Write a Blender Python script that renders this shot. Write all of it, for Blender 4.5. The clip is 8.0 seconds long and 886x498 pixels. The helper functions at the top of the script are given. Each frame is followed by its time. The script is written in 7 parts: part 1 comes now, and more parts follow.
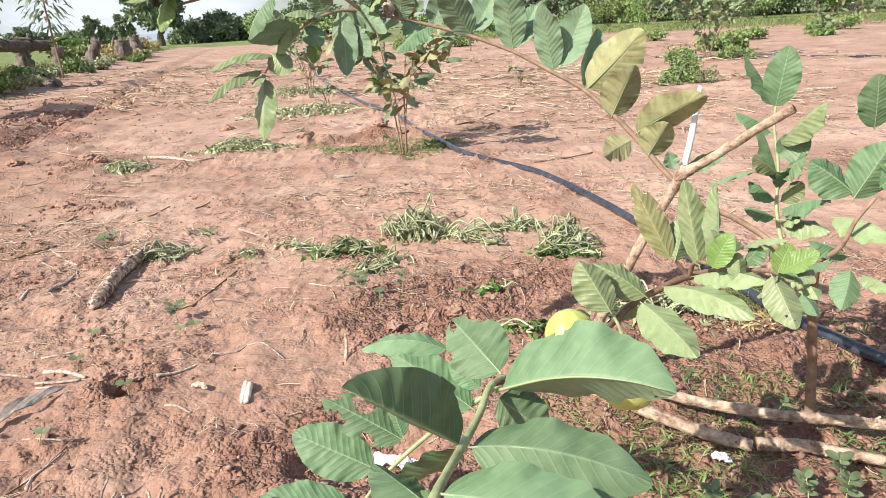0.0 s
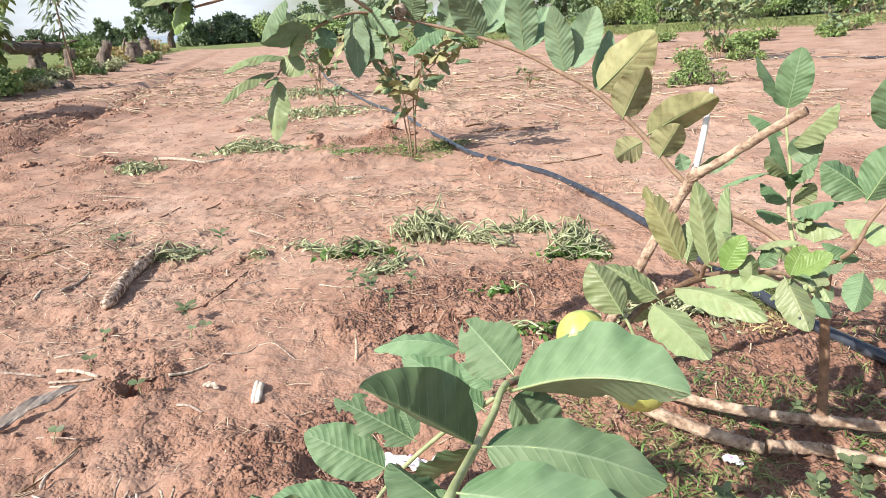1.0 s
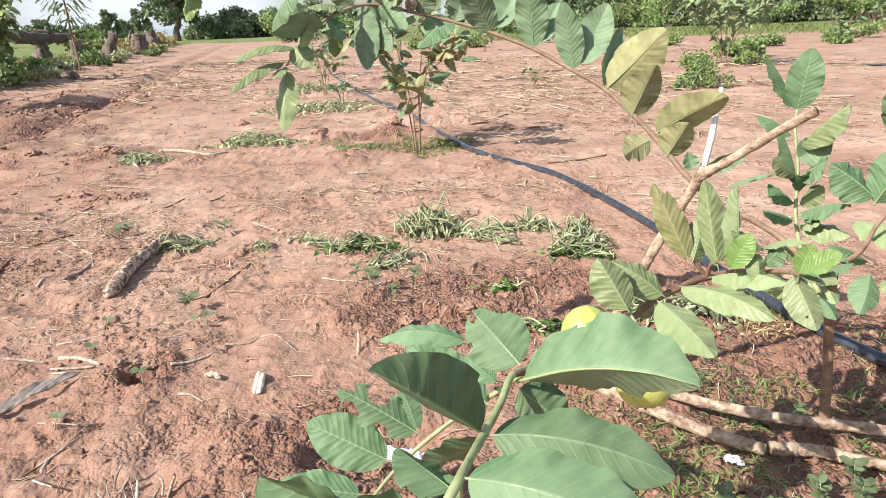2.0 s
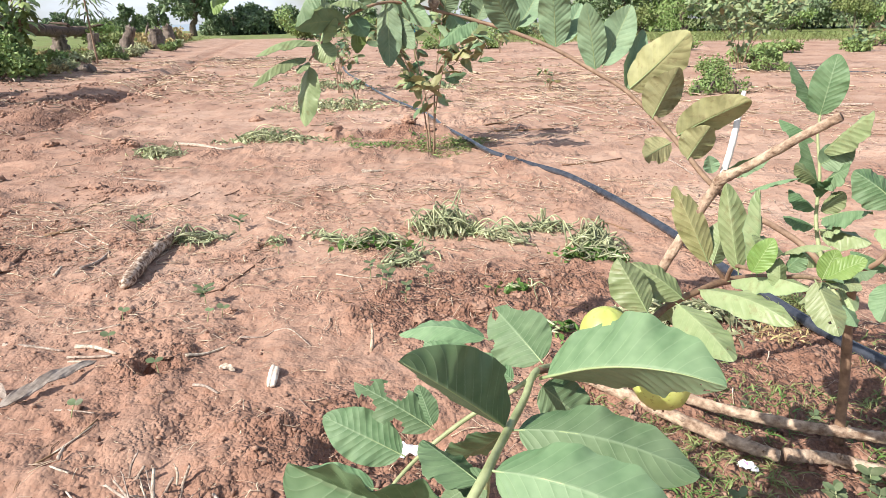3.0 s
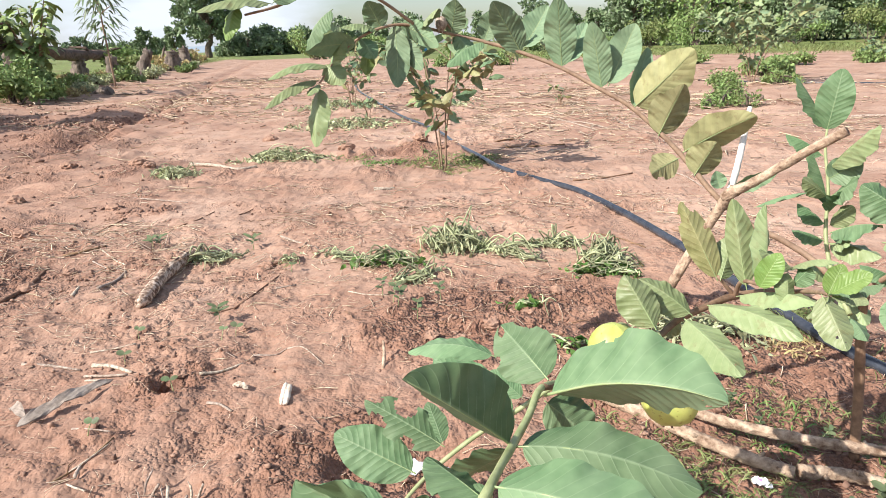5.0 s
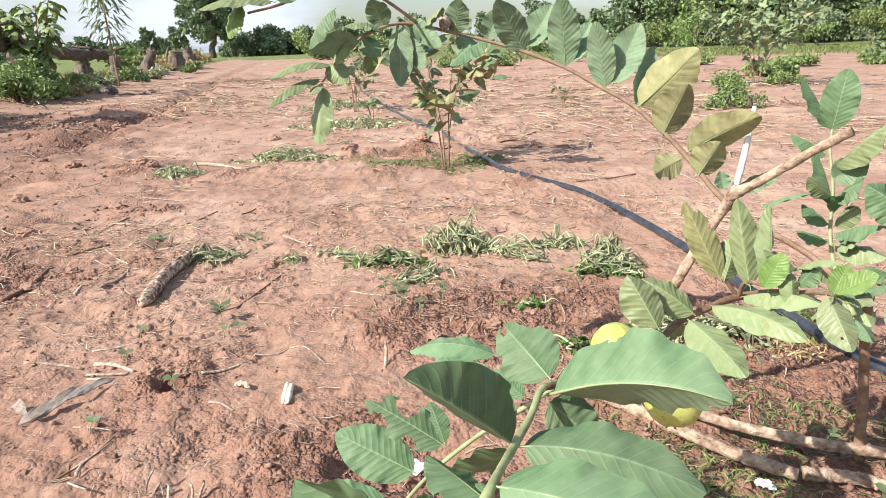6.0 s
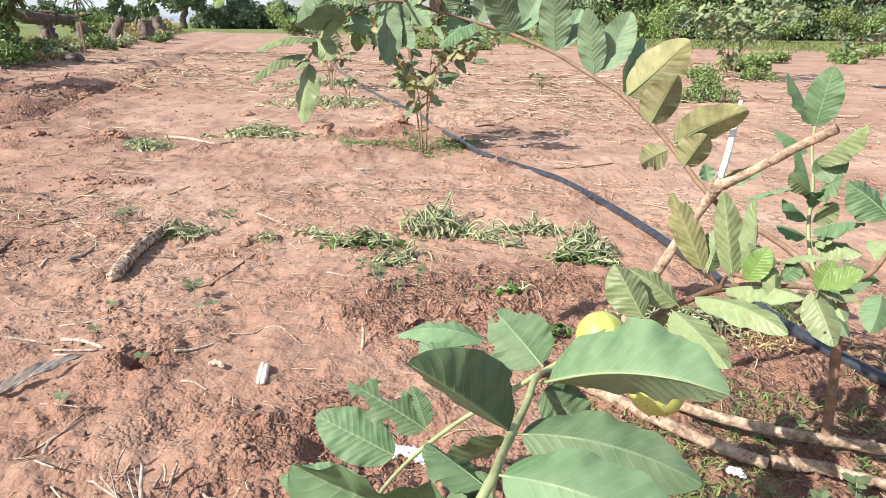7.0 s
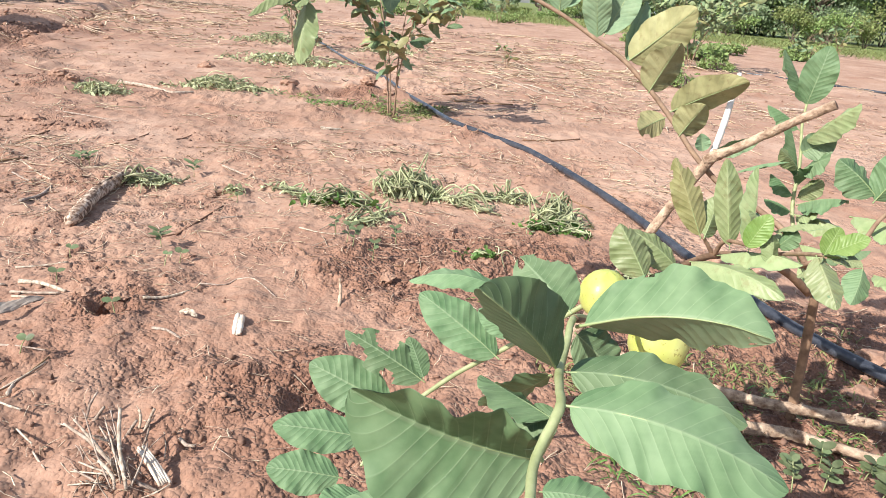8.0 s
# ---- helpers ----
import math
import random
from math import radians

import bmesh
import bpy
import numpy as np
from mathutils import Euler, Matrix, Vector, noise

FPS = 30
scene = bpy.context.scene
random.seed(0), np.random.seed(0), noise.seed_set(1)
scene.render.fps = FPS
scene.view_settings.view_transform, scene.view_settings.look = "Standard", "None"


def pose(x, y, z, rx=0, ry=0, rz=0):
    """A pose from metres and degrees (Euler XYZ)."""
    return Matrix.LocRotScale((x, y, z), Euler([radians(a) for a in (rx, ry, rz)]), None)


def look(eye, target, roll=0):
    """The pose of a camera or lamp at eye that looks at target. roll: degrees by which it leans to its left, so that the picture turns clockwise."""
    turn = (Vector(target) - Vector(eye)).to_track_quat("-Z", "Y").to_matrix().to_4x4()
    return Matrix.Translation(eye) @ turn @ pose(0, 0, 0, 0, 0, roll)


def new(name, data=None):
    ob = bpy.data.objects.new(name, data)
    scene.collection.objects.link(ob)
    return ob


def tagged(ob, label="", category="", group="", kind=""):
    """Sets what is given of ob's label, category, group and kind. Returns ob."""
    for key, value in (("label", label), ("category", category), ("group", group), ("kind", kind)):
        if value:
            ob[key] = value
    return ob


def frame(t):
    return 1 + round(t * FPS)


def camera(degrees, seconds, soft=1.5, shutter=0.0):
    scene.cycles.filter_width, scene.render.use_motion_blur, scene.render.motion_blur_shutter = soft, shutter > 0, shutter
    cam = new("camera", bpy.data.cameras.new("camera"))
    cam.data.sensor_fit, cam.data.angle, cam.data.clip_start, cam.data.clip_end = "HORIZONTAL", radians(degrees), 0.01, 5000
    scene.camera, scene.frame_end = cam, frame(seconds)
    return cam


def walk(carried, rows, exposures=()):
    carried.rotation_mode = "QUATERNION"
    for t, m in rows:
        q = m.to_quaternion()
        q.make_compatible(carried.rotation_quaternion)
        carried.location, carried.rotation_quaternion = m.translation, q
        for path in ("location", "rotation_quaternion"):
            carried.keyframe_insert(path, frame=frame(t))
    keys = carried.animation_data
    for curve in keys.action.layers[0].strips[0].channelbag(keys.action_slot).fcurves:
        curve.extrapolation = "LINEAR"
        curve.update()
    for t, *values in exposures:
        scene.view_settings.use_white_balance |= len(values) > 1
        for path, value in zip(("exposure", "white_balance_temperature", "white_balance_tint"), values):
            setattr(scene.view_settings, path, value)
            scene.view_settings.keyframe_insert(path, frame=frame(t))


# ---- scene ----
cam = camera(68.5, 8.0, soft=0.8)
PATH = [
    (0, (0.046, 0.053, 0.701), (0.091, 1.941, 0.043), -3.6),
    (0.5, (0.043, 0.051, 0.701), (0.071, 1.942, 0.052), -3.9),
    (1, (0.041, 0.05, 0.702), (0.062, 1.94, 0.05), -3.7),
    (2.5, (0.026, 0.047, 0.691), (0.034, 1.937, 0.036), -1.8),
    (3, (0.019, 0.045, 0.691), (0.008, 1.935, 0.038), -1.4),
    (3.5, (0.018, 0.043, 0.691), (0.0, 1.939, 0.053), -1.4),
    (4, (0.019, 0.04, 0.694), (-0.004, 1.939, 0.065), -1.7),
    (4.5, (0.026, 0.035, 0.697), (-0.018, 1.939, 0.086), -2.3),
    (6, (0.027, 0.038, 0.694), (-0.033, 1.944, 0.091), -2.2),
    (6.5, (0.022, 0.041, 0.69), (-0.02, 1.941, 0.069), -1.8),
    (7, (0.004, 0.047, 0.692), (0.034, 1.937, 0.039), 0.4),
    (7.5, (-0.047, 0.039, 0.687), (0.059, 1.916, 0.006), 5.3),
    (8, (-0.068, 0.054, 0.656), (0.119, 1.909, -0.069), 5.1),
]
walk(cam, [(t, look(eye, target, roll)) for t, eye, target, roll in PATH])

# ---- light ----
SUN_ELEVATION, SUN_TOWARDS = 40.0, (-0.85, -0.53)  # the sun stands behind the camera's left shoulder
world = bpy.data.worlds.new("sky")
scene.world = world
world.use_nodes = True
wn, wl = world.node_tree.nodes, world.node_tree.links
sky = wn.new("ShaderNodeTexSky")
sky.sky_type, sky.sun_disc = "NISHITA", False
sky.sun_elevation = radians(SUN_ELEVATION)
sky.sun_rotation = math.atan2(SUN_TOWARDS[0], SUN_TOWARDS[1])
sky.dust_density, sky.air_density = 1.5, 1.0
sky_where = wn.new("ShaderNodeTexCoord")
sky_map = wn.new("ShaderNodeMapping")
sky_map.inputs["Scale"].default_value = (1.0, 1.0, 3.2)
sky_noise = wn.new("ShaderNodeTexNoise")
sky_noise.inputs["Scale"].default_value, sky_noise.inputs["Detail"].default_value = 3.0, 7.0
sky_ramp = wn.new("ShaderNodeValToRGB")
sky_ramp.color_ramp.elements[0].position, sky_ramp.color_ramp.elements[1].position = 0.46, 0.66
sky_mix = wn.new("ShaderNodeMixRGB")
sky_mix.inputs[2].default_value = (6.0, 6.5, 7.4, 1)
wl.new(sky_where.outputs["Generated"], sky_map.inputs[0])
wl.new(sky_map.outputs[0], sky_noise.inputs["Vector"])
wl.new(sky_noise.outputs["Fac"], sky_ramp.inputs[0])
wl.new(sky_ramp.outputs[0], sky_mix.inputs[0])
wl.new(sky.outputs[0], sky_mix.inputs[1])
wl.new(sky_mix.outputs[0], wn["Background"].inputs["Color"])
wn["Background"].inputs["Strength"].default_value = 0.10

sun = new("sun", bpy.data.lights.new("sun", "SUN"))
sun.data.energy, sun.data.angle, sun.data.color = 5.0, radians(0.53), (1.0, 0.935, 0.85)
flat = math.cos(radians(SUN_ELEVATION)) / math.hypot(*SUN_TOWARDS)
sun.matrix_world = look((SUN_TOWARDS[0] * flat * 30, SUN_TOWARDS[1] * flat * 30, math.sin(radians(SUN_ELEVATION)) * 30), (0, 0, 0))
scene.view_settings.exposure = 0.67

# ---- materials ----


class Shade:
    """A node material with a few short ways to add nodes."""

    def __init__(self, name, roughness=0.8):
        self.mat = bpy.data.materials.new(name)
        self.mat.use_nodes = True
        self.n, self.l = self.mat.node_tree.nodes, self.mat.node_tree.links
        self.bsdf = self.n["Principled BSDF"]
        self.bsdf.inputs["Roughness"].default_value = roughness
        self.where = self.n.new("ShaderNodeTexCoord")

    def put(self, value, socket):
        if hasattr(value, "is_linked") or hasattr(value, "links"):
            self.l.new(value, socket)
        else:
            socket.default_value = value

    def noise(self, scale, detail=4.0, rough=0.55, coord="Object", stretch=None, warp=0.0):
        node = self.n.new("ShaderNodeTexNoise")
        node.inputs["Scale"].default_value, node.inputs["Detail"].default_value = scale, detail
        node.inputs["Roughness"].default_value, node.inputs["Distortion"].default_value = rough, warp
        out = self.where.outputs[coord]
        if stretch:
            m = self.n.new("ShaderNodeMapping")
            m.inputs["Scale"].default_value = stretch
            self.l.new(out, m.inputs[0])
            out = m.outputs[0]
        self.l.new(out, node.inputs["Vector"])
        return node.outputs["Fac"]

    def lumps(self, scale):
        """Rounded lumps, 1 at the heart of each and 0 between them, of uneven size."""
        node = self.n.new("ShaderNodeTexVoronoi")
        node.inputs["Scale"].default_value = scale
        bent = self.n.new("ShaderNodeVectorMath")
        bent.operation = "MULTIPLY_ADD"
        wobble = self.n.new("ShaderNodeTexNoise")
        wobble.inputs["Scale"].default_value = scale * 0.6
        self.l.new(self.where.outputs["Object"], wobble.inputs["Vector"])
        self.l.new(wobble.outputs["Color"], bent.inputs[0])
        bent.inputs[1].default_value = (0.9 / scale,) * 3
        self.l.new(self.where.outputs["Object"], bent.inputs[2])
        self.l.new(bent.outputs[0], node.inputs["Vector"])
        far = self.math("MULTIPLY", node.outputs["Distance"], 1.5, clamp=True)
        return self.math("SUBTRACT", 1.0, self.math("MULTIPLY", far, far))

    def ramp(self, fac, *stops):
        node = self.n.new("ShaderNodeValToRGB")
        e = node.color_ramp.elements
        while len(e) < len(stops):
            e.new(0.5)
        for one, (at, colour) in zip(e, stops):
            one.position, one.color = at, (*colour, 1) if len(colour) == 3 else colour
        self.l.new(fac, node.inputs[0])
        return node.outputs[0]

    def mix(self, fac, a, b, how="MIX"):
        node = self.n.new("ShaderNodeMixRGB")
        node.blend_type = how
        for value, socket in zip((fac, a, b), node.inputs):
            self.put((*value, 1) if isinstance(value, tuple) and len(value) == 3 else value, socket)
        return node.outputs[0]

    def math(self, how, a, b=0.0, c=0.0, clamp=False):
        node = self.n.new("ShaderNodeMath")
        node.operation, node.use_clamp = how, clamp
        for value, socket in zip((a, b, c), node.inputs):
            self.put(value, socket)
        return node.outputs[0]

    def attribute(self, name):
        node = self.n.new("ShaderNodeAttribute")
        node.attribute_name = name
        return node.outputs["Fac"]

    def random(self, island=False):
        if island:
            return self.n.new("ShaderNodeNewGeometry").outputs["Random Per Island"]
        return self.n.new("ShaderNodeObjectInfo").outputs["Random"]

    def vary(self, colour, fac, hue=0.03, value=0.35):
        node = self.n.new("ShaderNodeHueSaturation")
        self.put(colour, node.inputs["Color"])
        self.l.new(self.math("MULTIPLY_ADD", fac, hue, 0.5 - hue / 2), node.inputs["Hue"])
        self.l.new(self.math("MULTIPLY_ADD", fac, value, 1 - value / 2), node.inputs["Value"])
        return node.outputs[0]

    def bump(self, height, strength=0.4, distance=0.004):
        node = self.n.new("ShaderNodeBump")
        node.inputs["Strength"].default_value, node.inputs["Distance"].default_value = strength, distance
        self.l.new(height, node.inputs["Height"])
        self.l.new(node.outputs[0], self.bsdf.inputs["Normal"])
        return node.outputs[0]

    def done(self, colour, translucent=0.0, glow_colour=None):
        self.put((*colour, 1) if isinstance(colour, tuple) else colour, self.bsdf.inputs["Base Color"])
        if translucent:
            through_leaf = self.n.new("ShaderNodeBsdfTranslucent")
            self.put(glow_colour if glow_colour is not None else colour, through_leaf.inputs["Color"])
            mixed = self.n.new("ShaderNodeMixShader")
            mixed.inputs[0].default_value = translucent
            self.l.new(self.bsdf.outputs[0], mixed.inputs[1])
            self.l.new(through_leaf.outputs[0], mixed.inputs[2])
            self.l.new(mixed.outputs[0], self.n["Material Output"].inputs["Surface"])
        return self.mat


def soil_material():
    s = Shade("red_soil", 0.92)
    dug_shade, far = s.attribute("dug_shade"), s.attribute("verge")
    dry = s.ramp(s.noise(1.3, 6), (0.3, (0.310, 0.180, 0.125)), (0.5, (0.400, 0.258, 0.188)), (0.72, (0.485, 0.340, 0.262)))
    fine = s.noise(38, 3, 0.6)
    dry = s.mix(s.ramp(fine, (0.36, (0.45, 0.45, 0.45)), (0.46, (0, 0, 0))), dry, (0.23, 0.105, 0.062))
    dry = s.mix(s.ramp(s.noise(120, 3), (0.58, (0, 0, 0)), (0.72, (0.28, 0.28, 0.28))), dry, (0.54, 0.41, 0.32))
    patch = s.noise(7, 6, 0.7, warp=0.6)
    dry = s.mix(s.ramp(patch, (0.55, (0, 0, 0)), (0.66, (0.6, 0.6, 0.6))), dry, (0.33, 0.175, 0.115))
    # dark specks put the shade of small pits into the soil colour
    pit_shade = s.ramp(s.noise(80, 3, 0.6), (0.38, (0.7, 0.7, 0.7)), (0.43, (0, 0, 0)))
    gathered = s.ramp(s.noise(3.4, 5, 0.65), (0.52, (0.06, 0.06, 0.06)), (0.64, (1, 1, 1)))
    dry = s.mix(s.mix(1.0, pit_shade, gathered, "MULTIPLY"), dry, (0.14, 0.062, 0.038))
    strewn = s.ramp(s.noise(26, 3, 0.6), (0.37, (0.8, 0.8, 0.8)), (0.44, (0, 0, 0)))
    heaped = s.ramp(s.noise(1.6, 5, 0.7), (0.53, (0.03, 0.03, 0.03)), (0.64, (1, 1, 1)))
    dry = s.mix(s.mix(1.0, strewn, heaped, "MULTIPLY"), dry, (0.17, 0.082, 0.053))
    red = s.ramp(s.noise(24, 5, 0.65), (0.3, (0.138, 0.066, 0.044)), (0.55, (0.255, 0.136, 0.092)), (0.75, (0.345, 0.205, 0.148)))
    colour = s.mix(dug_shade, dry, red)
    grass = s.ramp(s.noise(0.9, 6, 0.7), (0.35, (0.16, 0.12, 0.05)), (0.48, (0.13, 0.17, 0.045)), (0.7, (0.20, 0.25, 0.07)))
    colour = s.mix(far, colour, grass)
    rough = s.ramp(s.noise(2.2, 3, 0.6), (0.42, (0.15, 0.15, 0.15)), (0.6, (1, 1, 1)))
    turned = s.math("MULTIPLY", s.math("MULTIPLY", dug_shade, dug_shade), dug_shade)
    loose, broken = s.math("MAXIMUM", gathered, turned), s.math("MAXIMUM", heaped, turned)
    grit = s.math("MULTIPLY", s.noise(60, 2, 0.5), 0.22)
    grit = s.math("ADD", grit, s.math("MULTIPLY", s.math("MULTIPLY", s.lumps(120), 0.8), s.math("MULTIPLY_ADD", loose, 1.0, 0.14)))
    grit = s.math("ADD", grit, s.math("MULTIPLY", s.math("MULTIPLY", s.lumps(48), 1.6), s.math("MULTIPLY_ADD", broken, 1.0, 0.08)))
    grit = s.math("ADD", grit, s.math("MULTIPLY", s.math("MULTIPLY", s.noise(15, 4, 0.6), 3.2), s.math("MULTIPLY_ADD", broken, 0.9, 0.2)))
    grit = s.math("ADD", grit, s.math("MULTIPLY", s.math("MULTIPLY", s.noise(5, 3, 0.55), 4.0), rough))
    s.bump(grit, 1.0, 0.0048)
    return s.done(colour)


def plain_material(name, dark, light, scale=30.0, roughness=0.85, stretch=None, bump=0.4, distance=0.003, per=None, value=0.4, translucent=0.0, hue=0.03):
    s = Shade(name, roughness)
    grain = s.noise(scale, 6, 0.62, stretch=stretch)
    colour = s.ramp(grain, (0.32, dark), (0.68, light))
    if per:
        colour = s.vary(colour, s.random(per == "island"), hue, value)
    s.bump(grain, bump, distance)
    return s.done(colour, translucent)


def leaf_material(name, dark, light, vein, translucent=0.24, roughness=0.42, veins=11.0, per="object", blotch=None, rib=0.5, relief=0.3):
    """A leaf blade: side veins run from the midrib to the margin, by the blade's own coordinates."""
    s = Shade(name, roughness)
    s.bsdf.inputs["Specular IOR Level"].default_value = 0.28
    split = s.n.new("ShaderNodeSeparateXYZ")
    s.l.new(s.where.outputs["UV"], split.inputs[0])
    across = s.math("ABSOLUTE", s.math("SUBTRACT", split.outputs[0], 0.5))  # 0 at the midrib, 0.5 at the margin
    slant = s.math("SUBTRACT", split.outputs[1], s.math("MULTIPLY", across, 0.36))
    wave = s.math("ABSOLUTE", s.math("SUBTRACT", s.math("FRACT", s.math("MULTIPLY", slant, veins)), 0.5))
    line = s.math("SUBTRACT", 1.0, s.math("MULTIPLY", wave, 15.0), clamp=True)
    line = s.math("MULTIPLY", line, s.math("SUBTRACT", 1.0, s.math("MULTIPLY", across, 1.5), clamp=True))
    mid = s.math("SUBTRACT", 1.0, s.math("MULTIPLY", across, 34.0), clamp=True)
    grain = s.noise(55, 5, 0.6)
    colour = s.ramp(grain, (0.3, dark), (0.7, light))
    if blotch:
        colour = s.mix(s.ramp(s.noise(62, 5, 0.65), (0.56, (0, 0, 0)), (0.66, (0.85, 0.85, 0.85))), colour, blotch)
    colour = s.mix(s.ramp(s.noise(14, 4, 0.6), (0.35, (0, 0, 0)), (0.7, (0.5, 0.5, 0.5))), colour, vein)
    colour = s.vary(colour, s.random(per == "island"), 0.022, 0.35)
    colour = s.mix(s.math("MULTIPLY", line, 0.5), colour, vein)
    colour = s.mix(s.math("MULTIPLY", mid, 0.6), colour, vein)
    swell = s.math("ADD", s.math("MULTIPLY", s.math("SINE", s.math("MULTIPLY", wave, 3.14159)), rib), s.math("MULTIPLY", grain, 0.25))
    s.bump(s.math("ADD", swell, s.math("MULTIPLY", mid, -rib)), relief, 0.003)
    return s.done(colour, translucent)


SOIL = soil_material()
CLOD = plain_material("soil_clods", (0.185, 0.103, 0.072), (0.350, 0.218, 0.160), 40, 0.95, bump=0.7, distance=0.006, per="island", value=0.5, hue=0.006)
STRAW = plain_material("dry_straw", (0.34, 0.25, 0.17), (0.66, 0.54, 0.42), 60, 0.8, per="island", value=0.6)
STALK = plain_material("dry_stalk", (0.15, 0.10, 0.075), (0.60, 0.51, 0.42), 110, 0.9, bump=0.8, distance=0.003, per="object", value=0.5)
DARK_STICK = plain_material("dark_twig", (0.10, 0.055, 0.03), (0.26, 0.15, 0.09), 60, 0.9, per="object", value=0.4)


def flaking_bark_material():
    s = Shade("flaking_bark", 0.92)
    flake = s.noise(70, 5, 0.65)
    colour = s.ramp(flake, (0.40, (0.09, 0.05, 0.035)), (0.48, (0.27, 0.18, 0.125)), (0.56, (0.62, 0.51, 0.42)))
    s.bump(flake, 0.9, 0.006)
    return s.done(s.mix(s.ramp(s.noise(20, 4), (0.46, (0, 0, 0)), (0.58, (0.4, 0.4, 0.4))), colour, (0.22, 0.14, 0.10)))


LOG_BARK = flaking_bark_material()
STAKE_BARK = plain_material("pale_stake_bark", (0.16, 0.095, 0.06), (0.60, 0.46, 0.34), 62, 0.9, bump=1.0, distance=0.008)
PEELED = plain_material("peeled_white_wood", (0.55, 0.52, 0.50), (0.80, 0.78, 0.75), 30, 0.6)
STEM_BARK = plain_material("guava_bark", (0.11, 0.065, 0.04), (0.30, 0.19, 0.12), 45, 0.8, bump=0.5)
TWIG_BROWN = plain_material("brown_twig_bark", (0.17, 0.105, 0.07), (0.34, 0.235, 0.16), 55, 0.7)
GREEN_STEM = plain_material("green_shoot_stem", (0.21, 0.25, 0.11), (0.37, 0.41, 0.22), 50, 0.55, bump=0.2)
LEAF_TOP = leaf_material("guava_leaf_upper", (0.090, 0.172, 0.078), (0.138, 0.236, 0.112), (0.31, 0.41, 0.25), roughness=0.56, relief=0.30, veins=13.0)
LEAF_PALE = leaf_material("guava_leaf_pale", (0.200, 0.270, 0.118), (0.275, 0.340, 0.170), (0.37, 0.42, 0.24), blotch=(0.20, 0.20, 0.085), translucent=0.2)
LEAF_UNDER = leaf_material("guava_leaf_underside", (0.155, 0.250, 0.145), (0.215, 0.325, 0.195), (0.33, 0.42, 0.26), roughness=0.65, rib=-0.5, translucent=0.2, veins=13.0)
OLD_TOP = leaf_material("guava_leaf_yellowing", (0.215, 0.225, 0.095), (0.315, 0.315, 0.145), (0.44, 0.42, 0.22), blotch=(0.185, 0.155, 0.07), translucent=0.2)
OLD_UNDER = leaf_material("guava_leaf_yellowing_underside", (0.225, 0.225, 0.110), (0.330, 0.320, 0.165), (0.45, 0.42, 0.24), roughness=0.65, blotch=(0.18, 0.145, 0.07), rib=-0.5, translucent=0.2)
YOUNG = leaf_material("guava_leaf_young", (0.12, 0.22, 0.045), (0.185, 0.295, 0.075), (0.32, 0.42, 0.17))
SHRUB_LEAF = leaf_material("broad_shrub_leaf", (0.25, 0.36, 0.12), (0.36, 0.46, 0.18), (0.46, 0.54, 0.28), translucent=0.2)
WEED = plain_material("fresh_weed_leaf", (0.06, 0.14, 0.03), (0.17, 0.29, 0.07), 30, 0.6, per="island", value=0.7, translucent=0.25)
WILTED = plain_material("wilted_weed", (0.18, 0.215, 0.11), (0.58, 0.60, 0.37), 24, 0.7, per="island", value=0.9, translucent=0.2)
GRASS = plain_material("grass_blades", (0.12, 0.17, 0.05), (0.30, 0.33, 0.13), 12, 0.7, per="island", value=0.7, translucent=0.25)
DRY_GRASS = plain_material("dry_grass", (0.30, 0.24, 0.10), (0.52, 0.42, 0.22), 12, 0.8, per="island", value=0.6, translucent=0.2)
FAR_LEAF = plain_material("tree_leaves_dark", (0.088, 0.138, 0.070), (0.240, 0.310, 0.168), 2, 0.6, per="island", value=0.9, translucent=0.15)
BUSH_LEAF = plain_material("bush_leaves", (0.12, 0.195, 0.055), (0.29, 0.38, 0.14), 4, 0.6, per="island", value=0.8, translucent=0.2)
TRUNK = plain_material("tree_trunk_bark", (0.06, 0.045, 0.035), (0.20, 0.155, 0.12), 10, 0.95, stretch=(1, 1, 0.25), bump=0.8, distance=0.03)
STUMP = plain_material("weathered_stump", (0.045, 0.035, 0.030), (0.27, 0.215, 0.18), 12, 0.95, stretch=(1, 1, 0.2), bump=0.9, distance=0.04)
PIPE = plain_material("black_plastic_pipe", (0.020, 0.025, 0.038), (0.060, 0.066, 0.082), 26, 0.24, bump=0.12)
BLUE_TARP = plain_material("blue_tarpaulin", (0.02, 0.20, 0.52), (0.05, 0.34, 0.70), 6, 0.5)
DEAD_WOOD = plain_material("dead_trunk_wood", (0.035, 0.022, 0.018), (0.17, 0.115, 0.09), 9, 0.95, stretch=(0.5, 0.5, 1.6), bump=1.0, distance=0.05)
# the distance haze is painted into the hills' blue-grey colour
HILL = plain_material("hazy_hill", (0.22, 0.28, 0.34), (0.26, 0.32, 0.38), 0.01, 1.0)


def fruit_material():
    s = Shade("guava_skin", 0.38)
    colour = s.ramp(s.noise(22, 4), (0.3, (0.35, 0.41, 0.09)), (0.55, (0.46, 0.50, 0.15)), (0.75, (0.56, 0.56, 0.24)))
    spots = s.ramp(s.noise(160, 3), (0.62, (0, 0, 0)), (0.68, (0.7, 0.7, 0.7)))
    s.bump(s.noise(70, 4), 0.35, 0.002)
    s.bsdf.inputs["Subsurface Weight"].default_value = 0.15
    s.bsdf.inputs["Subsurface Radius"].default_value = (0.01, 0.008, 0.003)
    return s.done(s.mix(spots, colour, (0.24, 0.22, 0.05)))


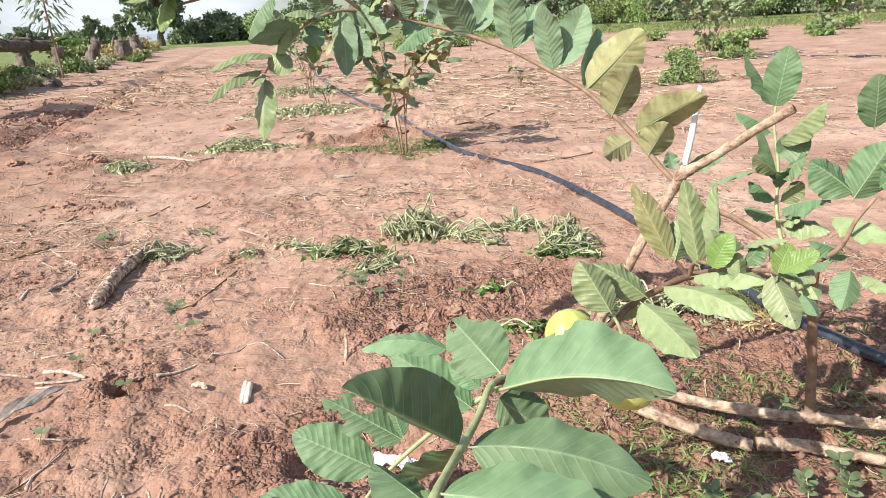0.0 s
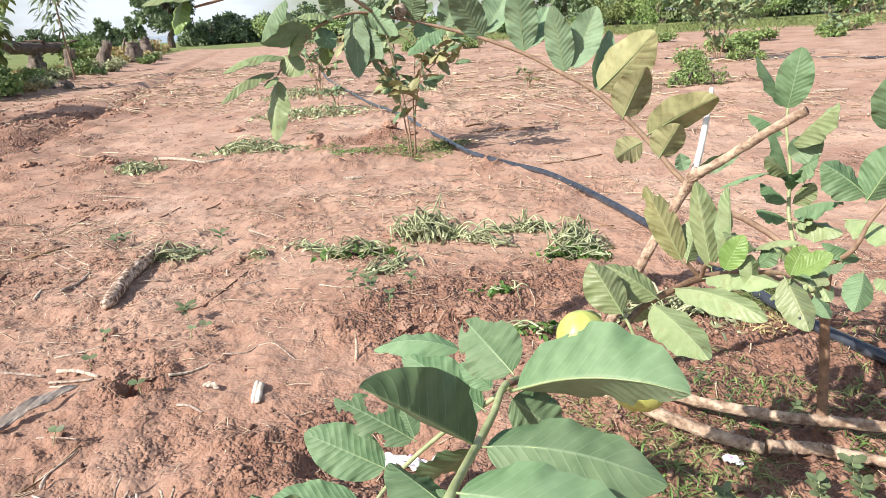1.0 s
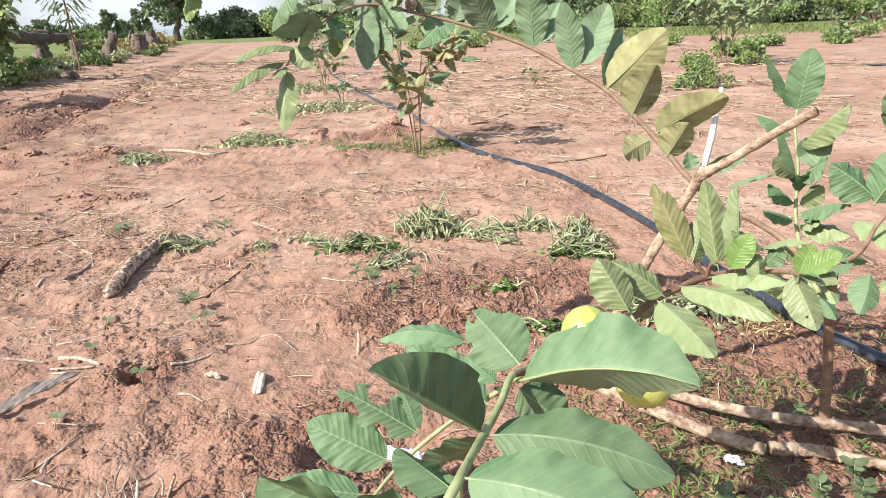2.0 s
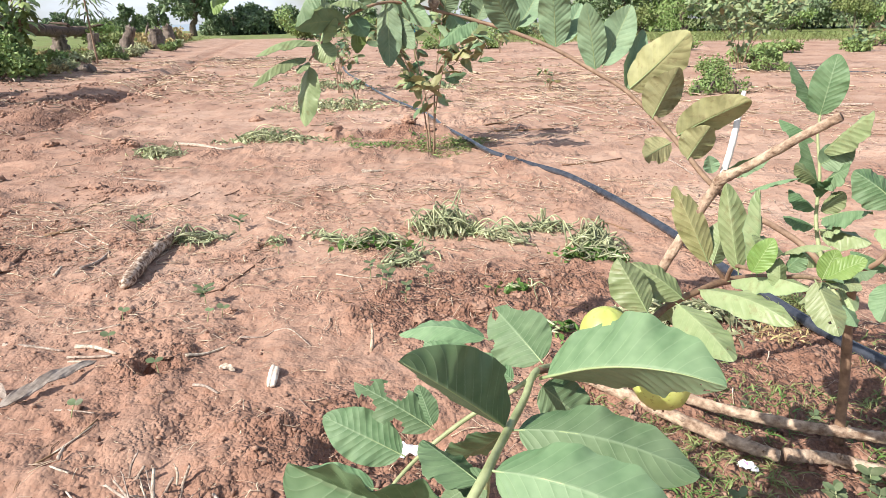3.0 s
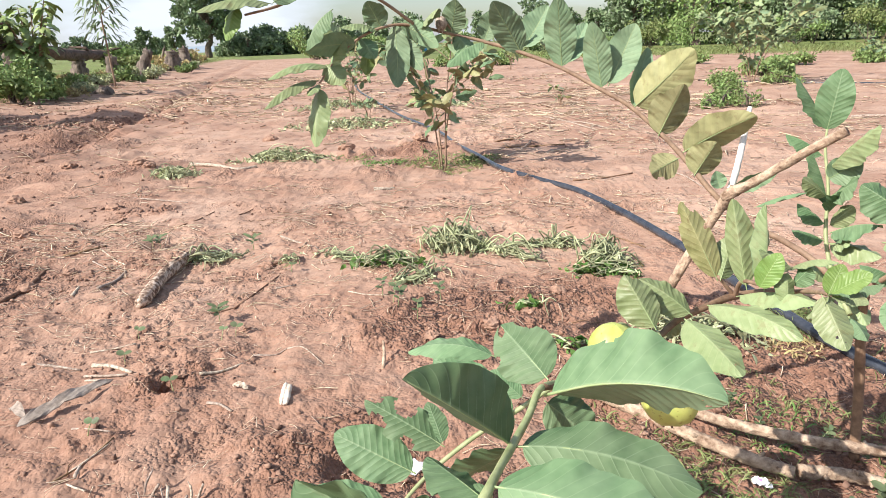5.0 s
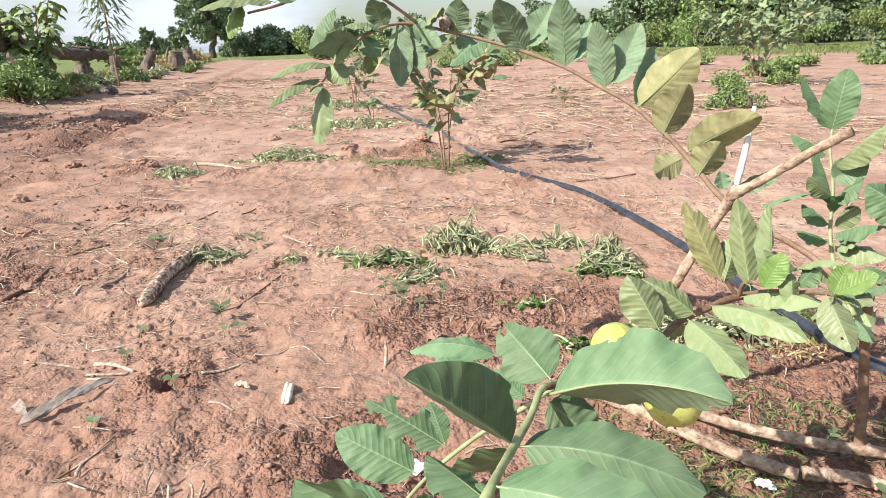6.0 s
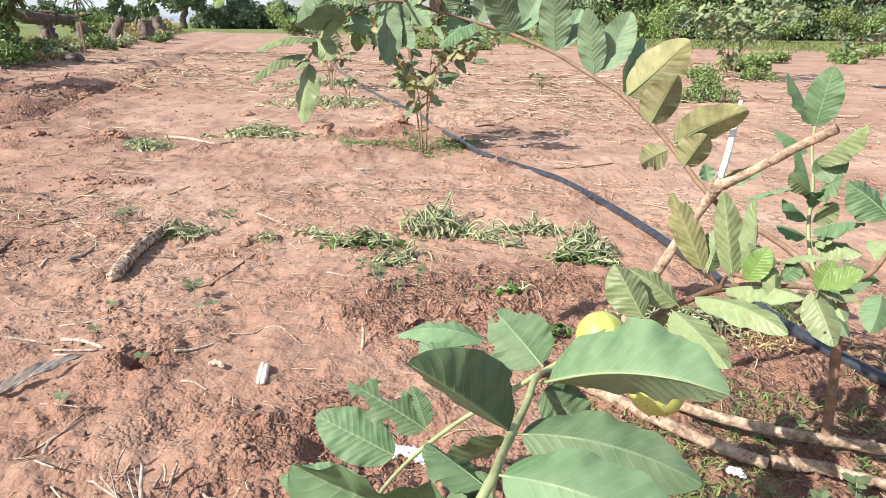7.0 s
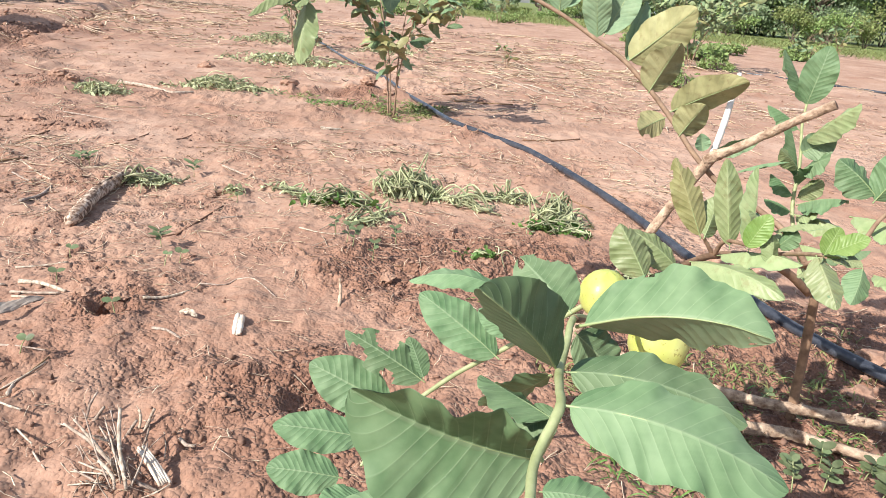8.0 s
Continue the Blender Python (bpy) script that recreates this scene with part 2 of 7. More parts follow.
def wrapper_material():
    s = Shade("printed_wrapper", 0.5)
    print_marks = s.ramp(s.noise(75, 2, stretch=(1, 1, 1)), (0.60, (0, 0, 0)), (0.63, (1, 1, 1)))
    return s.done(s.mix(print_marks, (0.78, 0.77, 0.80), (0.42, 0.25, 0.52)))


FRUIT, WRAPPER = fruit_material(), wrapper_material()
VEIN = plain_material("leaf_midrib", (0.22, 0.30, 0.13), (0.31, 0.39, 0.20), 40, 0.5, bump=0.1)
CLOTH = plain_material("grey_sheath", (0.15, 0.11, 0.09), (0.42, 0.345, 0.30), 40, 0.85, per="object")
COB = plain_material("bleached_cob", (0.50, 0.36, 0.26), (0.85, 0.78, 0.68), 60, 0.8)

# ---- mesh building ----


class Build:
    """Collects vertices and faces, then becomes one mesh."""

    def __init__(self):
        self.v, self.f, self.uv, self.mi = [], [], [], []

    def add(self, verts, faces, uv=None, slot=0):
        at = len(self.v)
        self.v += [tuple(p) for p in verts]
        self.f += [tuple(i + at for i in f) for f in faces]
        self.uv += list(uv) if uv is not None else [(0.5, 0.5)] * len(verts)
        self.mi += [slot] * len(faces)
        return self

    def mesh(self, name, mats, smooth=True):
        me = bpy.data.meshes.new(name)
        me.from_pydata(self.v, [], self.f)
        for m in mats if isinstance(mats, (list, tuple)) else [mats]:
            me.materials.append(m)
        if any(self.mi):
            me.polygons.foreach_set("material_index", self.mi)
        layer = me.uv_layers.new(name="UVMap")
        loops = np.empty(len(me.loops), dtype=np.int32)
        me.loops.foreach_get("vertex_index", loops)
        layer.data.foreach_set("uv", np.array(self.uv, dtype=np.float32)[loops].ravel())
        me.polygons.foreach_set("use_smooth", [smooth] * len(me.polygons))
        me.update()
        return me


def part(name, build, mats, parent, label="", smooth=True, origin=None):
    """Links a built mesh as one object under a thing or a part."""
    if origin is not None:
        build.v = [(x - origin[0], y - origin[1], z - origin[2]) for x, y, z in build.v]
    ob = new(name, build.mesh(name, mats, smooth))
    if origin is not None:
        ob.location = origin
    if parent is not None:
        ob.parent = parent
        up = parent
        shift = Vector((0, 0, 0))
        while up is not None:
            shift += Vector(up.location)
            up = up.parent
        ob.location = Vector(ob.location) - shift
    if label:
        ob["label"] = label
    return ob


def thing(name, at, label, category, group="", kind=""):
    ob = new(name)
    ob.location = at
    ob.empty_display_size = 0.05
    return tagged(ob, label, category, group, kind)


def smooth_line(points, steps=6):
    """A Catmull-Rom line through points; each point may carry a radius as its fourth number."""
    p = np.array(points, float)
    p = np.vstack([2 * p[0] - p[1], p, 2 * p[-1] - p[-2]])
    out = []
    for a, b, c, d in zip(p, p[1:], p[2:], p[3:]):
        for t in np.arange(steps) / steps:
            out.append(0.5 * (2 * b + (c - a) * t + (2 * a - 5 * b + 4 * c - d) * t * t + (3 * b - a - 3 * c + d) * t ** 3))
    out.append(p[-2])
    return np.array(out)


def tube(build, points, sides=8, steps=6, rough=0.0, rng=None, slot=0, knots=()):
    """A tapered round limb along points (x, y, z, radius), with closed ends and, if asked, a rough skin."""
    line = smooth_line(points, steps) if steps > 1 else np.array(points, float)
    pos, rad = line[:, :3], np.maximum(line[:, 3], 1e-4)
    tangent = np.gradient(pos, axis=0)
    tangent /= np.linalg.norm(tangent, axis=1)[:, None] + 1e-9
    side = np.cross(tangent[0], (0.13, 0.31, 0.94))
    verts, uv = [], []
    for k, (c, r, t) in enumerate(zip(pos, rad, tangent)):
        side = side - t * (side @ t)
        side /= np.linalg.norm(side) + 1e-9
        up = np.cross(t, side)
        for j in range(sides):
            a = 2 * math.pi * j / sides
            rr = r * (1 + (rough * (rng.random() * 2 - 1) if rng is not None else 0))
            verts.append(c + (side * math.cos(a) + up * math.sin(a)) * rr)
            uv.append((j / sides, k / len(pos)))
    n = len(pos)
    faces = [(k * sides + j, k * sides + (j + 1) % sides, (k + 1) * sides + (j + 1) % sides, (k + 1) * sides + j) for k in range(n - 1) for j in range(sides)]
    faces += [tuple(range(sides))[::-1], tuple((n - 1) * sides + j for j in range(sides))]
    return build.add(verts, faces, uv, slot)


def unit(v):
    v = np.array(v, float)
    return v / (np.linalg.norm(v) + 1e-9)


def blade(build, base, tip, face, width, arch=0.1, fold=(-0.2, -0.2), curl=0.0, wave=0.04, twist=0.0, nl=18, nw=8, bites=(), rng=None, shape=0.95, thick=0.0006, wide_at=0.52, quilt=0.0, veins=11.0):
    """A leaf from base to tip whose upper side looks along face. arch: how far its middle rises towards face, of its length; fold: the
    rise of either half (radians; below 0 a roof); curl: margins bent on; twist: turn from base to tip; bites: (along, across, radius)
    holes; quilt: how far the blade swells between its side veins, of its width. The upper side has slot 0 and the underside slot 1."""
    rng = rng or np.random.default_rng(1)
    base, tip, face = np.array(base, float), np.array(tip, float), unit(face)
    length = np.linalg.norm(tip - base)
    mid = (base + tip) / 2 + face * arch * length * 2
    ph = rng.random(3) * 6.28
    top, uv, norms = [], [], []
    for i in range(nl + 1):
        s = i / nl
        c = base * (1 - s) ** 2 + 2 * mid * s * (1 - s) + tip * s * s
        d = unit(2 * (1 - s) * (mid - base) + 2 * s * (tip - mid))
        side = unit(np.cross(d, face))
        up = np.cross(side, d)
        a = twist * (s - 0.3)
        side, up = side * math.cos(a) + up * math.sin(a), up * math.cos(a) - side * math.sin(a)
        e = s ** (math.log(0.5) / math.log(wide_at))
        w = width / 2 * max(math.sin(math.pi * e), 0.0) ** (0.52 * shape) * (1 - 0.10 * s - 0.28 * s ** 5)
        if i in (0, nl):
            w = width * 0.012
        for j in range(nw + 1):
            u = 2 * j / nw - 1
            f = (fold[0] if u < 0 else fold[1]) + curl * abs(u)
            ripple = wave * width * (u * u) * math.sin(17 * s + ph[0] + (1.3 if u > 0 else 0)) + wave * 0.35 * width * abs(u) * math.sin(46 * s - 5 * abs(u) + ph[1])
            if quilt:
                swell = abs(math.cos(math.pi * veins * (s - 0.18 * abs(u)))) - 0.6
                ripple += quilt * width * swell * (1 - abs(u) ** 4) * min(1.0, 5 * abs(u)) * min(1.0, 2 * w / width + 0.1)
            top.append(c + side * w * u * math.cos(f) + up * (w * abs(u) * math.sin(f) + ripple * min(1, 4 * s * (1 - s) + 0.1)))
            uv.append((0.5 + u / 2, s))
            norms.append(up)
    top, norms, uv = np.array(top), np.array(norms), np.array(uv)
    quads = [(i * (nw + 1) + j, i * (nw + 1) + j + 1, (i + 1) * (nw + 1) + j + 1, (i + 1) * (nw + 1) + j) for i in range(nl) for j in range(nw)]
    # along and across in lengths of the blade, to bite round holes
    flat = np.stack([uv[:, 1], (uv[:, 0] - 0.5) * width / length], 1)
    for along, across, r in bites:
        here = np.array([along, across * width / length / 2])
        off = flat - here
        dist = np.linalg.norm(off, axis=1)
        quads = [q for q in quads if not all(dist[k] < r for k in q) and np.linalg.norm(flat[list(q)].mean(0) - here) > r * 0.8]
    order = [q[::-1] for q in quads]
    build.add(top + norms * thick / 2, order, uv, 0)
    build.add(top - norms * thick / 2, quads, uv, 1)
    return build

# ---- ground ----


NOISE_TABLES = {}


def value_noise(x, y, seed):
    """Smooth noise from 0 to 1 over arrays."""
    if seed not in NOISE_TABLES:
        NOISE_TABLES[seed] = np.random.default_rng(seed).random((256, 256))
    table = NOISE_TABLES[seed]
    xi, yi = np.floor(x).astype(int), np.floor(y).astype(int)
    fx, fy = x - xi, y - yi
    fx, fy = fx * fx * (3 - 2 * fx), fy * fy * (3 - 2 * fy)
    a, b = table[xi % 256, yi % 256], table[(xi + 1) % 256, yi % 256]
    c, d = table[xi % 256, (yi + 1) % 256], table[(xi + 1) % 256, (yi + 1) % 256]
    return (a * (1 - fx) + b * fx) * (1 - fy) + (c * (1 - fx) + d * fx) * fy


def layered(x, y, scale, seed, octaves=4, fall=0.5):
    total, weight, amp = 0, 0, 1.0
    for k in range(octaves):
        total = total + amp * value_noise(x * scale + 17.3 * k, y * scale + 5.1 * k, seed + k)
        weight, amp, scale = weight + amp, amp * fall, scale * 2.03
    return total / weight


def spot(x, y, cx, cy, rx, ry=None, power=2.0):
    ry = ry or rx
    return np.exp(-(((x - cx) / rx) ** 2 + ((y - cy) / ry) ** 2) ** (power / 2))


def line_distance(x, y, points):
    best = np.full(np.shape(x), 1e9)
    for (ax, ay), (bx, by) in zip(points, points[1:]):
        dx, dy = bx - ax, by - ay
        t = np.clip(((x - ax) * dx + (y - ay) * dy) / (dx * dx + dy * dy), 0, 1)
        best = np.minimum(best, np.hypot(x - ax - t * dx, y - ay - t * dy))
    return best


RUT = [(-3.0, 4.6), (-3.45, 6.7), (-3.85, 8.7), (-4.9, 13.0), (-7.3, 22.0), (-11.2, 38.0)]
TRACK = [(-2.2, 4.2), (-2.6, 6.0), (-3.0, 8.5), (-4.0, 13.0), (-6.4, 22.0), (-10.2, 38.0)]
# strip where a tree's shadow lies; darkened in the soil colour and slightly sunk
SHADE_LINE = [(-6.8, 7.9), (-5.2, 7.4), (-4.2, 7.2), (-3.5, 6.8)]


def dug_shade_mask(x, y):
    """How dark red the soil is, 0 to 1: freshly broken soil and painted shade."""
    m = 0.85 * spot(x, y, 0.22, 1.72, 0.40, 0.20) + 0.9 * spot(x, y, 0.02, 1.55, 0.22, 0.13) + 0.95 * spot(x, y, 0.75, 1.15, 0.50, 0.42, 4)
    m = m + 1.1 * spot(x, y, -0.63, 1.29, 0.075) + 0.75 * spot(x, y, -0.16, 1.02, 0.17) + 0.5 * spot(x, y, 0.15, 0.8, 0.4, 0.3)
    # the flat patch right of the sapling paints in its cast shadow
    m = m + 0.9 * spot(x, y, -0.28, 4.35, 0.28, 0.2) + 0.6 * spot(x, y, 0.5, 4.5, 0.6, 0.16) + 0.45 * spot(x, y, 0.0, 3.75, 0.5, 0.3)
    # the second term paints the tree's shadow strip into the soil colour
    m = m + 0.55 * np.exp(-((line_distance(x, y, RUT) / 0.18) ** 2)) + 0.55 * np.exp(-((line_distance(x, y, SHADE_LINE) / 0.5) ** 2))
    m = m + 0.35 * spot(x, y, -1.7, 2.2, 0.8, 1.3) + 0.45 * spot(x, y, -1.55, 3.9, 0.2, 0.15)
    # soil is also darker towards the camera and the left
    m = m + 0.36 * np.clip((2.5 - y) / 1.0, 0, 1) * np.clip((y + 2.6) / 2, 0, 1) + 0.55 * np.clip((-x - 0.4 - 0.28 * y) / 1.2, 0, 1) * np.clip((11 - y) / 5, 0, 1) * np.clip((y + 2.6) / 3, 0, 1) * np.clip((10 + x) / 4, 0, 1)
    broken = layered(x, y, 3.1, 40, 4, 0.6)
    m = m + 0.30 * np.clip(layered(x, y, 5.5, 95, 3) * 3.2 - 1.35, 0, 1)
    return np.clip(m * (0.45 + 1.1 * broken) + 0.9 * np.clip(broken - 0.60, 0, 1) * 2.0, 0, 1)


def rough_mask(x, y):
    m = 0.34 + 0.9 * dug_shade_mask(x, y) + 0.6 * np.clip((-x - 1.0 - 0.15 * y) / 1.0, 0, 1) * np.clip((12 - y) / 6, 0, 1)
    m = m + 0.7 * np.exp(-((line_distance(x, y, RUT) / 0.8) ** 2))
    return np.clip(m, 0, 1.3)


def ground_height(x, y):
    x, y = np.asarray(x, float), np.asarray(y, float)
    r = rough_mask(x, y)
    close = np.clip(1 - (np.clip(np.abs(x) - 1.2, 0, None) + np.clip(y - 2.3, 0, None) + 6 * np.clip(0.5 - y, 0, None)) / 2.5, 0, 1)  # small relief fades out with distance
    h = 0.030 * (layered(x, y, 1.1, 3, 3) - 0.5) * np.clip(1.2 - 0.1 * np.hypot(x, y - 2), 0.5, 1.2)
    lumps = layered(x, y, 14.0, 7, 3)
    h = h + r * 0.050 * np.clip(lumps - 0.45, 0, 1) ** 1.15
    h = h + close * (0.3 + 0.7 * r) * 0.0085 * (layered(x, y, 30.0, 11, 3, 0.65) - 0.5)
    patchy = np.clip(layered(x, y, 5.5, 95, 3) * 3.2 - 1.25, 0, 1)
    crumb = layered(x, y, 48.0, 91, 2, 0.7)
    h = h + close * (0.02 + 0.60 * patchy + 0.40 * r) * 0.040 * np.clip(crumb - 0.48, 0, 1) ** 1.1
    pock = layered(x, y, 26.0, 97, 2, 0.6)
    h = h - close * 0.025 * np.clip(0.24 - pock, 0, 1) * 3 * np.clip(0.3 + patchy, 0, 1)
    trample = layered(x, y, 4.6, 21, 3)
    h = h - 0.022 * np.clip(0.40 - trample, 0, 1) * 4 * np.clip(0.35 + r, 0, 1)
    far = np.clip((y - 3.0) / 5.0, 0, 1)
    h = h + 0.03 * far * (layered(x, y, 1.9, 31, 3) - 0.5)
    swell = 1 - np.abs(2 * layered(x, y, 2.4, 37, 3, 0.55) - 1) * 2.4
    h = h + (0.35 + 0.65 * np.clip((y - 1.4) / 2.0, 0, 1)) * (0.25 + 0.75 * r) * 0.016 * np.clip(swell, -0.4, 1)
    mid = np.clip((y - 2.2) / 1.5, 0, 1)
    h = h + mid * (0.4 + 0.8 * r) * 0.15 * np.clip(layered(x, y, 6.0, 33, 4, 0.65) - 0.52, 0, 1) * np.clip(layered(x, y, 1.2, 34, 2) * 2.6 - 0.8, 0, 1.2)
    rut, track = line_distance(x, y, RUT), line_distance(x, y, TRACK)
    uneven = 0.35 + 1.1 * layered(x, y, 2.3, 35, 3, 0.6)
    rut = rut + 0.35 * (layered(x, y, 1.4, 36, 2) - 0.5) + 0.22 * (layered(x, y, 5.0, 38, 2) - 0.5)
    h = h - 0.09 * uneven * np.exp(-((rut / 0.14) ** 2)) + 0.022 * uneven * np.exp(-(((rut - 0.33) / 0.16) ** 2)) - 0.012 * np.exp(-((track / 0.2) ** 2))
    h = h - 0.03 * np.exp(-((line_distance(x, y, SHADE_LINE) / 0.35) ** 2))
    # pits and small holes
    h = h - 0.055 * spot(x, y, -0.625, 1.285, 0.020, 0.018, 3) - 0.016 * spot(x, y, -0.60, 1.265, 0.035, 0.02) + 0.014 * spot(x, y, -0.66, 1.31, 0.04)
    h = h - 0.045 * spot(x, y, -0.09, 1.01, 0.125, 0.070, 5) - 0.02 * spot(x, y, -0.19, 1.0, 0.03, 0.05, 4)
    h = h - 0.03 * spot(x, y, -0.66, 0.98, 0.02) - 0.02 * spot(x, y, -0.49, 1.58, 0.015)
    h = h - 0.05 * spot(x, y, -0.42, 4.3, 0.09, 0.08, 4) + 0.06 * spot(x, y, -0.2, 4.42, 0.14, 0.1) + 0.03 * spot(x, y, 0.02, 4.4, 0.09)
    h = h + 0.03 * spot(x, y, -1.95, 4.0, 0.14, 0.1) - 0.03 * spot(x, y, -0.33, 2.12, 0.03)
    h = h - 0.03 * spot(x, y, 0.75, 1.02, 0.3, 0.25)
    # a low bank below the bushes and stumps beside the track
    h = h + 0.12 * np.clip((-x - 5.3 - 0.22 * np.clip(y - 8, -3, 60)) / 1.2, 0, 1)
    return h


def spaced(start, fine_end, fine, reach, grow):
    """Even steps from start to fine_end, then steps that grow until reach."""
    out = list(np.arange(start, fine_end, fine))
    step = fine
    while out[-1] < reach:
        step *= grow
        out.append(out[-1] + step)
    return out


def make_ground():
    xr = spaced(0.0, 1.15, 0.0075, 700, 1.027)
    xs = np.array([-v for v in xr[:0:-1]] + xr)
    ahead = spaced(0.55, 2.3, 0.0075, 900, 1.016)
    behind = spaced(-0.53, -0.30, 0.015, 300, 1.05)
    ys = np.array([-v for v in behind[::-1]] + ahead)
    gx, gy = np.meshgrid(xs, ys)
    near = (np.abs(gx) < 40) & (gy > -3) & (gy < 60)
    gz, dug_shade_here = np.zeros(gx.shape), np.zeros(gx.shape)
    gz[near] = ground_height(gx[near], gy[near])
    dug_shade_here[near] = dug_shade_mask(gx[near], gy[near])
    n, m = len(ys), len(xs)
    verts = np.stack([gx, gy, gz], -1).reshape(-1, 3)
    i = (np.arange(n - 1)[:, None] * m + np.arange(m - 1)[None]).ravel()
    faces = np.stack([i, i + 1, i + 1 + m, i + m], 1)
    me = bpy.data.meshes.new("ground")
    me.vertices.add(len(verts))
    me.vertices.foreach_set("co", verts.ravel())
    me.loops.add(faces.size)
    me.loops.foreach_set("vertex_index", faces.ravel().astype(np.int32))
    me.polygons.add(len(faces))
    me.polygons.foreach_set("loop_start", np.arange(0, faces.size, 4, dtype=np.int32))
    me.update(calc_edges=True)
    me.polygons.foreach_set("use_smooth", [True] * len(faces))
    me.materials.append(SOIL)
    dug_shade = me.attributes.new("dug_shade", "FLOAT", "POINT")
    dug_shade.data.foreach_set("value", dug_shade_here.ravel().astype(np.float32))
    ragged = layered(gx, gy, 0.35, 55, 4, 0.6)
    verge = np.clip((gy + 0.55 * gx + 0.02 * gx * gx - 27 + 9 * (ragged - 0.5)) / 3, 0, 1) * np.clip((gx + 5.5) / 3, 0, 1)
    verge = np.maximum(verge, np.clip((-gx - 6.3 - 0.235 * np.clip(gy - 8, -3, 60) + 2 * (ragged - 0.5)) / 1.0, 0, 1))
    verge = np.maximum(verge, np.clip((gy - 46 + 6 * (ragged - 0.5)) / 3, 0, 1))
    att = me.attributes.new("verge", "FLOAT", "POINT")
    att.data.foreach_set("value", verge.ravel().astype(np.float32))
    return tagged(new("ground", me), "bare red sandy soil with clods, ruts and straw", "soil", kind="structure")


make_ground()


NEAR_HEIGHTS = ground_height(*np.meshgrid(np.arange(-2.6, 2.61, 0.01), np.arange(0.4, 5.21, 0.01), indexing="ij"))


def ground_z(x, y):
    u, v = (x + 2.6) / 0.01, (y - 0.4) / 0.01
    if 0 <= u < 519 and 0 <= v < 480:  # near the camera: read between the points of a fine net
        i, j = int(u), int(v)
        u, v = u - i, v - j
        low = NEAR_HEIGHTS[i, j] * (1 - v) + NEAR_HEIGHTS[i, j + 1] * v
        return float(low * (1 - u) + (NEAR_HEIGHTS[i + 1, j] * (1 - v) + NEAR_HEIGHTS[i + 1, j + 1] * v) * u)
    return float(ground_height(np.array([x]), np.array([y]))[0])


# ---- pipe ----


def make_pipe(name, points, radius, label):
    line = smooth_line([(x, y, 0.0, radius) for x, y in points], 10)
    heights = ground_height(line[:, 0], line[:, 1])
    soft = np.convolve(np.pad(heights, 40, mode="edge"), np.ones(81) / 81, "valid")
    line[:, 2] = soft + radius * 0.95
    b = Build()
    tube(b, line, 14, 1)
    return tagged(part(name, b, PIPE, None), label, "pipe", "irrigation pipes")


make_pipe("irrigation_pipe", [(-1.95, 13.2), (-1.5, 10.6), (-1.08, 8.8), (-0.54, 6.64), (-0.13, 5.3), (0.02, 4.55), (0.156, 4.03), (0.265, 3.6), (0.41, 3.29), (0.565, 3.01), (0.655, 2.71), (0.718, 2.42), (0.764, 2.17),
                              (0.795, 1.936), (0.82, 1.745), (0.858, 1.483), (0.885, 1.357), (0.93, 1.22), (1.04, 0.98), (1.2, 0.65)], 0.0138, "black plastic irrigation pipe lying across bare red soil")
make_pipe("irrigation_pipe", [(3.7, 10.2), (4.3, 9.1), (4.98, 8.49), (5.6, 7.6), (6.4, 6.5), (7.5, 5.2)], 0.0138, "dark plastic irrigation pipe lying far across the field")

# ---- trees and bushes in the distance ----


def leaf_cloud(build, rng, centre, size, count, leaf, droop=0.3, shell=0.55):
    """Many small bent leaves within a lumpy crown."""
    def rows(v):
        return v / (np.linalg.norm(v, axis=1)[:, None] + 1e-9)

    d = rows(rng.normal(size=(count, 3)))
    c = np.array(centre) + d * np.array(size) * (shell + (1 - shell) * rng.random((count, 1))) * (0.8 + 0.4 * rng.random((count, 1)))
    a = rows(rng.normal(size=(count, 3)) + (0, 0, -droop))
    b = rows(np.cross(a, rng.normal(size=(count, 3))))
    n = np.cross(a, b)
    s = leaf * (0.6 + 0.8 * rng.random((count, 1)))
    w = s * 0.30
    four = np.stack([c, c + a * s * 0.5 + b * w, c + a * s + n * s * 0.15, c + a * s * 0.5 - b * w], 1).reshape(-1, 3)
    k = 4 * np.arange(count)[:, None]
    faces = np.concatenate([k + (0, 1, 2), k + (0, 2, 3)], 1).reshape(-1, 3)
    build.add(four.tolist(), faces.tolist())


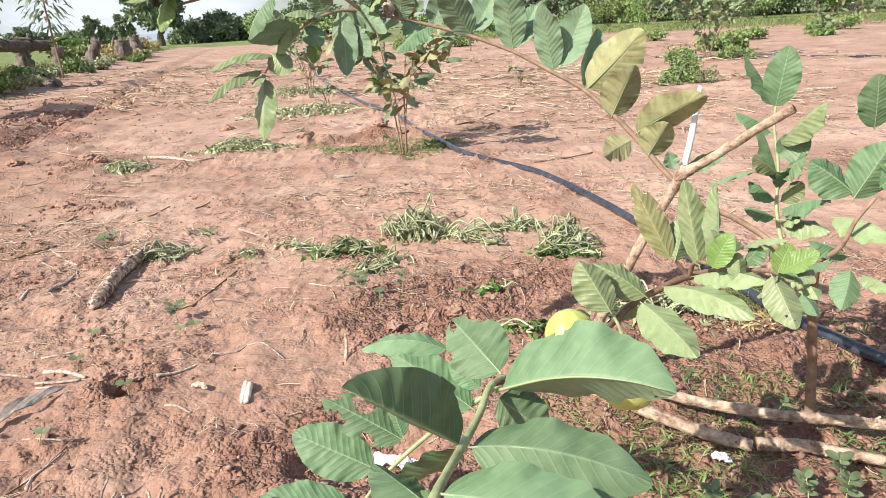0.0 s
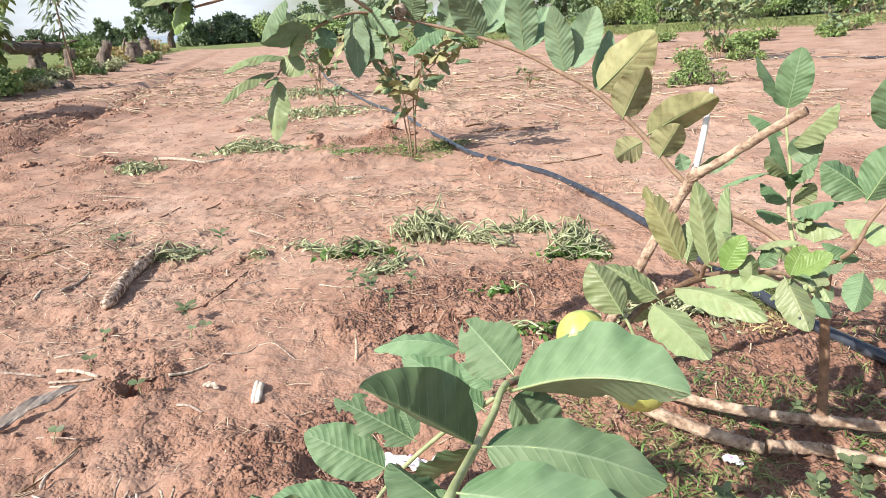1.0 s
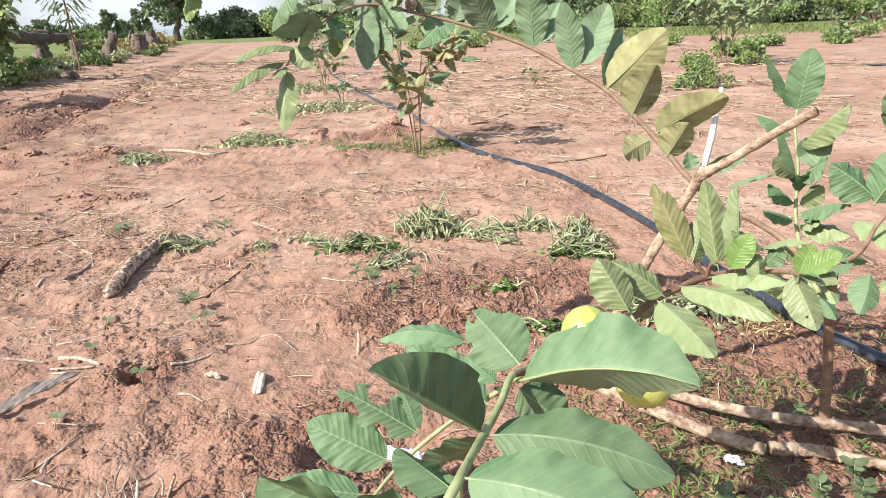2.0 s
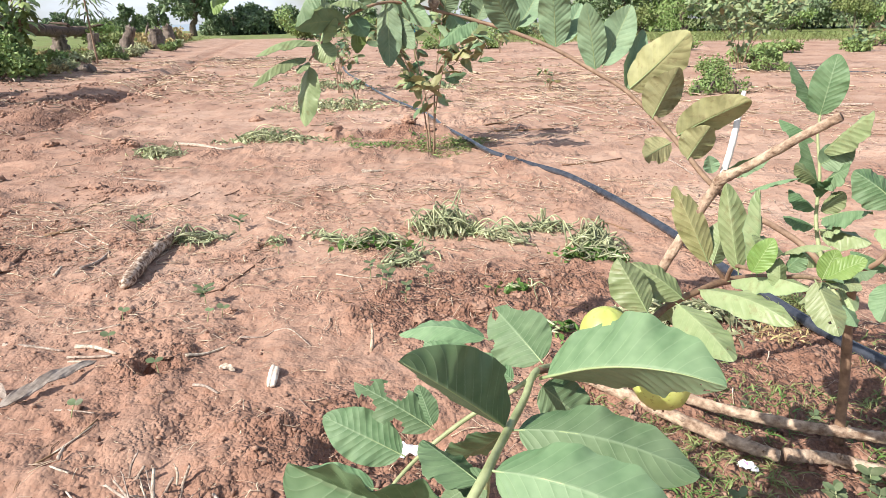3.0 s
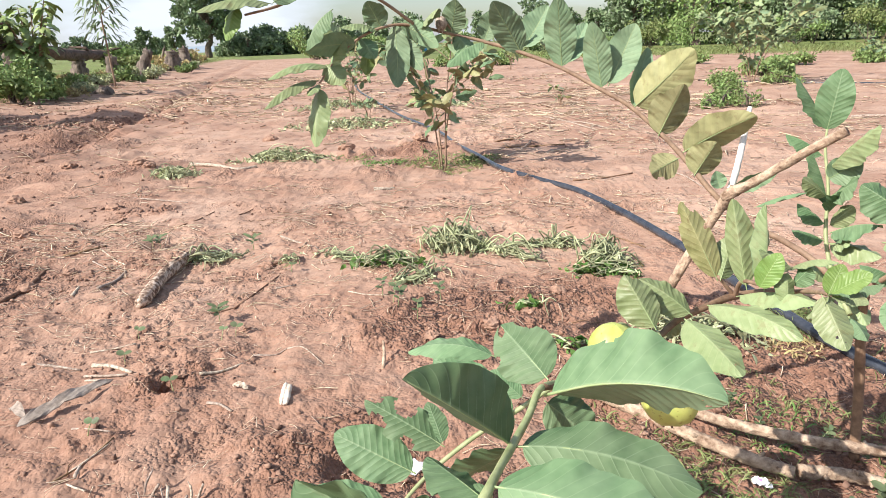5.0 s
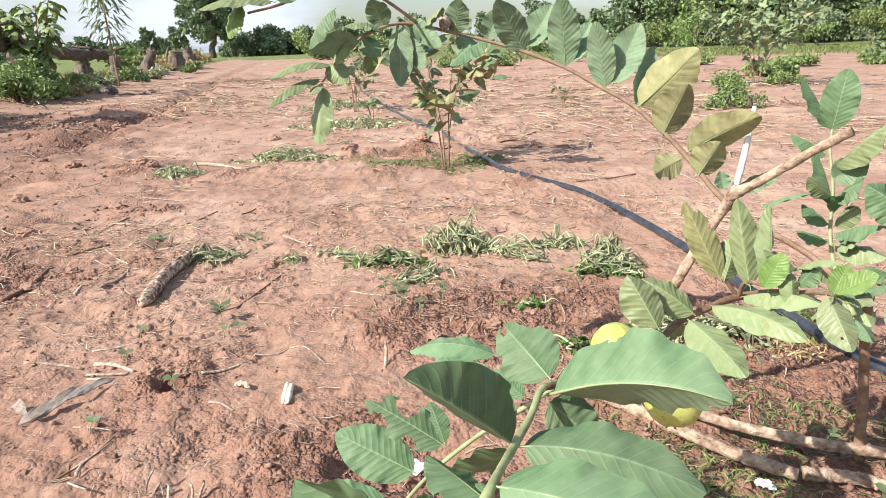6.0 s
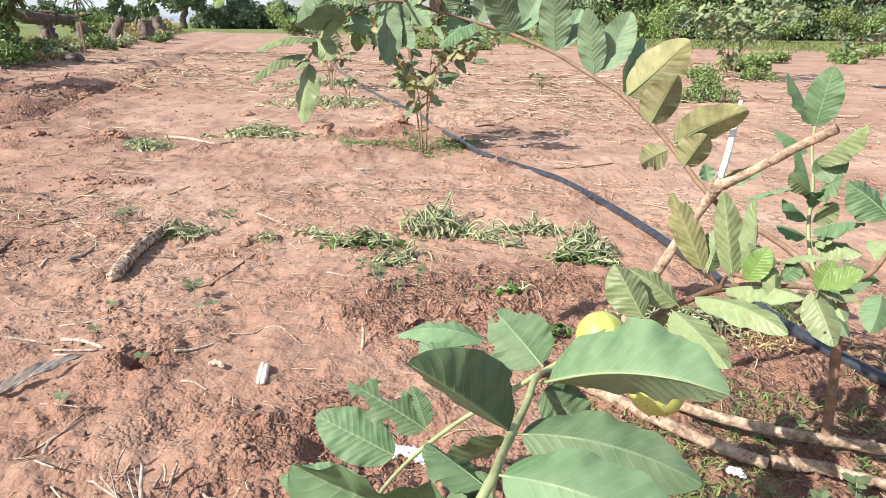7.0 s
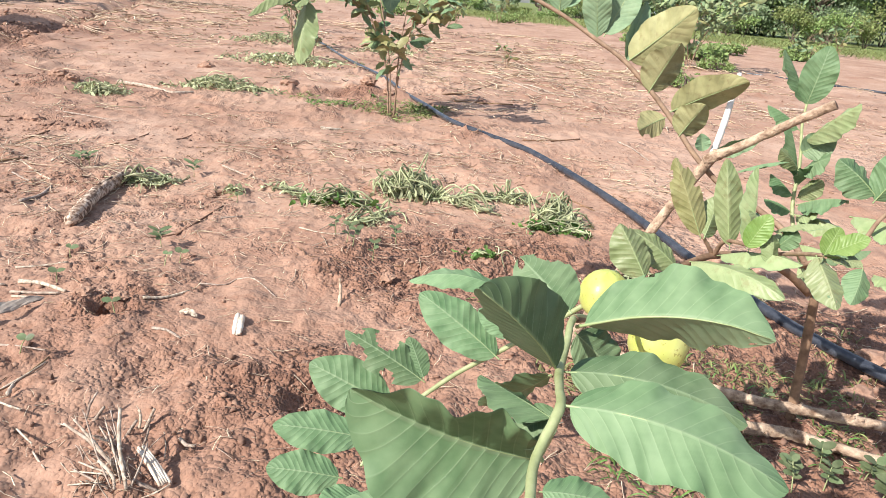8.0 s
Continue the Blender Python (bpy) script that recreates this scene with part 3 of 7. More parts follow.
def make_tree(name, at, height, spread, trunk, seed, label, leaf=0.22, lumps=16, count=260, mat=None, clear=0.3, category="tree", group="trees along the field edge", shape=1.0):
    rng = np.random.default_rng(seed)
    x, y = at
    z = ground_z(x, y)
    tree = thing(name, (x, y, z), label, category, group)
    wood, crown = Build(), Build()
    top = np.array([x + rng.normal() * 0.05 * height, y, z + height * 0.8])
    tube(wood, [(x, y, z - 0.1, trunk * 1.3), (x + 0.1 * trunk, y, z + height * clear * 0.5, trunk), (x + rng.normal() * trunk, y, z + height * clear, trunk * 0.8), (*top, trunk * 0.2)], 8, 4, 0.08, rng)
    for k in range(lumps):
        h = clear + (0.93 - clear) * ((k + rng.random()) / lumps)
        a = k * 2.4 + rng.random()
        reach = spread * math.sin(math.pi * min(0.97, 0.18 + 0.8 * (h - clear) / (1 - clear))) ** 0.7 * (0.55 + 0.5 * rng.random()) * shape
        c = np.array([x + math.cos(a) * reach, y + math.sin(a) * reach, z + height * h])
        fork = np.array([x, y, z]) + (top - (x, y, z)) * min(0.9, max(0.25, h * 0.8))
        tube(wood, [(*fork, trunk * 0.4), (*((fork + c) / 2 + (0, 0, 0.1 * spread)), trunk * 0.22), (*c, trunk * 0.06)], 5, 3)
        s = spread * (0.30 + 0.22 * rng.random())
        leaf_cloud(crown, rng, c, (s, s, s * 0.75), count, leaf)
    part("trunk", wood, TRUNK, tree)
    part("crown", crown, mat or FAR_LEAF, tree, smooth=False)
    return tree


def make_bush(name, at, height, spread, seed, label, leaf=0.1, count=900, mat=None, group="bushes beside the field"):
    rng = np.random.default_rng(seed)
    x, y = at
    z = ground_z(x, y)
    bush = thing(name, (x, y, z), label, "bush", group)
    crown = Build()
    for k in range(7):
        a = k * 2.4 + rng.random()
        reach = spread * (0.2 + 0.6 * rng.random())
        h = height * (0.25 + 0.65 * rng.random())
        c = np.array([x + math.cos(a) * reach, y + math.sin(a) * reach, z + h])
        stalk = Build()
        tube(stalk, [(x + math.cos(a) * 0.05, y + math.sin(a) * 0.05, z - 0.02, 0.018), (*((c + (x, y, z)) / 2 + rng.normal(size=3) * 0.05), 0.012), (*c, 0.004)], 5, 3)
        part("stem", stalk, TRUNK, bush)
        s = spread * (0.3 + 0.2 * rng.random())
        leaf_cloud(crown, rng, c, (s, s, s * 0.9 * height / spread * 0.6 + 0.05), count // 7, leaf, 0.5, 0.2)
    part("foliage", crown, mat or BUSH_LEAF, bush, smooth=False)
    return bush


# x, y, height and spread; x, y, height, radius and lean; x, y, z and radius
FAR_TREES = [(-34.82, 85.19, 3.97, 1.09), (-36.46, 80.13, 3.45, 1.28), (-41.17, 85.65, 2.2, 1.32), (-44.72, 89.48, 2.08, 1.04), (-49.04, 91.74, 2.49, 1.08), (-48.28, 87.61, 3.2, 0.83), (-53.33, 93.94, 2.42, 1.13), (-50.61, 97.7, 1.93, 1.15), (-39.79, 91.78, 2.72, 1.04), (-53.05, 84.8, 2.88, 1.74), (-58.71, 85.88, 3.66, 2.17), (-61.06, 84.22, 3.33, 2.17), (3.94, 91.95, 4.49, 1.47), (10.03, 84.44, 5.37, 1.89), (12.97, 78.98, 4.28, 1.56), (14.37, 68.55, 3.41, 1.22)]
STUMPS = [(-8.19, 16.15, 0.56, 0.15, 0.02), (-8.42, 18.11, 0.68, 0.16, 0.3), (-11.76, 27.07, 0.78, 0.05, 0.25), (-9.66, 23.15, 0.65, 0.24, 0.05), (-10.71, 26.98, 0.75, 0.22, 0), (-10.67, 26.26, 0.48, 0.16, -0.1)]
FALLEN = [(-7.16, 10.27, 1, 0.144), (-7.65, 11.76, 0.93, 0.144), (-8.72, 14.63, 0.82, 0.137), (-9.74, 17.5, 0.75, 0.137), (-10.55, 20.47, 0.73, 0.115), (-11.06, 22.45, 0.73, 0.05)]


def make_background():
    rng = np.random.default_rng(5)
    dark = "dark green broad-crowned tree at the edge of the field"
    # end of the track: tall tree, dense dark group and lower round trees
    make_tree("mango_tree", (-28.9, 80.0), 10.5, 2.7, 0.34, 11, dark, 0.42, 26, 330, clear=0.22)
    for k, (x, y, h, s) in enumerate([(-26.0, 86, 2.5, 2.4), (-23.6, 86, 3.6, 1.7), (-21.6, 84, 2.4, 2.2), (-19.0, 85, 3.2, 1.5), (-29.0, 90, 1.9, 2.2), (-15.0, 92, 4.2, 2.0), (-11.0, 95, 3.4, 2.6), (-6.0, 92, 4.4, 2.4), (-17.2, 88, 2.1, 2.2)]):
        make_tree("field_edge_tree", (x, y), h, s, 0.2, 20 + k, dark, 0.42, 12, 170, clear=0.08)
    for k, (x, y, h, s) in enumerate(FAR_TREES):
        make_tree("small_field_tree", (x, y), h, s, 0.15, 40 + k, "small rounded tree far behind the fence line", 0.36, 10, 150, clear=0.2)
    # thicket along the far side of the field
    spots = [(11.2, 42, 5.6, 2.0), (13.0, 45, 7.5, 2.6), (13.5, 38, 6.2, 2.6), (15.5, 40, 8.0, 3.0),
             (17.5, 36, 6.6, 2.5), (19.5, 38, 7.8, 2.9), (21.5, 34, 6.6, 2.5), (23.0, 36, 7.4, 2.8), (27.8, 36, 6.6, 2.7), (29.5, 32, 6.0, 2.7), (32, 33, 6.5, 2.6)]
    for k, (x, y, h, s) in enumerate(spots):
        make_tree("thicket_tree", (x, y), h, s, 0.18, 60 + k, "dense dark green tree in the thicket behind the field", 0.23, 17, 270, clear=0.06, mat=BUSH_LEAF if k % 5 == 2 else FAR_LEAF)
    for k in range(20):
        x = 3.5 + 1.25 * k + rng.normal() * 0.3
        y = 35.5 - 0.36 * x + rng.normal() * 0.8
        make_bush("thicket_bush", (x, y), (0.5 if x < 8.5 else 1.2) + (0.4 if x < 8.5 else 1.0) * rng.random(), 1.1, 90 + k, "green undergrowth bush at the foot of the thicket", 0.11, 1500, mat=(BUSH_LEAF, FAR_LEAF, GRASS)[k % 3])
    for k in range(15):
        x = 11.0 + 1.4 * k + rng.normal() * 0.3
        make_bush("thicket_bush", (x, 45.0 - 0.33 * x + rng.normal() * 0.8), 3.4 + 0.8 * rng.random(), 2.1, 280 + k, "dense dark undergrowth behind the field", 0.24, 1900, mat=FAR_LEAF)
    for k in range(16):
        t = k / 15
        make_bush("bank_weed", (-6.9 - 3.6 * t + rng.normal() * 0.15, 11.2 + 13 * t + rng.normal() * 0.5), 0.10 + 0.14 * rng.random(), 0.30 + 0.22 * t, 310 + k, "low weeds and dry grass beside the track", 0.06, 600, mat=(DRY_GRASS, WILTED, GRASS)[k % 3])
    # left: bushes, saplings, stumps and brush beside the track
    for k, (x, y, h, s) in enumerate([(-6.35, 9.6, 0.50, 0.45), (-6.75, 10.3, 0.62, 0.5), (-6.5, 10.6, 0.45, 0.4), (-7.1, 11.4, 0.5, 0.45), (-7.4, 12.9, 0.2, 0.3), (-8.1, 10.6, 0.7, 0.6), (-9.2, 11.4, 0.7, 0.7)]):
        make_bush("roadside_bush", (x, y), h, s, 120 + k, "leafy green roadside bush on the bank", 0.065, 2400)
    for k, (x, y, *_) in enumerate(STUMPS + STUMPS):
        make_bush("bank_weed", (x + 0.5 + 0.25 * rng.normal(), y - 0.35 + 0.3 * rng.normal()), 0.14 + 0.18 * rng.random(), 0.30, 340 + k, "low weeds round an old stump", 0.08, 600, mat=(BUSH_LEAF, WILTED, DRY_GRASS)[k % 3])
    for k in range(13):
        t = k / 12
        make_bush("bank_weed", (-9.9 - 5.0 * t + rng.normal() * 0.4, 20 + 18 * t + rng.normal() * 0.6), 0.35 + 0.45 * rng.random(), 0.6 + 0.4 * t, 140 + k, "tall weeds on the bank beside the track", 0.12, 1100, mat=(GRASS, BUSH_LEAF, DRY_GRASS)[k % 3])
    for k, (x, y, h, s) in enumerate([(-9.2, 44, 1.8, 1.5), (-7.2, 43, 1.5, 1.3), (-5.0, 45, 1.6, 1.4), (-2.5, 44, 1.4, 1.3), (0.3, 44, 1.2, 1.2), (-8.0, 40, 1.2, 1.2)]):
        make_bush("field_bush", (x, y), h, s, 170 + k, "green bush at the end of the field", 0.2, 900)


make_background()


def make_stump(at, height, radius, lean, seed):
    rng = np.random.default_rng(seed)
    x, y = at
    z = ground_z(x, y)
    stump = thing("tree_stump", (x, y, z), "weathered grey tree stump standing on the grassy bank", "stump", "stumps on the bank")
    b = Build()
    tube(b, [(x, y, z - 0.15, radius * 1.25), (x + lean * 0.3, y, z + height * 0.4, radius * 1.0), (x + lean * 0.7, y, z + height * 0.75, radius * 0.85), (x + lean, y, z + height, radius * 0.80)], 11, 4, 0.22, rng)
    part("bole", b, STUMP, stump)
    b = Build()
    for k in range(3):
        a = rng.random() * 6.28
        tube(b, [(x + lean + 0.3 * radius * math.cos(a), y + 0.3 * radius * math.sin(a), z + height * 0.8, radius * 0.35), (x + lean * 1.05 + 0.4 * radius * math.cos(a), y, z + height * (1.05 + 0.12 * rng.random()), radius * 0.08)], 5, 3, 0.2, rng)
    part("splinters", b, STUMP, stump)


for k, (x, y, h, r, lean) in enumerate(STUMPS):
    make_stump((x, y), h, r, lean, 200 + k)


def make_fallen_trunk():
    """A dead trunk that lies across two stumps behind the bank."""
    rng = np.random.default_rng(240)
    b = Build()
    tube(b, FALLEN, 14, 7, 0.20, rng)
    for k in range(7):
        t = rng.random()
        i = min(int(t * (len(FALLEN) - 1)), len(FALLEN) - 2)
        x, y, z, r = np.array(FALLEN[i]) + (np.array(FALLEN[i + 1]) - np.array(FALLEN[i])) * rng.random()
        tube(b, [(x, y, z + 0.5 * r, 0.06), (x + 0.25 * rng.normal(), y - 0.15, z + r * 1.3, 0.045), (x + 0.5 * rng.normal(), y - 0.1, z + r * 1.7, 0.015)], 6, 3, 0.1, rng)
    tagged(part("fallen_trunk", b, DEAD_WOOD, None, origin=FALLEN[2][:3]), "dead brown tree trunk lying across old stumps", "log")


make_fallen_trunk()
make_stump(FALLEN[1][:2], FALLEN[1][2] - 0.22, 0.2, 0.0, 241)
make_stump(FALLEN[3][:2], FALLEN[3][2] - 0.22, 0.2, 0.0, 242)



def make_slab(at, size, seed):
    """A broken wedge of old wood that leans out of the bank."""
    rng = np.random.default_rng(seed)
    x, y = at
    z = ground_z(x, y)
    b = Build()
    tube(b, [(x - size, y, z - 0.02, size * 0.10), (x - size * 0.4, y, z + size * 0.05, size * 0.22), (x + size * 0.3, y - 0.05, z + size * 0.12, size * 0.34), (x + size * 0.55, y - 0.05, z + size * 0.2, size * 0.30)], 7, 4, 0.22, rng)
    tagged(part("wood_wedge", b, STUMP, None, origin=(x, y, z), smooth=False), "broken grey-brown wedge of wood on the bank", "wood")


make_slab((-6.4, 12.18), 0.32, 243)

# an unseen tree beside the walker, added so that its shade falls across the ruts
make_tree("unseen_shade_tree", (-7.6, 5.6), 3.3, 1.15, 0.09, 250, "unseen small leafy tree added for its shade", 0.16, 9, 170, mat=BUSH_LEAF, clear=0.45)

# ---- loose things on the soil ----


def make_stick(name, mat, rows, label, category, group=""):
    """A stalk or twig that lies on the soil: rows of x, y, lift and radius."""
    rng = np.random.default_rng(int(abs(rows[0][0] * 991 + rows[0][1] * 577) * 100))
    b = Build()
    bed = np.array([ground_z(x, y) for x, y, _, _ in rows])
    if rows[0][3] > 0.009 and len(rows) > 2:  # stiff poles lie straight on the highest lumps
        along = np.linspace(0, 1, len(rows))
        line = bed[0] + (bed[-1] - bed[0]) * along
        bed = line + np.percentile(bed - line, 60)
    stout = rows[0][3] > 0.009
    tube(b, [(x, y, z + lift + r * 0.7, r) for (x, y, lift, r), z in zip(rows, bed)], 12 if stout else 8, 11 if stout else 5, 0.13 if stout else 0.07, rng)
    if rows[0][3] > 0.009:  # stubs where side shoots broke off
        for k in range(len(rows) + 2):
            i = rng.integers(0, len(rows) - 1)
            s = rng.random()
            p = np.array(rows[i]) * (1 - s) + np.array(rows[i + 1]) * s
            a = rng.random() * 3.14
            z = bed[i] * (1 - s) + bed[i + 1] * s + p[2] + p[3] * 0.7
            d = np.array([rng.normal() * 0.5, -abs(math.cos(a)), abs(math.sin(a))])
            tube(b, [(p[0], p[1], z, p[3] * 0.5), (*(np.array([p[0], p[1], z]) + d * p[3] * 1.5), p[3] * 0.22)], 5, 2, 0.15, rng)
    ob = part(name, b, mat, None, origin=(rows[0][0], rows[0][1], ground_z(rows[0][0], rows[0][1])))
    return tagged(ob, label, category, group)


def make_straw(p, m, q, rise, r):
    """A flattened dry stalk with frayed ends, one end raised."""
    rng = np.random.default_rng(int(abs(p[0] * 7000 + q[1] * 9000) * 10))
    b = Build()
    r = r * 0.62
    z = max(ground_z(*p), ground_z(*m) - 0.004)
    line = [(*p, z + r, r * 0.8), (*m, z + rise * 0.55 + r, r), (*q, max(z + rise, ground_z(*q)) + r, r * 0.75)]
    tube(b, line, 6, 4, 0.22, rng)
    for k in range(2):  # split fibres at the raised end
        d = rng.normal(size=3) * r * 1.2
        way = np.array(line[2][:3]) - np.array(line[1][:3])
        start = np.array(line[2][:3]) - way * 0.15
        tube(b, [(*start, r * 0.4), (*(start + way * 0.28 + d), r * 0.15)], 4, 2)
    return tagged(part("straw_stalk", b, STALK, None, origin=(*p, z)), "dry straw stalk in a loose bundle on soil", "straw", "straw bundle")


def make_splinter(p, q, width):
    """A flat pale piece of split stalk with ragged ends."""
    rng = np.random.default_rng(77)
    b = Build()
    z = max(ground_z(*p), ground_z(*q)) + 0.004
    base, tip = np.array([*p, z]), np.array([*q, z + 0.016])
    way = tip - base
    side = np.cross(unit(way), (0, 0, 1.0))
    for k in range(5):
        s = (k - 2) / 5 * width
        a, c = rng.random() * 0.08, 0.9 + 0.12 * rng.random()
        tube(b, [(*(base + way * a + side * s), width * 0.14), (*(base + way * 0.5 + side * s + (0, 0, 0.002 * rng.normal())), width * 0.15), (*(base + way * c + side * s * 0.85), width * 0.11)], 5, 3, 0.15, rng)
    tagged(part("split_stalk", b, COB, None, origin=tuple(base)), "flat pale split stalk lying in a straw bundle", "straw", "straw bundle")


def make_cob(p, q, r):
    """A bleached piece of corn cob: two rows of worn grain seats with a dark seam."""
    rng = np.random.default_rng(78)
    b = Build()
    z = max(ground_z(*p), ground_z(*q))
    way = np.array([q[0] - p[0], q[1] - p[1], 0.0])
    side = np.cross(unit(way), (0, 0, 1.0))
    for s, lift, long in ((-0.75, 0.7, 1.0), (0.75, 0.7, 0.88), (0.0, 0.5, 0.94)):
        a = np.array([*p, z + r * lift]) + side * s * r
        tube(b, [(*(a - way * 0.08), r * 0.55), (*(a + way * 0.1), r * 0.85), (*(a + way * 0.5), r), (*(a + way * 0.85 * long), r * 0.9), (*(a + way * long), r * 0.5)], 8, 4, 0.10, rng)
    tagged(part("corn_cob", b, COB, None, origin=(*p, z)), "bleached dry piece of corn cob on red soil", "corn cob")


def strips(build, rng, bases, ways, lengths, widths, droop=0.5, segments=3, uneven=0.25, crumple=0.0):
    """Many narrow leaves at once, each a strip that bends down."""
    n = len(bases)
    ways = ways / (np.linalg.norm(ways, axis=1)[:, None] + 1e-9)
    side = np.cross(ways, (0, 0, 1.0)) + rng.normal(size=(n, 3)) * uneven
    side = side / (np.linalg.norm(side, axis=1)[:, None] + 1e-9)
    rows = []
    for k in range(segments + 1):
        s = k / segments
        c = bases + ways * (lengths * s)[:, None] + np.array([0, 0, -1.0]) * (droop * lengths * s * s)[:, None]
        if crumple:
            c = c + rng.normal(size=(n, 3)) * (lengths * s * crumple)[:, None]
        w = (widths * (math.sin(math.pi * min(0.98, s * 0.85 + 0.12)) ** 0.8))[:, None] / 2
        rows += [c - side * w, c + side * w]
    verts = np.stack(rows, 1).reshape(-1, 3)
    m = 2 * (segments + 1)
    faces = []
    at = m * np.arange(n)[:, None]
    for k in range(segments):
        faces.append(at + (2 * k, 2 * k + 1, 2 * k + 3, 2 * k + 2))
    build.add(verts.tolist(), np.concatenate(faces).tolist())


def make_weed_pile(at, size, count, seed, label, height=0.05, mat=None, leaf=0.035, name="pulled_weed_heap", turn=0.0, stems=24):
    """Pulled weeds left to wilt: limp stems with narrow leaves."""
    rng = np.random.default_rng(seed)
    x, y = at
    heap = thing(name, (x, y, ground_z(x, y)), label, "weeds", "wilting weeds")
    count = int(count * 0.75)
    c, s = math.cos(turn), math.sin(turn)
    u, v = rng.normal(size=(2, count)) * 0.5
    u, v = np.clip(u, -1.2, 1.2) * size[0], np.clip(v, -1.2, 1.2) * size[1]
    px, py = x + u * c - v * s, y + u * s + v * c
    lift = height * np.exp(-((u / size[0]) ** 2 + (v / size[1]) ** 2) * 1.3) * rng.random(count) + 0.004
    bases = np.stack([px, py, ground_height(px, py) + lift], 1)
    a = rng.random(count) * 6.28
    ways = np.stack([np.cos(a), np.sin(a), rng.normal(size=count) * 0.45 - 0.1], 1)
    b = Build()
    leaf, wide = (leaf * 0.75, 0.55) if mat else (leaf * 0.75, 0.46)
    strips(b, rng, bases, ways, leaf * (0.5 + rng.random(count)), leaf * wide * (0.6 + 0.8 * rng.random(count)), 0.75, 4, 1.8, 0.22)
    tagged(part("foliage", b, mat or WILTED, heap, smooth=False), kind="stuff")
    b = Build()
    for k in range(stems):
        i, j = rng.integers(0, count, 2)
        p, q = bases[i], bases[j]
        if np.linalg.norm(p - q) > 0.25:
            q = p + (q - p) * 0.25 / np.linalg.norm(p - q)
        m = (p + q) / 2 + rng.normal(size=3) * 0.02
        m[2] = max(m[2], ground_z(m[0], m[1]) + 0.006) + height * 0.4
        q[2] = max(ground_z(q[0], q[1]) + 0.005, q[2])
        tube(b, [(*p, 0.0028), (*m, 0.0026), (*q, 0.0018)], 5, 4)
    for k in range(stems):  # limp curling shoots that hang over the heap
        p = bases[rng.integers(0, count)] + (0, 0, 0.004)
        a, bend = rng.random() * 6.28, rng.normal() * 1.3
        run = [(*p, 0.0024)]
        for step in range(1, 5):
            a += bend * 0.35
            p = p + np.array([math.cos(a), math.sin(a), 0.0]) * leaf * (0.35 + 0.25 * rng.random())
            rise = height * (0.2 + 0.4 * rng.random()) * math.sin(math.pi * step / 4.6)
            run.append((p[0], p[1], ground_z(p[0], p[1]) + 0.004 + rise, 0.0024 - 0.0003 * step))
        tube(b, run, 5, 3)
    tagged(part("stem_tangle", b, WILTED, heap), kind="stuff")
    return heap


def make_tuft(at, radius, count, length, seed, mat, label, name="grass_tuft", group="grass tufts", width=0.0045):
    rng = np.random.default_rng(seed)
    x, y = at
    r = radius * np.sqrt(rng.random(count))
    a = rng.random(count) * 6.28
    px, py = x + r * np.cos(a), y + r * np.sin(a)
    bases = np.stack([px, py, ground_height(px, py) - 0.002], 1)
    b = rng.random(count) * 6.28
    ways = np.stack([np.cos(b), np.sin(b), 0.5 + 1.2 * rng.random(count)], 1)
    made = Build()
    strips(made, rng, bases, ways, length * (0.4 + 0.8 * rng.random(count)), width * (0.6 + 0.8 * rng.random(count)), 0.6, 4)
    return tagged(part(name, made, mat, None, origin=(x, y, ground_z(x, y)), smooth=False), label, "grass", group, "stuff")


def round_leaf(build, rng, at, way, size, wide=0.75):
    blade(build, at, np.array(at) + unit(way) * size, (rng.normal() * 0.3, -0.35, 0.9), size * wide, 0.05, (0.1, 0.1), nl=6, nw=4, rng=rng, shape=0.7, thick=0.0004)


def make_seedling(at, height, leaves, size, seed, label, mats=None, name="seedling", wide=0.8):
    """A small plant with a thin stalk and rounded leaves."""
    rng = np.random.default_rng(seed)
    x, y = at
    z = ground_z(x, y)
    plantlet = thing(name, (x, y, z), label, "seedling", "seedlings in the soil")
    b = Build()
    lean = rng.normal(size=2) * height * 0.2
    tube(b, [(x, y, z - 0.005, 0.0013), (x + lean[0] * 0.5, y + lean[1] * 0.5, z + height * 0.6, 0.001), (x + lean[0], y + lean[1], z + height, 0.0008)], 5, 3)
    part("stalk", b, GREEN_STEM, plantlet)
    for k in range(leaves):
        a = k * 2.4 + rng.random() * 0.8
        h = height * (1 - 0.55 * (k // 2) / max(1, leaves / 2))
        f = h / height
        b = Build()
        round_leaf(b, rng, (x + lean[0] * f, y + lean[1] * f, z + h), (math.cos(a), math.sin(a), 0.15 + 0.3 * rng.random()), size * (0.7 + 0.5 * rng.random()), wide)
        part("leaf", b, mats or (WEED_LEAF, WEED_LEAF), plantlet)
    return plantlet


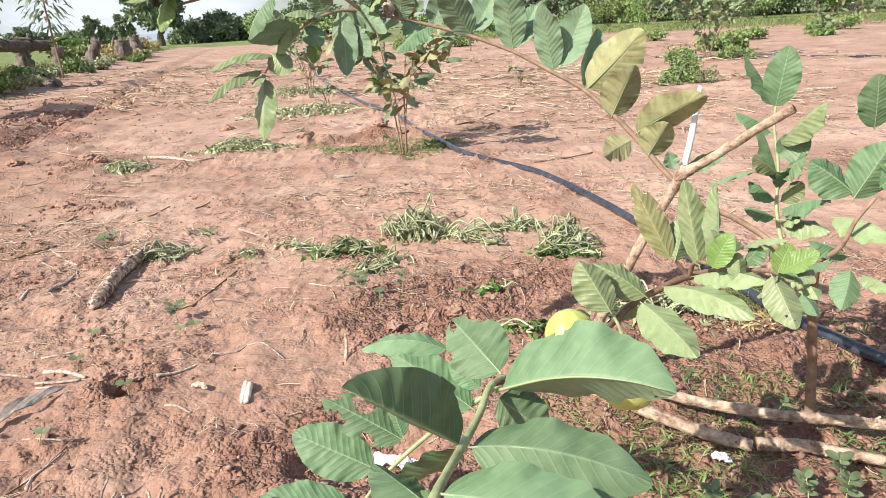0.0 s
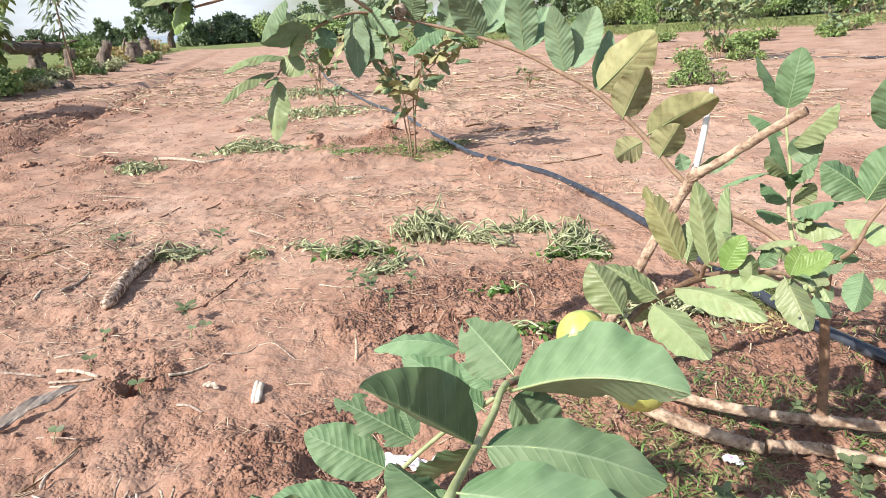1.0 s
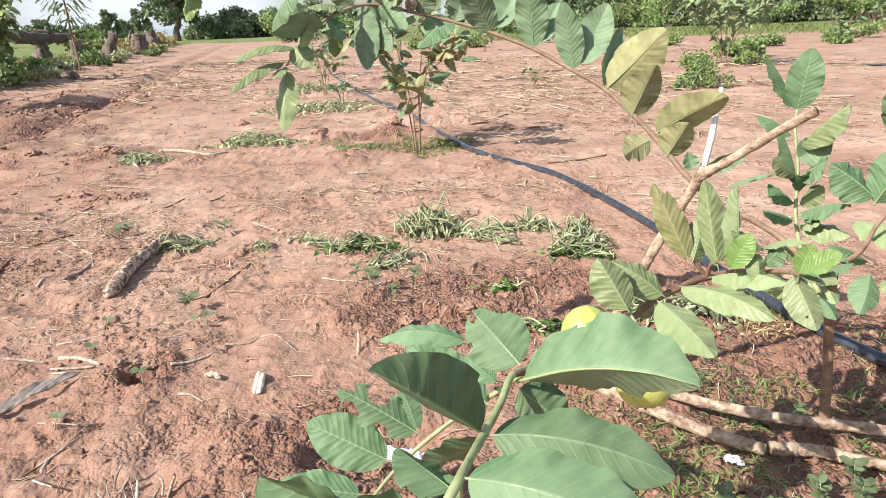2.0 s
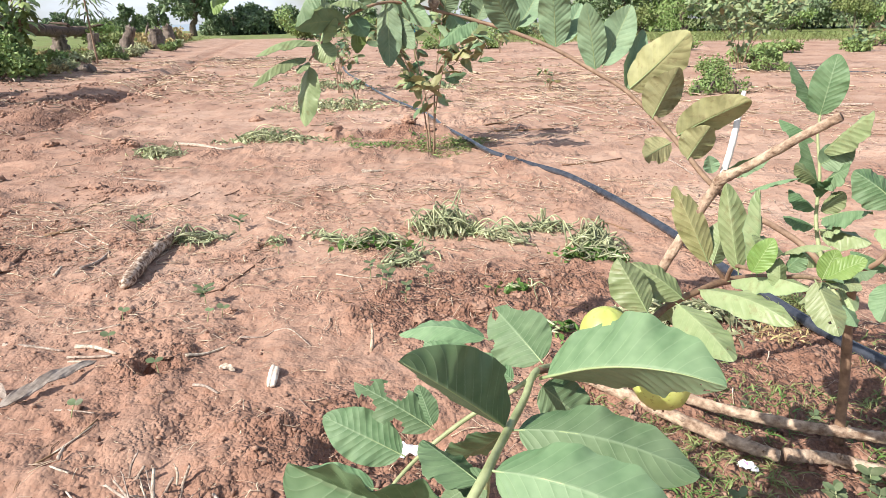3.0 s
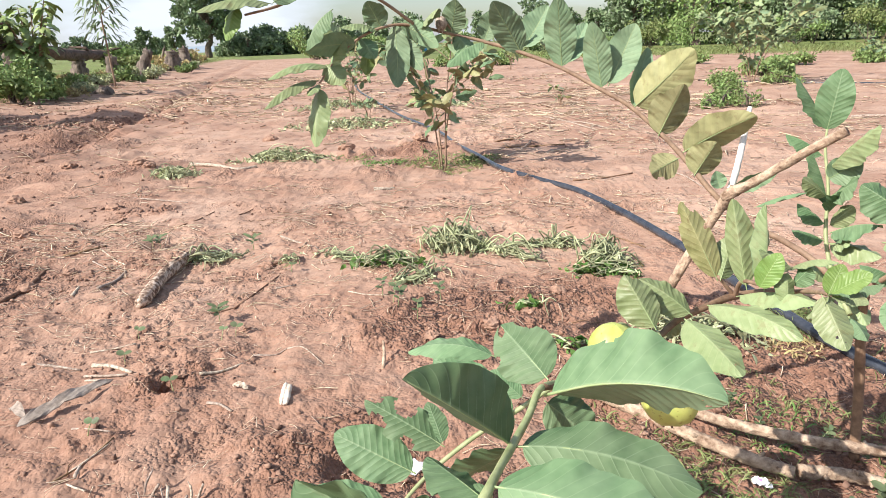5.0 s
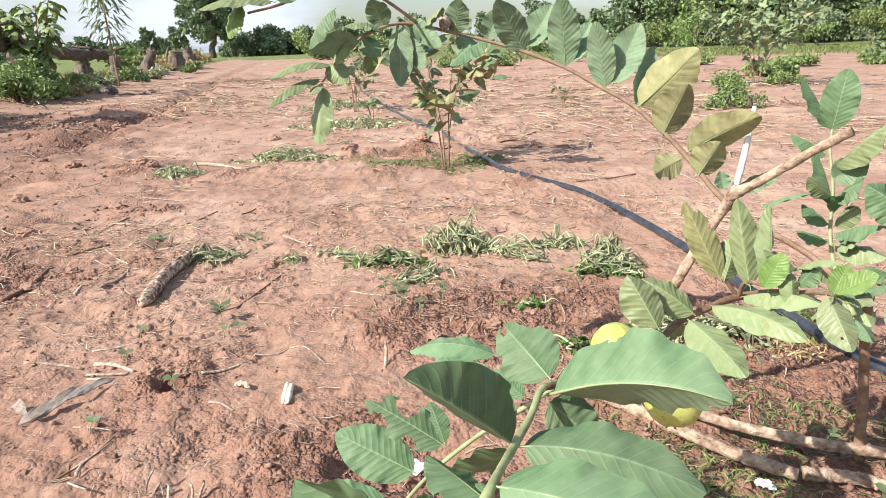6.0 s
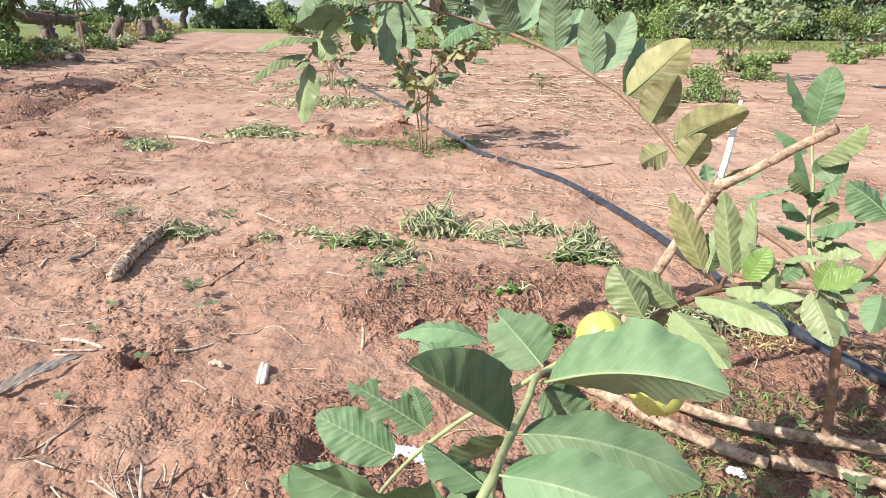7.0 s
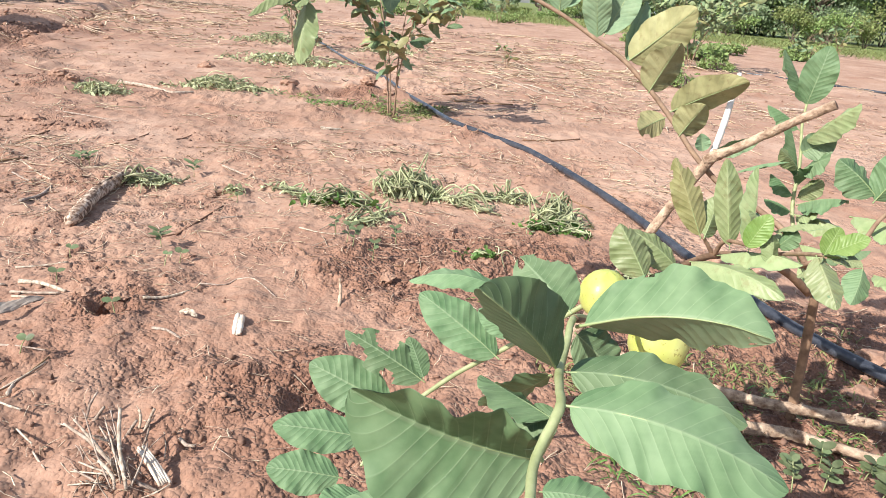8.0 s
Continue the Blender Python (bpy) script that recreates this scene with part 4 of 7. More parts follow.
def make_log():
    rng = np.random.default_rng(77)
    log = thing("dead_branch", (-0.905, 1.81, ground_z(-0.905, 1.81)), "thick dead branch with flaking grey-brown bark on soil", "branch")
    b = Build()
    rows = [(-0.912, 1.775, 0.014, 0.012), (-0.910, 1.80, 0.018, 0.020), (-0.912, 1.86, 0.020, 0.0205), (-0.922, 1.95, 0.021, 0.0195), (-0.930, 2.04, 0.021, 0.0200), (-0.925, 2.11, 0.020, 0.0190), (-0.905, 2.18, 0.019, 0.0195), (-0.890, 2.23, 0.018, 0.016)]
    tube(b, [(x, y, ground_z(x, y) + h, r) for x, y, h, r in rows], 14, 4, 0.07, rng)
    part("wood", b, LOG_BARK, log)
    for k in range(9):
        i = rng.integers(0, len(rows) - 1)
        s = rng.random()
        p = np.array(rows[i]) * (1 - s) + np.array(rows[i + 1]) * s
        a = rng.random() * 2.6 + 0.2
        z = ground_z(p[0], p[1]) + p[2]
        c = np.array([p[0] + math.cos(a) * p[3], p[1], z + math.sin(a) * p[3]])
        b = Build()
        blade(b, c - (0, 0.025, 0), c + (0.004, 0.02 + 0.02 * rng.random(), 0.003), (math.cos(a), -0.2, math.sin(a)), 0.018, 0.05, (-0.4, -0.4), nl=6, nw=4, rng=rng, thick=0.002)
        part("bark_flake", b, (LOG_BARK, LOG_BARK), log)


WEED_LEAF = plain_material("seedling_leaf", (0.10, 0.145, 0.065), (0.20, 0.25, 0.13), 40, 0.5, per="object", value=0.5, translucent=0.3)
make_log()
make_stick("twig", DARK_STICK, [(-1.355, 1.819, 0.000, 0.0079), (-1.361, 1.961, 0.000, 0.0067), (-1.396, 2.137, 0.000, 0.0055)], "dark dry twig lying on red soil", "stick", "sticks on the soil")
make_stick("twig", DARK_STICK, [(-1.416, 2.263, 0.000, 0.0058), (-1.347, 2.298, 0.000, 0.0049), (-1.309, 2.364, 0.000, 0.0040)], "dark dry twig lying on red soil", "stick", "sticks on the soil")
make_stick("twig", DARK_STICK, [(-1.473, 2.577, 0.000, 0.0043), (-1.437, 2.659, 0.000, 0.0037), (-1.425, 2.768, 0.000, 0.0030)], "dark dry twig lying on red soil", "stick", "sticks on the soil")
make_stick("twig", DARK_STICK, [(-0.616, 1.727, 0.000, 0.0032), (-0.588, 1.819, 0.000, 0.0028), (-0.555, 1.977, 0.000, 0.0023)], "dark dry twig lying on red soil", "stick", "sticks on the soil")
make_stick("twig", DARK_STICK, [(-0.720, 1.681, 0.000, 0.0029), (-0.664, 1.705, 0.000, 0.0024), (-0.616, 1.735, 0.000, 0.0020)], "dark dry twig lying on red soil", "stick", "sticks on the soil")
make_stick("twig", DARK_STICK, [(-0.618, 2.073, 0.000, 0.0032), (-0.562, 2.122, 0.000, 0.0028), (-0.515, 2.167, 0.000, 0.0023)], "dark dry twig lying on red soil", "stick", "sticks on the soil")
make_stick("twig", DARK_STICK, [(-0.682, 0.957, 0.000, 0.0022), (-0.657, 1.008, 0.000, 0.0018), (-0.633, 1.080, 0.000, 0.0015)], "dark dry twig lying on red soil", "stick", "sticks on the soil")
make_stick("twig", DARK_STICK, [(0.599, 3.220, 0.000, 0.0043), (0.749, 3.258, 0.000, 0.0037), (0.922, 3.336, 0.000, 0.0030)], "dark dry twig lying on red soil", "stick", "sticks on the soil")
make_stick("twig", DARK_STICK, [(0.503, 2.311, 0.000, 0.0029), (0.590, 2.290, 0.000, 0.0024), (0.661, 2.164, 0.000, 0.0020)], "dark dry twig lying on red soil", "stick", "sticks on the soil")
make_stick("twig", DARK_STICK, [(-0.931, 2.772, 0.000, 0.0029), (-0.906, 2.819, 0.000, 0.0024), (-0.892, 2.889, 0.000, 0.0020)], "dark dry twig lying on red soil", "stick", "sticks on the soil")
make_stick("twig", DARK_STICK, [(-1.126, 2.599, 0.000, 0.0029), (-1.086, 2.701, 0.000, 0.0024), (-1.064, 2.843, 0.000, 0.0020)], "dark dry twig lying on red soil", "stick", "sticks on the soil")
make_stick("twig", DARK_STICK, [(0.355, 4.374, 0.000, 0.0072), (0.553, 4.465, 0.000, 0.0061), (0.766, 4.482, 0.000, 0.0050)], "dark dry twig lying on red soil", "stick", "sticks on the soil")
make_stick("twig", DARK_STICK, [(0.300, 4.714, 0.000, 0.0058), (0.498, 4.880, 0.000, 0.0049), (0.768, 5.494, 0.000, 0.0040)], "dark dry twig lying on red soil", "stick", "sticks on the soil")
make_stick("stalk", STALK, [(-0.670, 2.456, 0.000, 0.0043), (-0.576, 2.352, 0.000, 0.0037), (-0.483, 2.255, 0.000, 0.0030)], "pale dry stalk lying on red soil", "stick", "sticks on the soil")
make_stick("stalk", STALK, [(-0.896, 1.479, 0.000, 0.0029), (-0.842, 1.495, 0.000, 0.0024), (-0.795, 1.512, 0.000, 0.0020)], "pale dry stalk lying on red soil", "stick", "sticks on the soil")
make_stick("stalk", STALK, [(-1.024, 1.413, 0.000, 0.0040), (-0.961, 1.414, 0.000, 0.0034), (-0.869, 1.387, 0.000, 0.0028)], "pale dry stalk lying on red soil", "stick", "sticks on the soil")
make_stick("stalk", STALK, [(-0.473, 1.432, 0.000, 0.0022), (-0.421, 1.433, 0.000, 0.0018), (-0.396, 1.449, 0.000, 0.0015)], "pale dry stalk lying on red soil", "stick", "sticks on the soil")
make_stick("stalk", STALK, [(-0.396, 1.449, 0.000, 0.0018), (-0.354, 1.436, 0.000, 0.0015), (-0.296, 1.376, 0.000, 0.0013)], "pale dry stalk lying on red soil", "stick", "sticks on the soil")
make_stick("stalk", STALK, [(-0.558, 1.316, 0.000, 0.0036), (-0.521, 1.343, 0.000, 0.0031), (-0.483, 1.381, 0.000, 0.0025)], "pale dry stalk lying on red soil", "stick", "sticks on the soil")
make_stick("stalk", STALK, [(-0.731, 1.113, 0.000, 0.0022), (-0.692, 1.110, 0.000, 0.0018), (-0.646, 1.095, 0.000, 0.0015)], "pale dry stalk lying on red soil", "stick", "sticks on the soil")
make_stick("stalk", STALK, [(-0.502, 1.206, 0.000, 0.0032), (-0.471, 1.190, 0.000, 0.0028), (-0.439, 1.170, 0.000, 0.0023)], "pale dry stalk lying on red soil", "stick", "sticks on the soil")
make_stick("stalk", STALK, [(1.130, 3.356, 0.000, 0.0043), (1.152, 3.199, 0.000, 0.0037), (1.152, 2.962, 0.000, 0.0030)], "pale dry stalk lying on red soil", "stick", "sticks on the soil")
make_stick("stalk", STALK, [(3.187, 5.357, 0.000, 0.0136), (3.275, 5.301, 0.000, 0.0116), (3.373, 5.207, 0.000, 0.0095)], "pale dry stalk lying on red soil", "stick", "sticks on the soil")
make_stick("stalk", STALK, [(-1.099, 1.905, 0.000, 0.0058), (-1.098, 2.006, 0.000, 0.0049), (-1.101, 2.089, 0.000, 0.0040)], "pale dry stalk lying on red soil", "stick", "sticks on the soil")
make_stick("stalk", STALK, [(-1.268, 2.189, 0.000, 0.0029), (-1.192, 2.135, 0.000, 0.0024), (-1.130, 2.108, 0.000, 0.0020)], "pale dry stalk lying on red soil", "stick", "sticks on the soil")
make_stick("stalk", STALK, [(-1.308, 2.322, 0.000, 0.0029), (-1.199, 2.209, 0.000, 0.0024), (-1.128, 2.143, 0.000, 0.0020)], "pale dry stalk lying on red soil", "stick", "sticks on the soil")
make_stick("stalk", STALK, [(-0.304, 1.811, 0.000, 0.0022), (-0.235, 1.785, 0.000, 0.0018), (-0.177, 1.791, 0.000, 0.0015)], "pale dry stalk lying on red soil", "stick", "sticks on the soil")
make_stick("stalk", STALK, [(-0.535, 1.871, 0.000, 0.0029), (-0.489, 1.892, 0.000, 0.0024), (-0.483, 1.907, 0.000, 0.0020)], "pale dry stalk lying on red soil", "stick", "sticks on the soil")
make_stick("stalk", STALK, [(-1.583, 3.170, 0.000, 0.0036), (-1.425, 3.095, 0.000, 0.0031), (-1.250, 3.009, 0.000, 0.0025)], "pale dry stalk lying on red soil", "stick", "sticks on the soil")
make_stick("stalk", STALK, [(-1.508, 3.068, 0.000, 0.0036), (-1.373, 3.101, 0.000, 0.0031), (-1.274, 2.989, 0.000, 0.0025)], "pale dry stalk lying on red soil", "stick", "sticks on the soil")
make_stick("stalk", STALK, [(0.849, 6.098, 0.000, 0.0072), (0.980, 5.645, 0.000, 0.0061), (1.122, 5.180, 0.000, 0.0050)], "pale dry stalk lying on red soil", "stick", "sticks on the soil")
make_stick("stalk", STALK, [(0.806, 6.603, 0.000, 0.0072), (1.129, 6.226, 0.000, 0.0061), (1.390, 5.983, 0.000, 0.0050)], "pale dry stalk lying on red soil", "stick", "sticks on the soil")
make_stick("stalk", STALK, [(0.813, 5.486, 0.000, 0.0065), (1.072, 5.627, 0.000, 0.0055), (1.226, 5.062, 0.000, 0.0045)], "pale dry stalk lying on red soil", "stick", "sticks on the soil")
make_stick("stalk", STALK, [(1.390, 5.564, 0.000, 0.0065), (1.390, 5.032, 0.000, 0.0055), (1.414, 4.813, 0.000, 0.0045)], "pale dry stalk lying on red soil", "stick", "sticks on the soil")
make_stick("stalk", STALK, [(0.326, 4.007, 0.000, 0.0043), (0.436, 4.246, 0.000, 0.0037), (0.548, 4.594, 0.000, 0.0030)], "pale dry stalk lying on red soil", "stick", "sticks on the soil")
make_stick("stalk", STALK, [(-1.693, 4.178, 0.000, 0.0119), (-1.504, 4.093, 0.000, 0.0107), (-1.311, 3.934, 0.000, 0.0095), (-1.206, 3.996, 0.000, 0.0083)], "thick pale dry stalk lying among pulled weeds", "stick", "sticks on the soil")
make_stick("stalk_piece", STALK, [(-0.850, 1.406, 0.000, 0.0054), (-0.797, 1.392, 0.000, 0.0046), (-0.729, 1.352, 0.000, 0.0038)], "short thick piece of dry stalk on red soil", "stick", "sticks on the soil")
make_stick("stalk_piece", STALK, [(-1.157, 1.862, 0.000, 0.0050), (-1.162, 1.890, 0.000, 0.0043), (-1.179, 1.939, 0.000, 0.0035)], "short thick piece of dry stalk on red soil", "stick", "sticks on the soil")
make_cob((-0.338, 1.189), (-0.348, 1.266), 0.0062)
make_stick("bark_chip", STAKE_BARK, [(-0.155, 1.348, -0.005, 0.0043), (-0.155, 1.386, 0.018, 0.0037), (-0.160, 1.421, 0.035, 0.0030)], "upright chip of bark stuck in loose soil", "bark chip", "")
make_stick("bark_chip", STALK, [(-0.390, 3.209, 0.000, 0.0110), (-0.343, 3.217, 0.000, 0.0094), (-0.293, 3.251, 0.000, 0.0077)], "flat pale chip of bark lying on red soil", "bark chip", "")
make_stick("cut_pole", STAKE_BARK, [(0.271, 1.196, 0.012, 0.0127), (0.351, 1.123, 0.012, 0.0123), (0.425, 1.055, 0.012, 0.0118), (0.500, 0.993, 0.012, 0.0113), (0.567, 0.957, 0.012, 0.0108)], "peeling pale pole cut and laid on the soil", "pole", "cut poles")
make_stick("cut_pole", STAKE_BARK, [(0.576, 0.961, 0.010, 0.0119), (0.649, 0.950, 0.010, 0.0107), (0.711, 0.919, 0.010, 0.0095), (0.796, 0.873, 0.010, 0.0083)], "peeling pale pole cut and laid on the soil", "pole", "cut poles")
make_stick("cut_pole", STAKE_BARK, [(0.312, 1.239, 0.014, 0.0106), (0.407, 1.165, 0.014, 0.0104), (0.498, 1.087, 0.014, 0.0103), (0.614, 1.027, 0.014, 0.0101), (0.698, 1.002, 0.014, 0.0099), (0.780, 0.979, 0.014, 0.0097), (0.873, 0.952, 0.014, 0.0096)], "long thin pale pole lying on weedy soil", "pole", "cut poles")
make_stick("straw_stub", STALK, [(-0.502, 0.929, -0.008, 0.0030), (-0.486, 0.941, 0.024, 0.0022)], "short upright stub of dry straw", "straw", "straw stubs")
make_stick("straw_stub", STALK, [(-0.440, 0.894, -0.008, 0.0030), (-0.424, 0.906, 0.024, 0.0022)], "short upright stub of dry straw", "straw", "straw stubs")
make_stick("straw_stub", STALK, [(-0.420, 0.913, -0.008, 0.0030), (-0.404, 0.925, 0.024, 0.0022)], "short upright stub of dry straw", "straw", "straw stubs")
make_straw((-0.386, 0.761), (-0.408, 0.804), (-0.424, 0.854), 0.060, 0.0048)
make_straw((-0.411, 0.801), (-0.461, 0.841), (-0.510, 0.867), 0.030, 0.0042)
make_straw((-0.417, 0.808), (-0.454, 0.835), (-0.493, 0.863), 0.045, 0.0034)
make_straw((-0.403, 0.765), (-0.411, 0.780), (-0.435, 0.798), 0.020, 0.0040)
make_straw((-0.350, 0.772), (-0.368, 0.775), (-0.386, 0.779), 0.012, 0.0045)
make_straw((-0.421, 0.786), (-0.447, 0.798), (-0.476, 0.811), 0.010, 0.0026)
make_straw((-0.410, 0.856), (-0.398, 0.864), (-0.395, 0.874), 0.035, 0.0030)
make_straw((-0.425, 0.914), (-0.426, 0.925), (-0.431, 0.935), 0.020, 0.0036)
make_straw((-0.512, 0.936), (-0.509, 0.944), (-0.501, 0.958), 0.035, 0.0034)
make_straw((-0.356, 0.886), (-0.342, 0.869), (-0.327, 0.865), 0.004, 0.0050)
make_straw((-0.598, 0.902), (-0.577, 0.882), (-0.556, 0.862), 0.006, 0.0028)
make_straw((-0.561, 0.870), (-0.541, 0.846), (-0.521, 0.823), 0.006, 0.0028)
make_straw((-0.641, 0.940), (-0.617, 0.926), (-0.595, 0.915), 0.005, 0.0030)
make_straw((-0.667, 0.988), (-0.648, 1.022), (-0.632, 1.066), 0.006, 0.0030)
make_straw((-0.838, 1.348), (-0.783, 1.340), (-0.733, 1.338), 0.006, 0.0055)
make_straw((-0.827, 1.330), (-0.799, 1.321), (-0.773, 1.314), 0.008, 0.0045)
make_straw((-0.476, 0.827), (-0.437, 0.803), (-0.396, 0.784), 0.012, 0.0024)
make_straw((-0.485, 0.917), (-0.431, 0.836), (-0.386, 0.762), 0.035, 0.0026)
make_straw((-0.440, 0.777), (-0.437, 0.805), (-0.426, 0.831), 0.020, 0.0024)
make_straw((-0.481, 0.812), (-0.447, 0.802), (-0.415, 0.792), 0.012, 0.0020)
make_straw((-0.406, 0.765), (-0.445, 0.814), (-0.479, 0.866), 0.050, 0.0022)
make_straw((-0.398, 0.773), (-0.416, 0.804), (-0.440, 0.841), 0.050, 0.0020)
make_straw((-0.383, 0.765), (-0.378, 0.795), (-0.377, 0.820), 0.030, 0.0025)
make_straw((-0.639, 0.960), (-0.640, 0.968), (-0.641, 0.984), 0.008, 0.0055)
make_straw((-0.477, 0.793), (-0.447, 0.791), (-0.429, 0.789), 0.010, 0.0020)
make_straw((-0.438, 0.868), (-0.452, 0.860), (-0.468, 0.854), 0.030, 0.0020)
make_straw((-0.384, 0.776), (-0.416, 0.821), (-0.443, 0.867), 0.055, 0.0018)
make_straw((-0.369, 0.761), (-0.352, 0.766), (-0.336, 0.777), 0.010, 0.0022)
make_straw((-0.426, 0.799), (-0.420, 0.792), (-0.414, 0.779), 0.037, 0.0012)
make_straw((-0.417, 0.797), (-0.409, 0.799), (-0.403, 0.801), 0.015, 0.0013)
make_straw((-0.422, 0.800), (-0.431, 0.806), (-0.446, 0.807), 0.033, 0.0015)
make_straw((-0.375, 0.805), (-0.382, 0.798), (-0.394, 0.795), 0.035, 0.0014)
make_straw((-0.428, 0.823), (-0.428, 0.833), (-0.418, 0.838), 0.022, 0.0010)
make_straw((-0.430, 0.754), (-0.447, 0.753), (-0.464, 0.755), 0.016, 0.0013)
make_straw((-0.414, 0.837), (-0.422, 0.825), (-0.433, 0.815), 0.026, 0.0012)
make_straw((-0.471, 0.830), (-0.483, 0.847), (-0.491, 0.853), 0.007, 0.0015)
make_straw((-0.395, 0.802), (-0.400, 0.802), (-0.395, 0.797), 0.040, 0.0011)
make_straw((-0.399, 0.803), (-0.403, 0.807), (-0.414, 0.801), 0.015, 0.0013)
make_straw((-0.440, 0.773), (-0.449, 0.801), (-0.459, 0.825), 0.008, 0.0010)
make_straw((-0.402, 0.807), (-0.417, 0.798), (-0.426, 0.789), 0.017, 0.0011)
make_straw((-0.409, 0.783), (-0.428, 0.769), (-0.435, 0.759), 0.031, 0.0016)
make_straw((-0.420, 0.808), (-0.421, 0.805), (-0.421, 0.802), 0.032, 0.0016)
make_straw((-0.463, 0.773), (-0.458, 0.778), (-0.450, 0.776), 0.021, 0.0010)
make_straw((-0.454, 0.793), (-0.482, 0.811), (-0.501, 0.828), 0.006, 0.0011)
make_straw((-0.416, 0.808), (-0.417, 0.800), (-0.416, 0.792), 0.039, 0.0010)
make_straw((-0.463, 0.832), (-0.467, 0.841), (-0.472, 0.839), 0.012, 0.0009)
make_straw((-0.445, 0.830), (-0.458, 0.835), (-0.464, 0.832), 0.010, 0.0016)
make_straw((-0.447, 0.871), (-0.447, 0.879), (-0.455, 0.887), 0.022, 0.0016)
make_straw((-0.419, 0.782), (-0.423, 0.766), (-0.423, 0.758), 0.034, 0.0015)
make_straw((-0.430, 0.822), (-0.439, 0.836), (-0.442, 0.838), 0.013, 0.0011)
make_straw((-0.403, 0.753), (-0.418, 0.758), (-0.421, 0.761), 0.040, 0.0013)
make_straw((-0.449, 0.873), (-0.462, 0.869), (-0.471, 0.853), 0.031, 0.0015)
make_straw((-0.443, 0.813), (-0.460, 0.823), (-0.479, 0.842), 0.017, 0.0015)
make_straw((-0.396, 0.847), (-0.387, 0.855), (-0.375, 0.861), 0.024, 0.0015)
make_splinter((-0.339, 0.773), (-0.392, 0.832), 0.016)

# ---- pulled weeds, grass and seedlings ----
GREY_GREEN = "limp pale green pulled weeds wilting on red soil"
DARKER = "dark green pulled weeds wilting on broken soil"
make_weed_pile((0.02, 2.19), (0.105, 0.075), 480, 301, GREY_GREEN, 0.085, leaf=0.038, stems=60)
make_weed_pile((-0.02, 2.22), (0.09, 0.06), 90, 320, DARKER, 0.06, mat=WEED, leaf=0.035, stems=6)
make_weed_pile((0.19, 2.09), (0.12, 0.025), 110, 302, GREY_GREEN, 0.03, turn=-0.6)
make_weed_pile((-0.20, 2.03), (0.12, 0.03), 70, 303, DARKER, 0.05, mat=WEED, leaf=0.045)
make_weed_pile((-0.37, 2.15), (0.13, 0.02), 80, 304, GREY_GREEN, 0.02, turn=-0.4, stems=12)
make_weed_pile((-0.10, 1.90), (0.10, 0.03), 80, 305, GREY_GREEN, 0.02, turn=0.5)
make_weed_pile((0.36, 2.20), (0.085, 0.035), 120, 306, GREY_GREEN, 0.045, leaf=0.032)
make_weed_pile((0.24, 2.19), (0.07, 0.015), 40, 307, GREY_GREEN, 0.015)
make_weed_pile((0.49, 2.02), (0.075, 0.065), 230, 308, GREY_GREEN, 0.07, leaf=0.035, stems=44)
make_weed_pile((0.47, 1.93), (0.11, 0.05), 200, 309, DARKER, 0.035, mat=WEED)
make_weed_pile((0.20, 1.66), (0.07, 0.03), 45, 310, DARKER, 0.02, mat=WEED, stems=4)
make_weed_pile((-1.10, 4.22), (0.30, 0.09), 420, 311, GREY_GREEN, 0.07, leaf=0.055)
make_weed_pile((-1.66, 3.83), (0.13, 0.10), 200, 312, GREY_GREEN, 0.06, leaf=0.05)
make_weed_pile((-0.84, 2.17), (0.10, 0.03), 90, 313, GREY_GREEN, 0.03, turn=0.3)
make_weed_pile((-0.55, 2.10), (0.06, 0.03), 30, 314, GREY_GREEN, 0.02, stems=4)
make_weed_pile((-0.95, 6.0), (0.5, 0.3), 520, 315, GREY_GREEN, 0.08, leaf=0.07)
make_weed_pile((-1.35, 7.8), (0.5, 0.3), 420, 316, GREY_GREEN, 0.10, leaf=0.08)
make_weed_pile((-0.1, 7.6), (0.35, 0.25), 260, 317, GREY_GREEN, 0.08, leaf=0.08)
make_weed_pile((0.25, 1.42), (0.10, 0.05), 60, 318, DARKER, 0.02, mat=WEED, stems=4)
make_weed_pile((0.60, 1.48), (0.16, 0.08), 240, 319, GREY_GREEN, 0.05, leaf=0.04)

LOW = "low green grass and weeds on disturbed soil"
for k, (x, y, r, n, l) in enumerate([(-0.42, 3.98, 0.14, 150, 0.05), (-0.2, 3.92, 0.14, 130, 0.05), (0.02, 3.82, 0.16, 190, 0.06), (0.16, 3.98, 0.12, 190, 0.08), (-0.05, 4.05, 0.2, 110, 0.07), (-0.6, 4.12, 0.1, 60, 0.04),
                                     (0.38, 1.02, 0.09, 150, 0.045), (0.47, 0.90, 0.10, 210, 0.05), (0.60, 1.13, 0.08, 120, 0.04), (0.72, 1.14, 0.07, 110, 0.05), (0.56, 1.03, 0.09, 110, 0.035), (0.80, 1.05, 0.10, 110, 0.05),
                                     (0.36, 0.85, 0.10, 170, 0.05), (0.29, 1.10, 0.06, 70, 0.04), (0.88, 1.12, 0.08, 80, 0.05), (0.62, 1.24, 0.09, 110, 0.035), (0.75, 0.92, 0.08, 70, 0.05), (0.95, 1.28, 0.08, 70, 0.05), (0.43, 0.98, 0.07, 90, 0.03)]):
    make_tuft((x, y), r, int(n * (1.1 if y < 2 else 1.6)), l, 330 + k, GRASS if k % 4 else WEED, LOW, width=0.0027 if y < 2 else 0.006)
make_tuft((0.86, 1.55), 0.06, 420, 0.10, 360, GRASS, "fine feathery grey-green weed beside the pipe", name="feathery_weed", width=0.002)
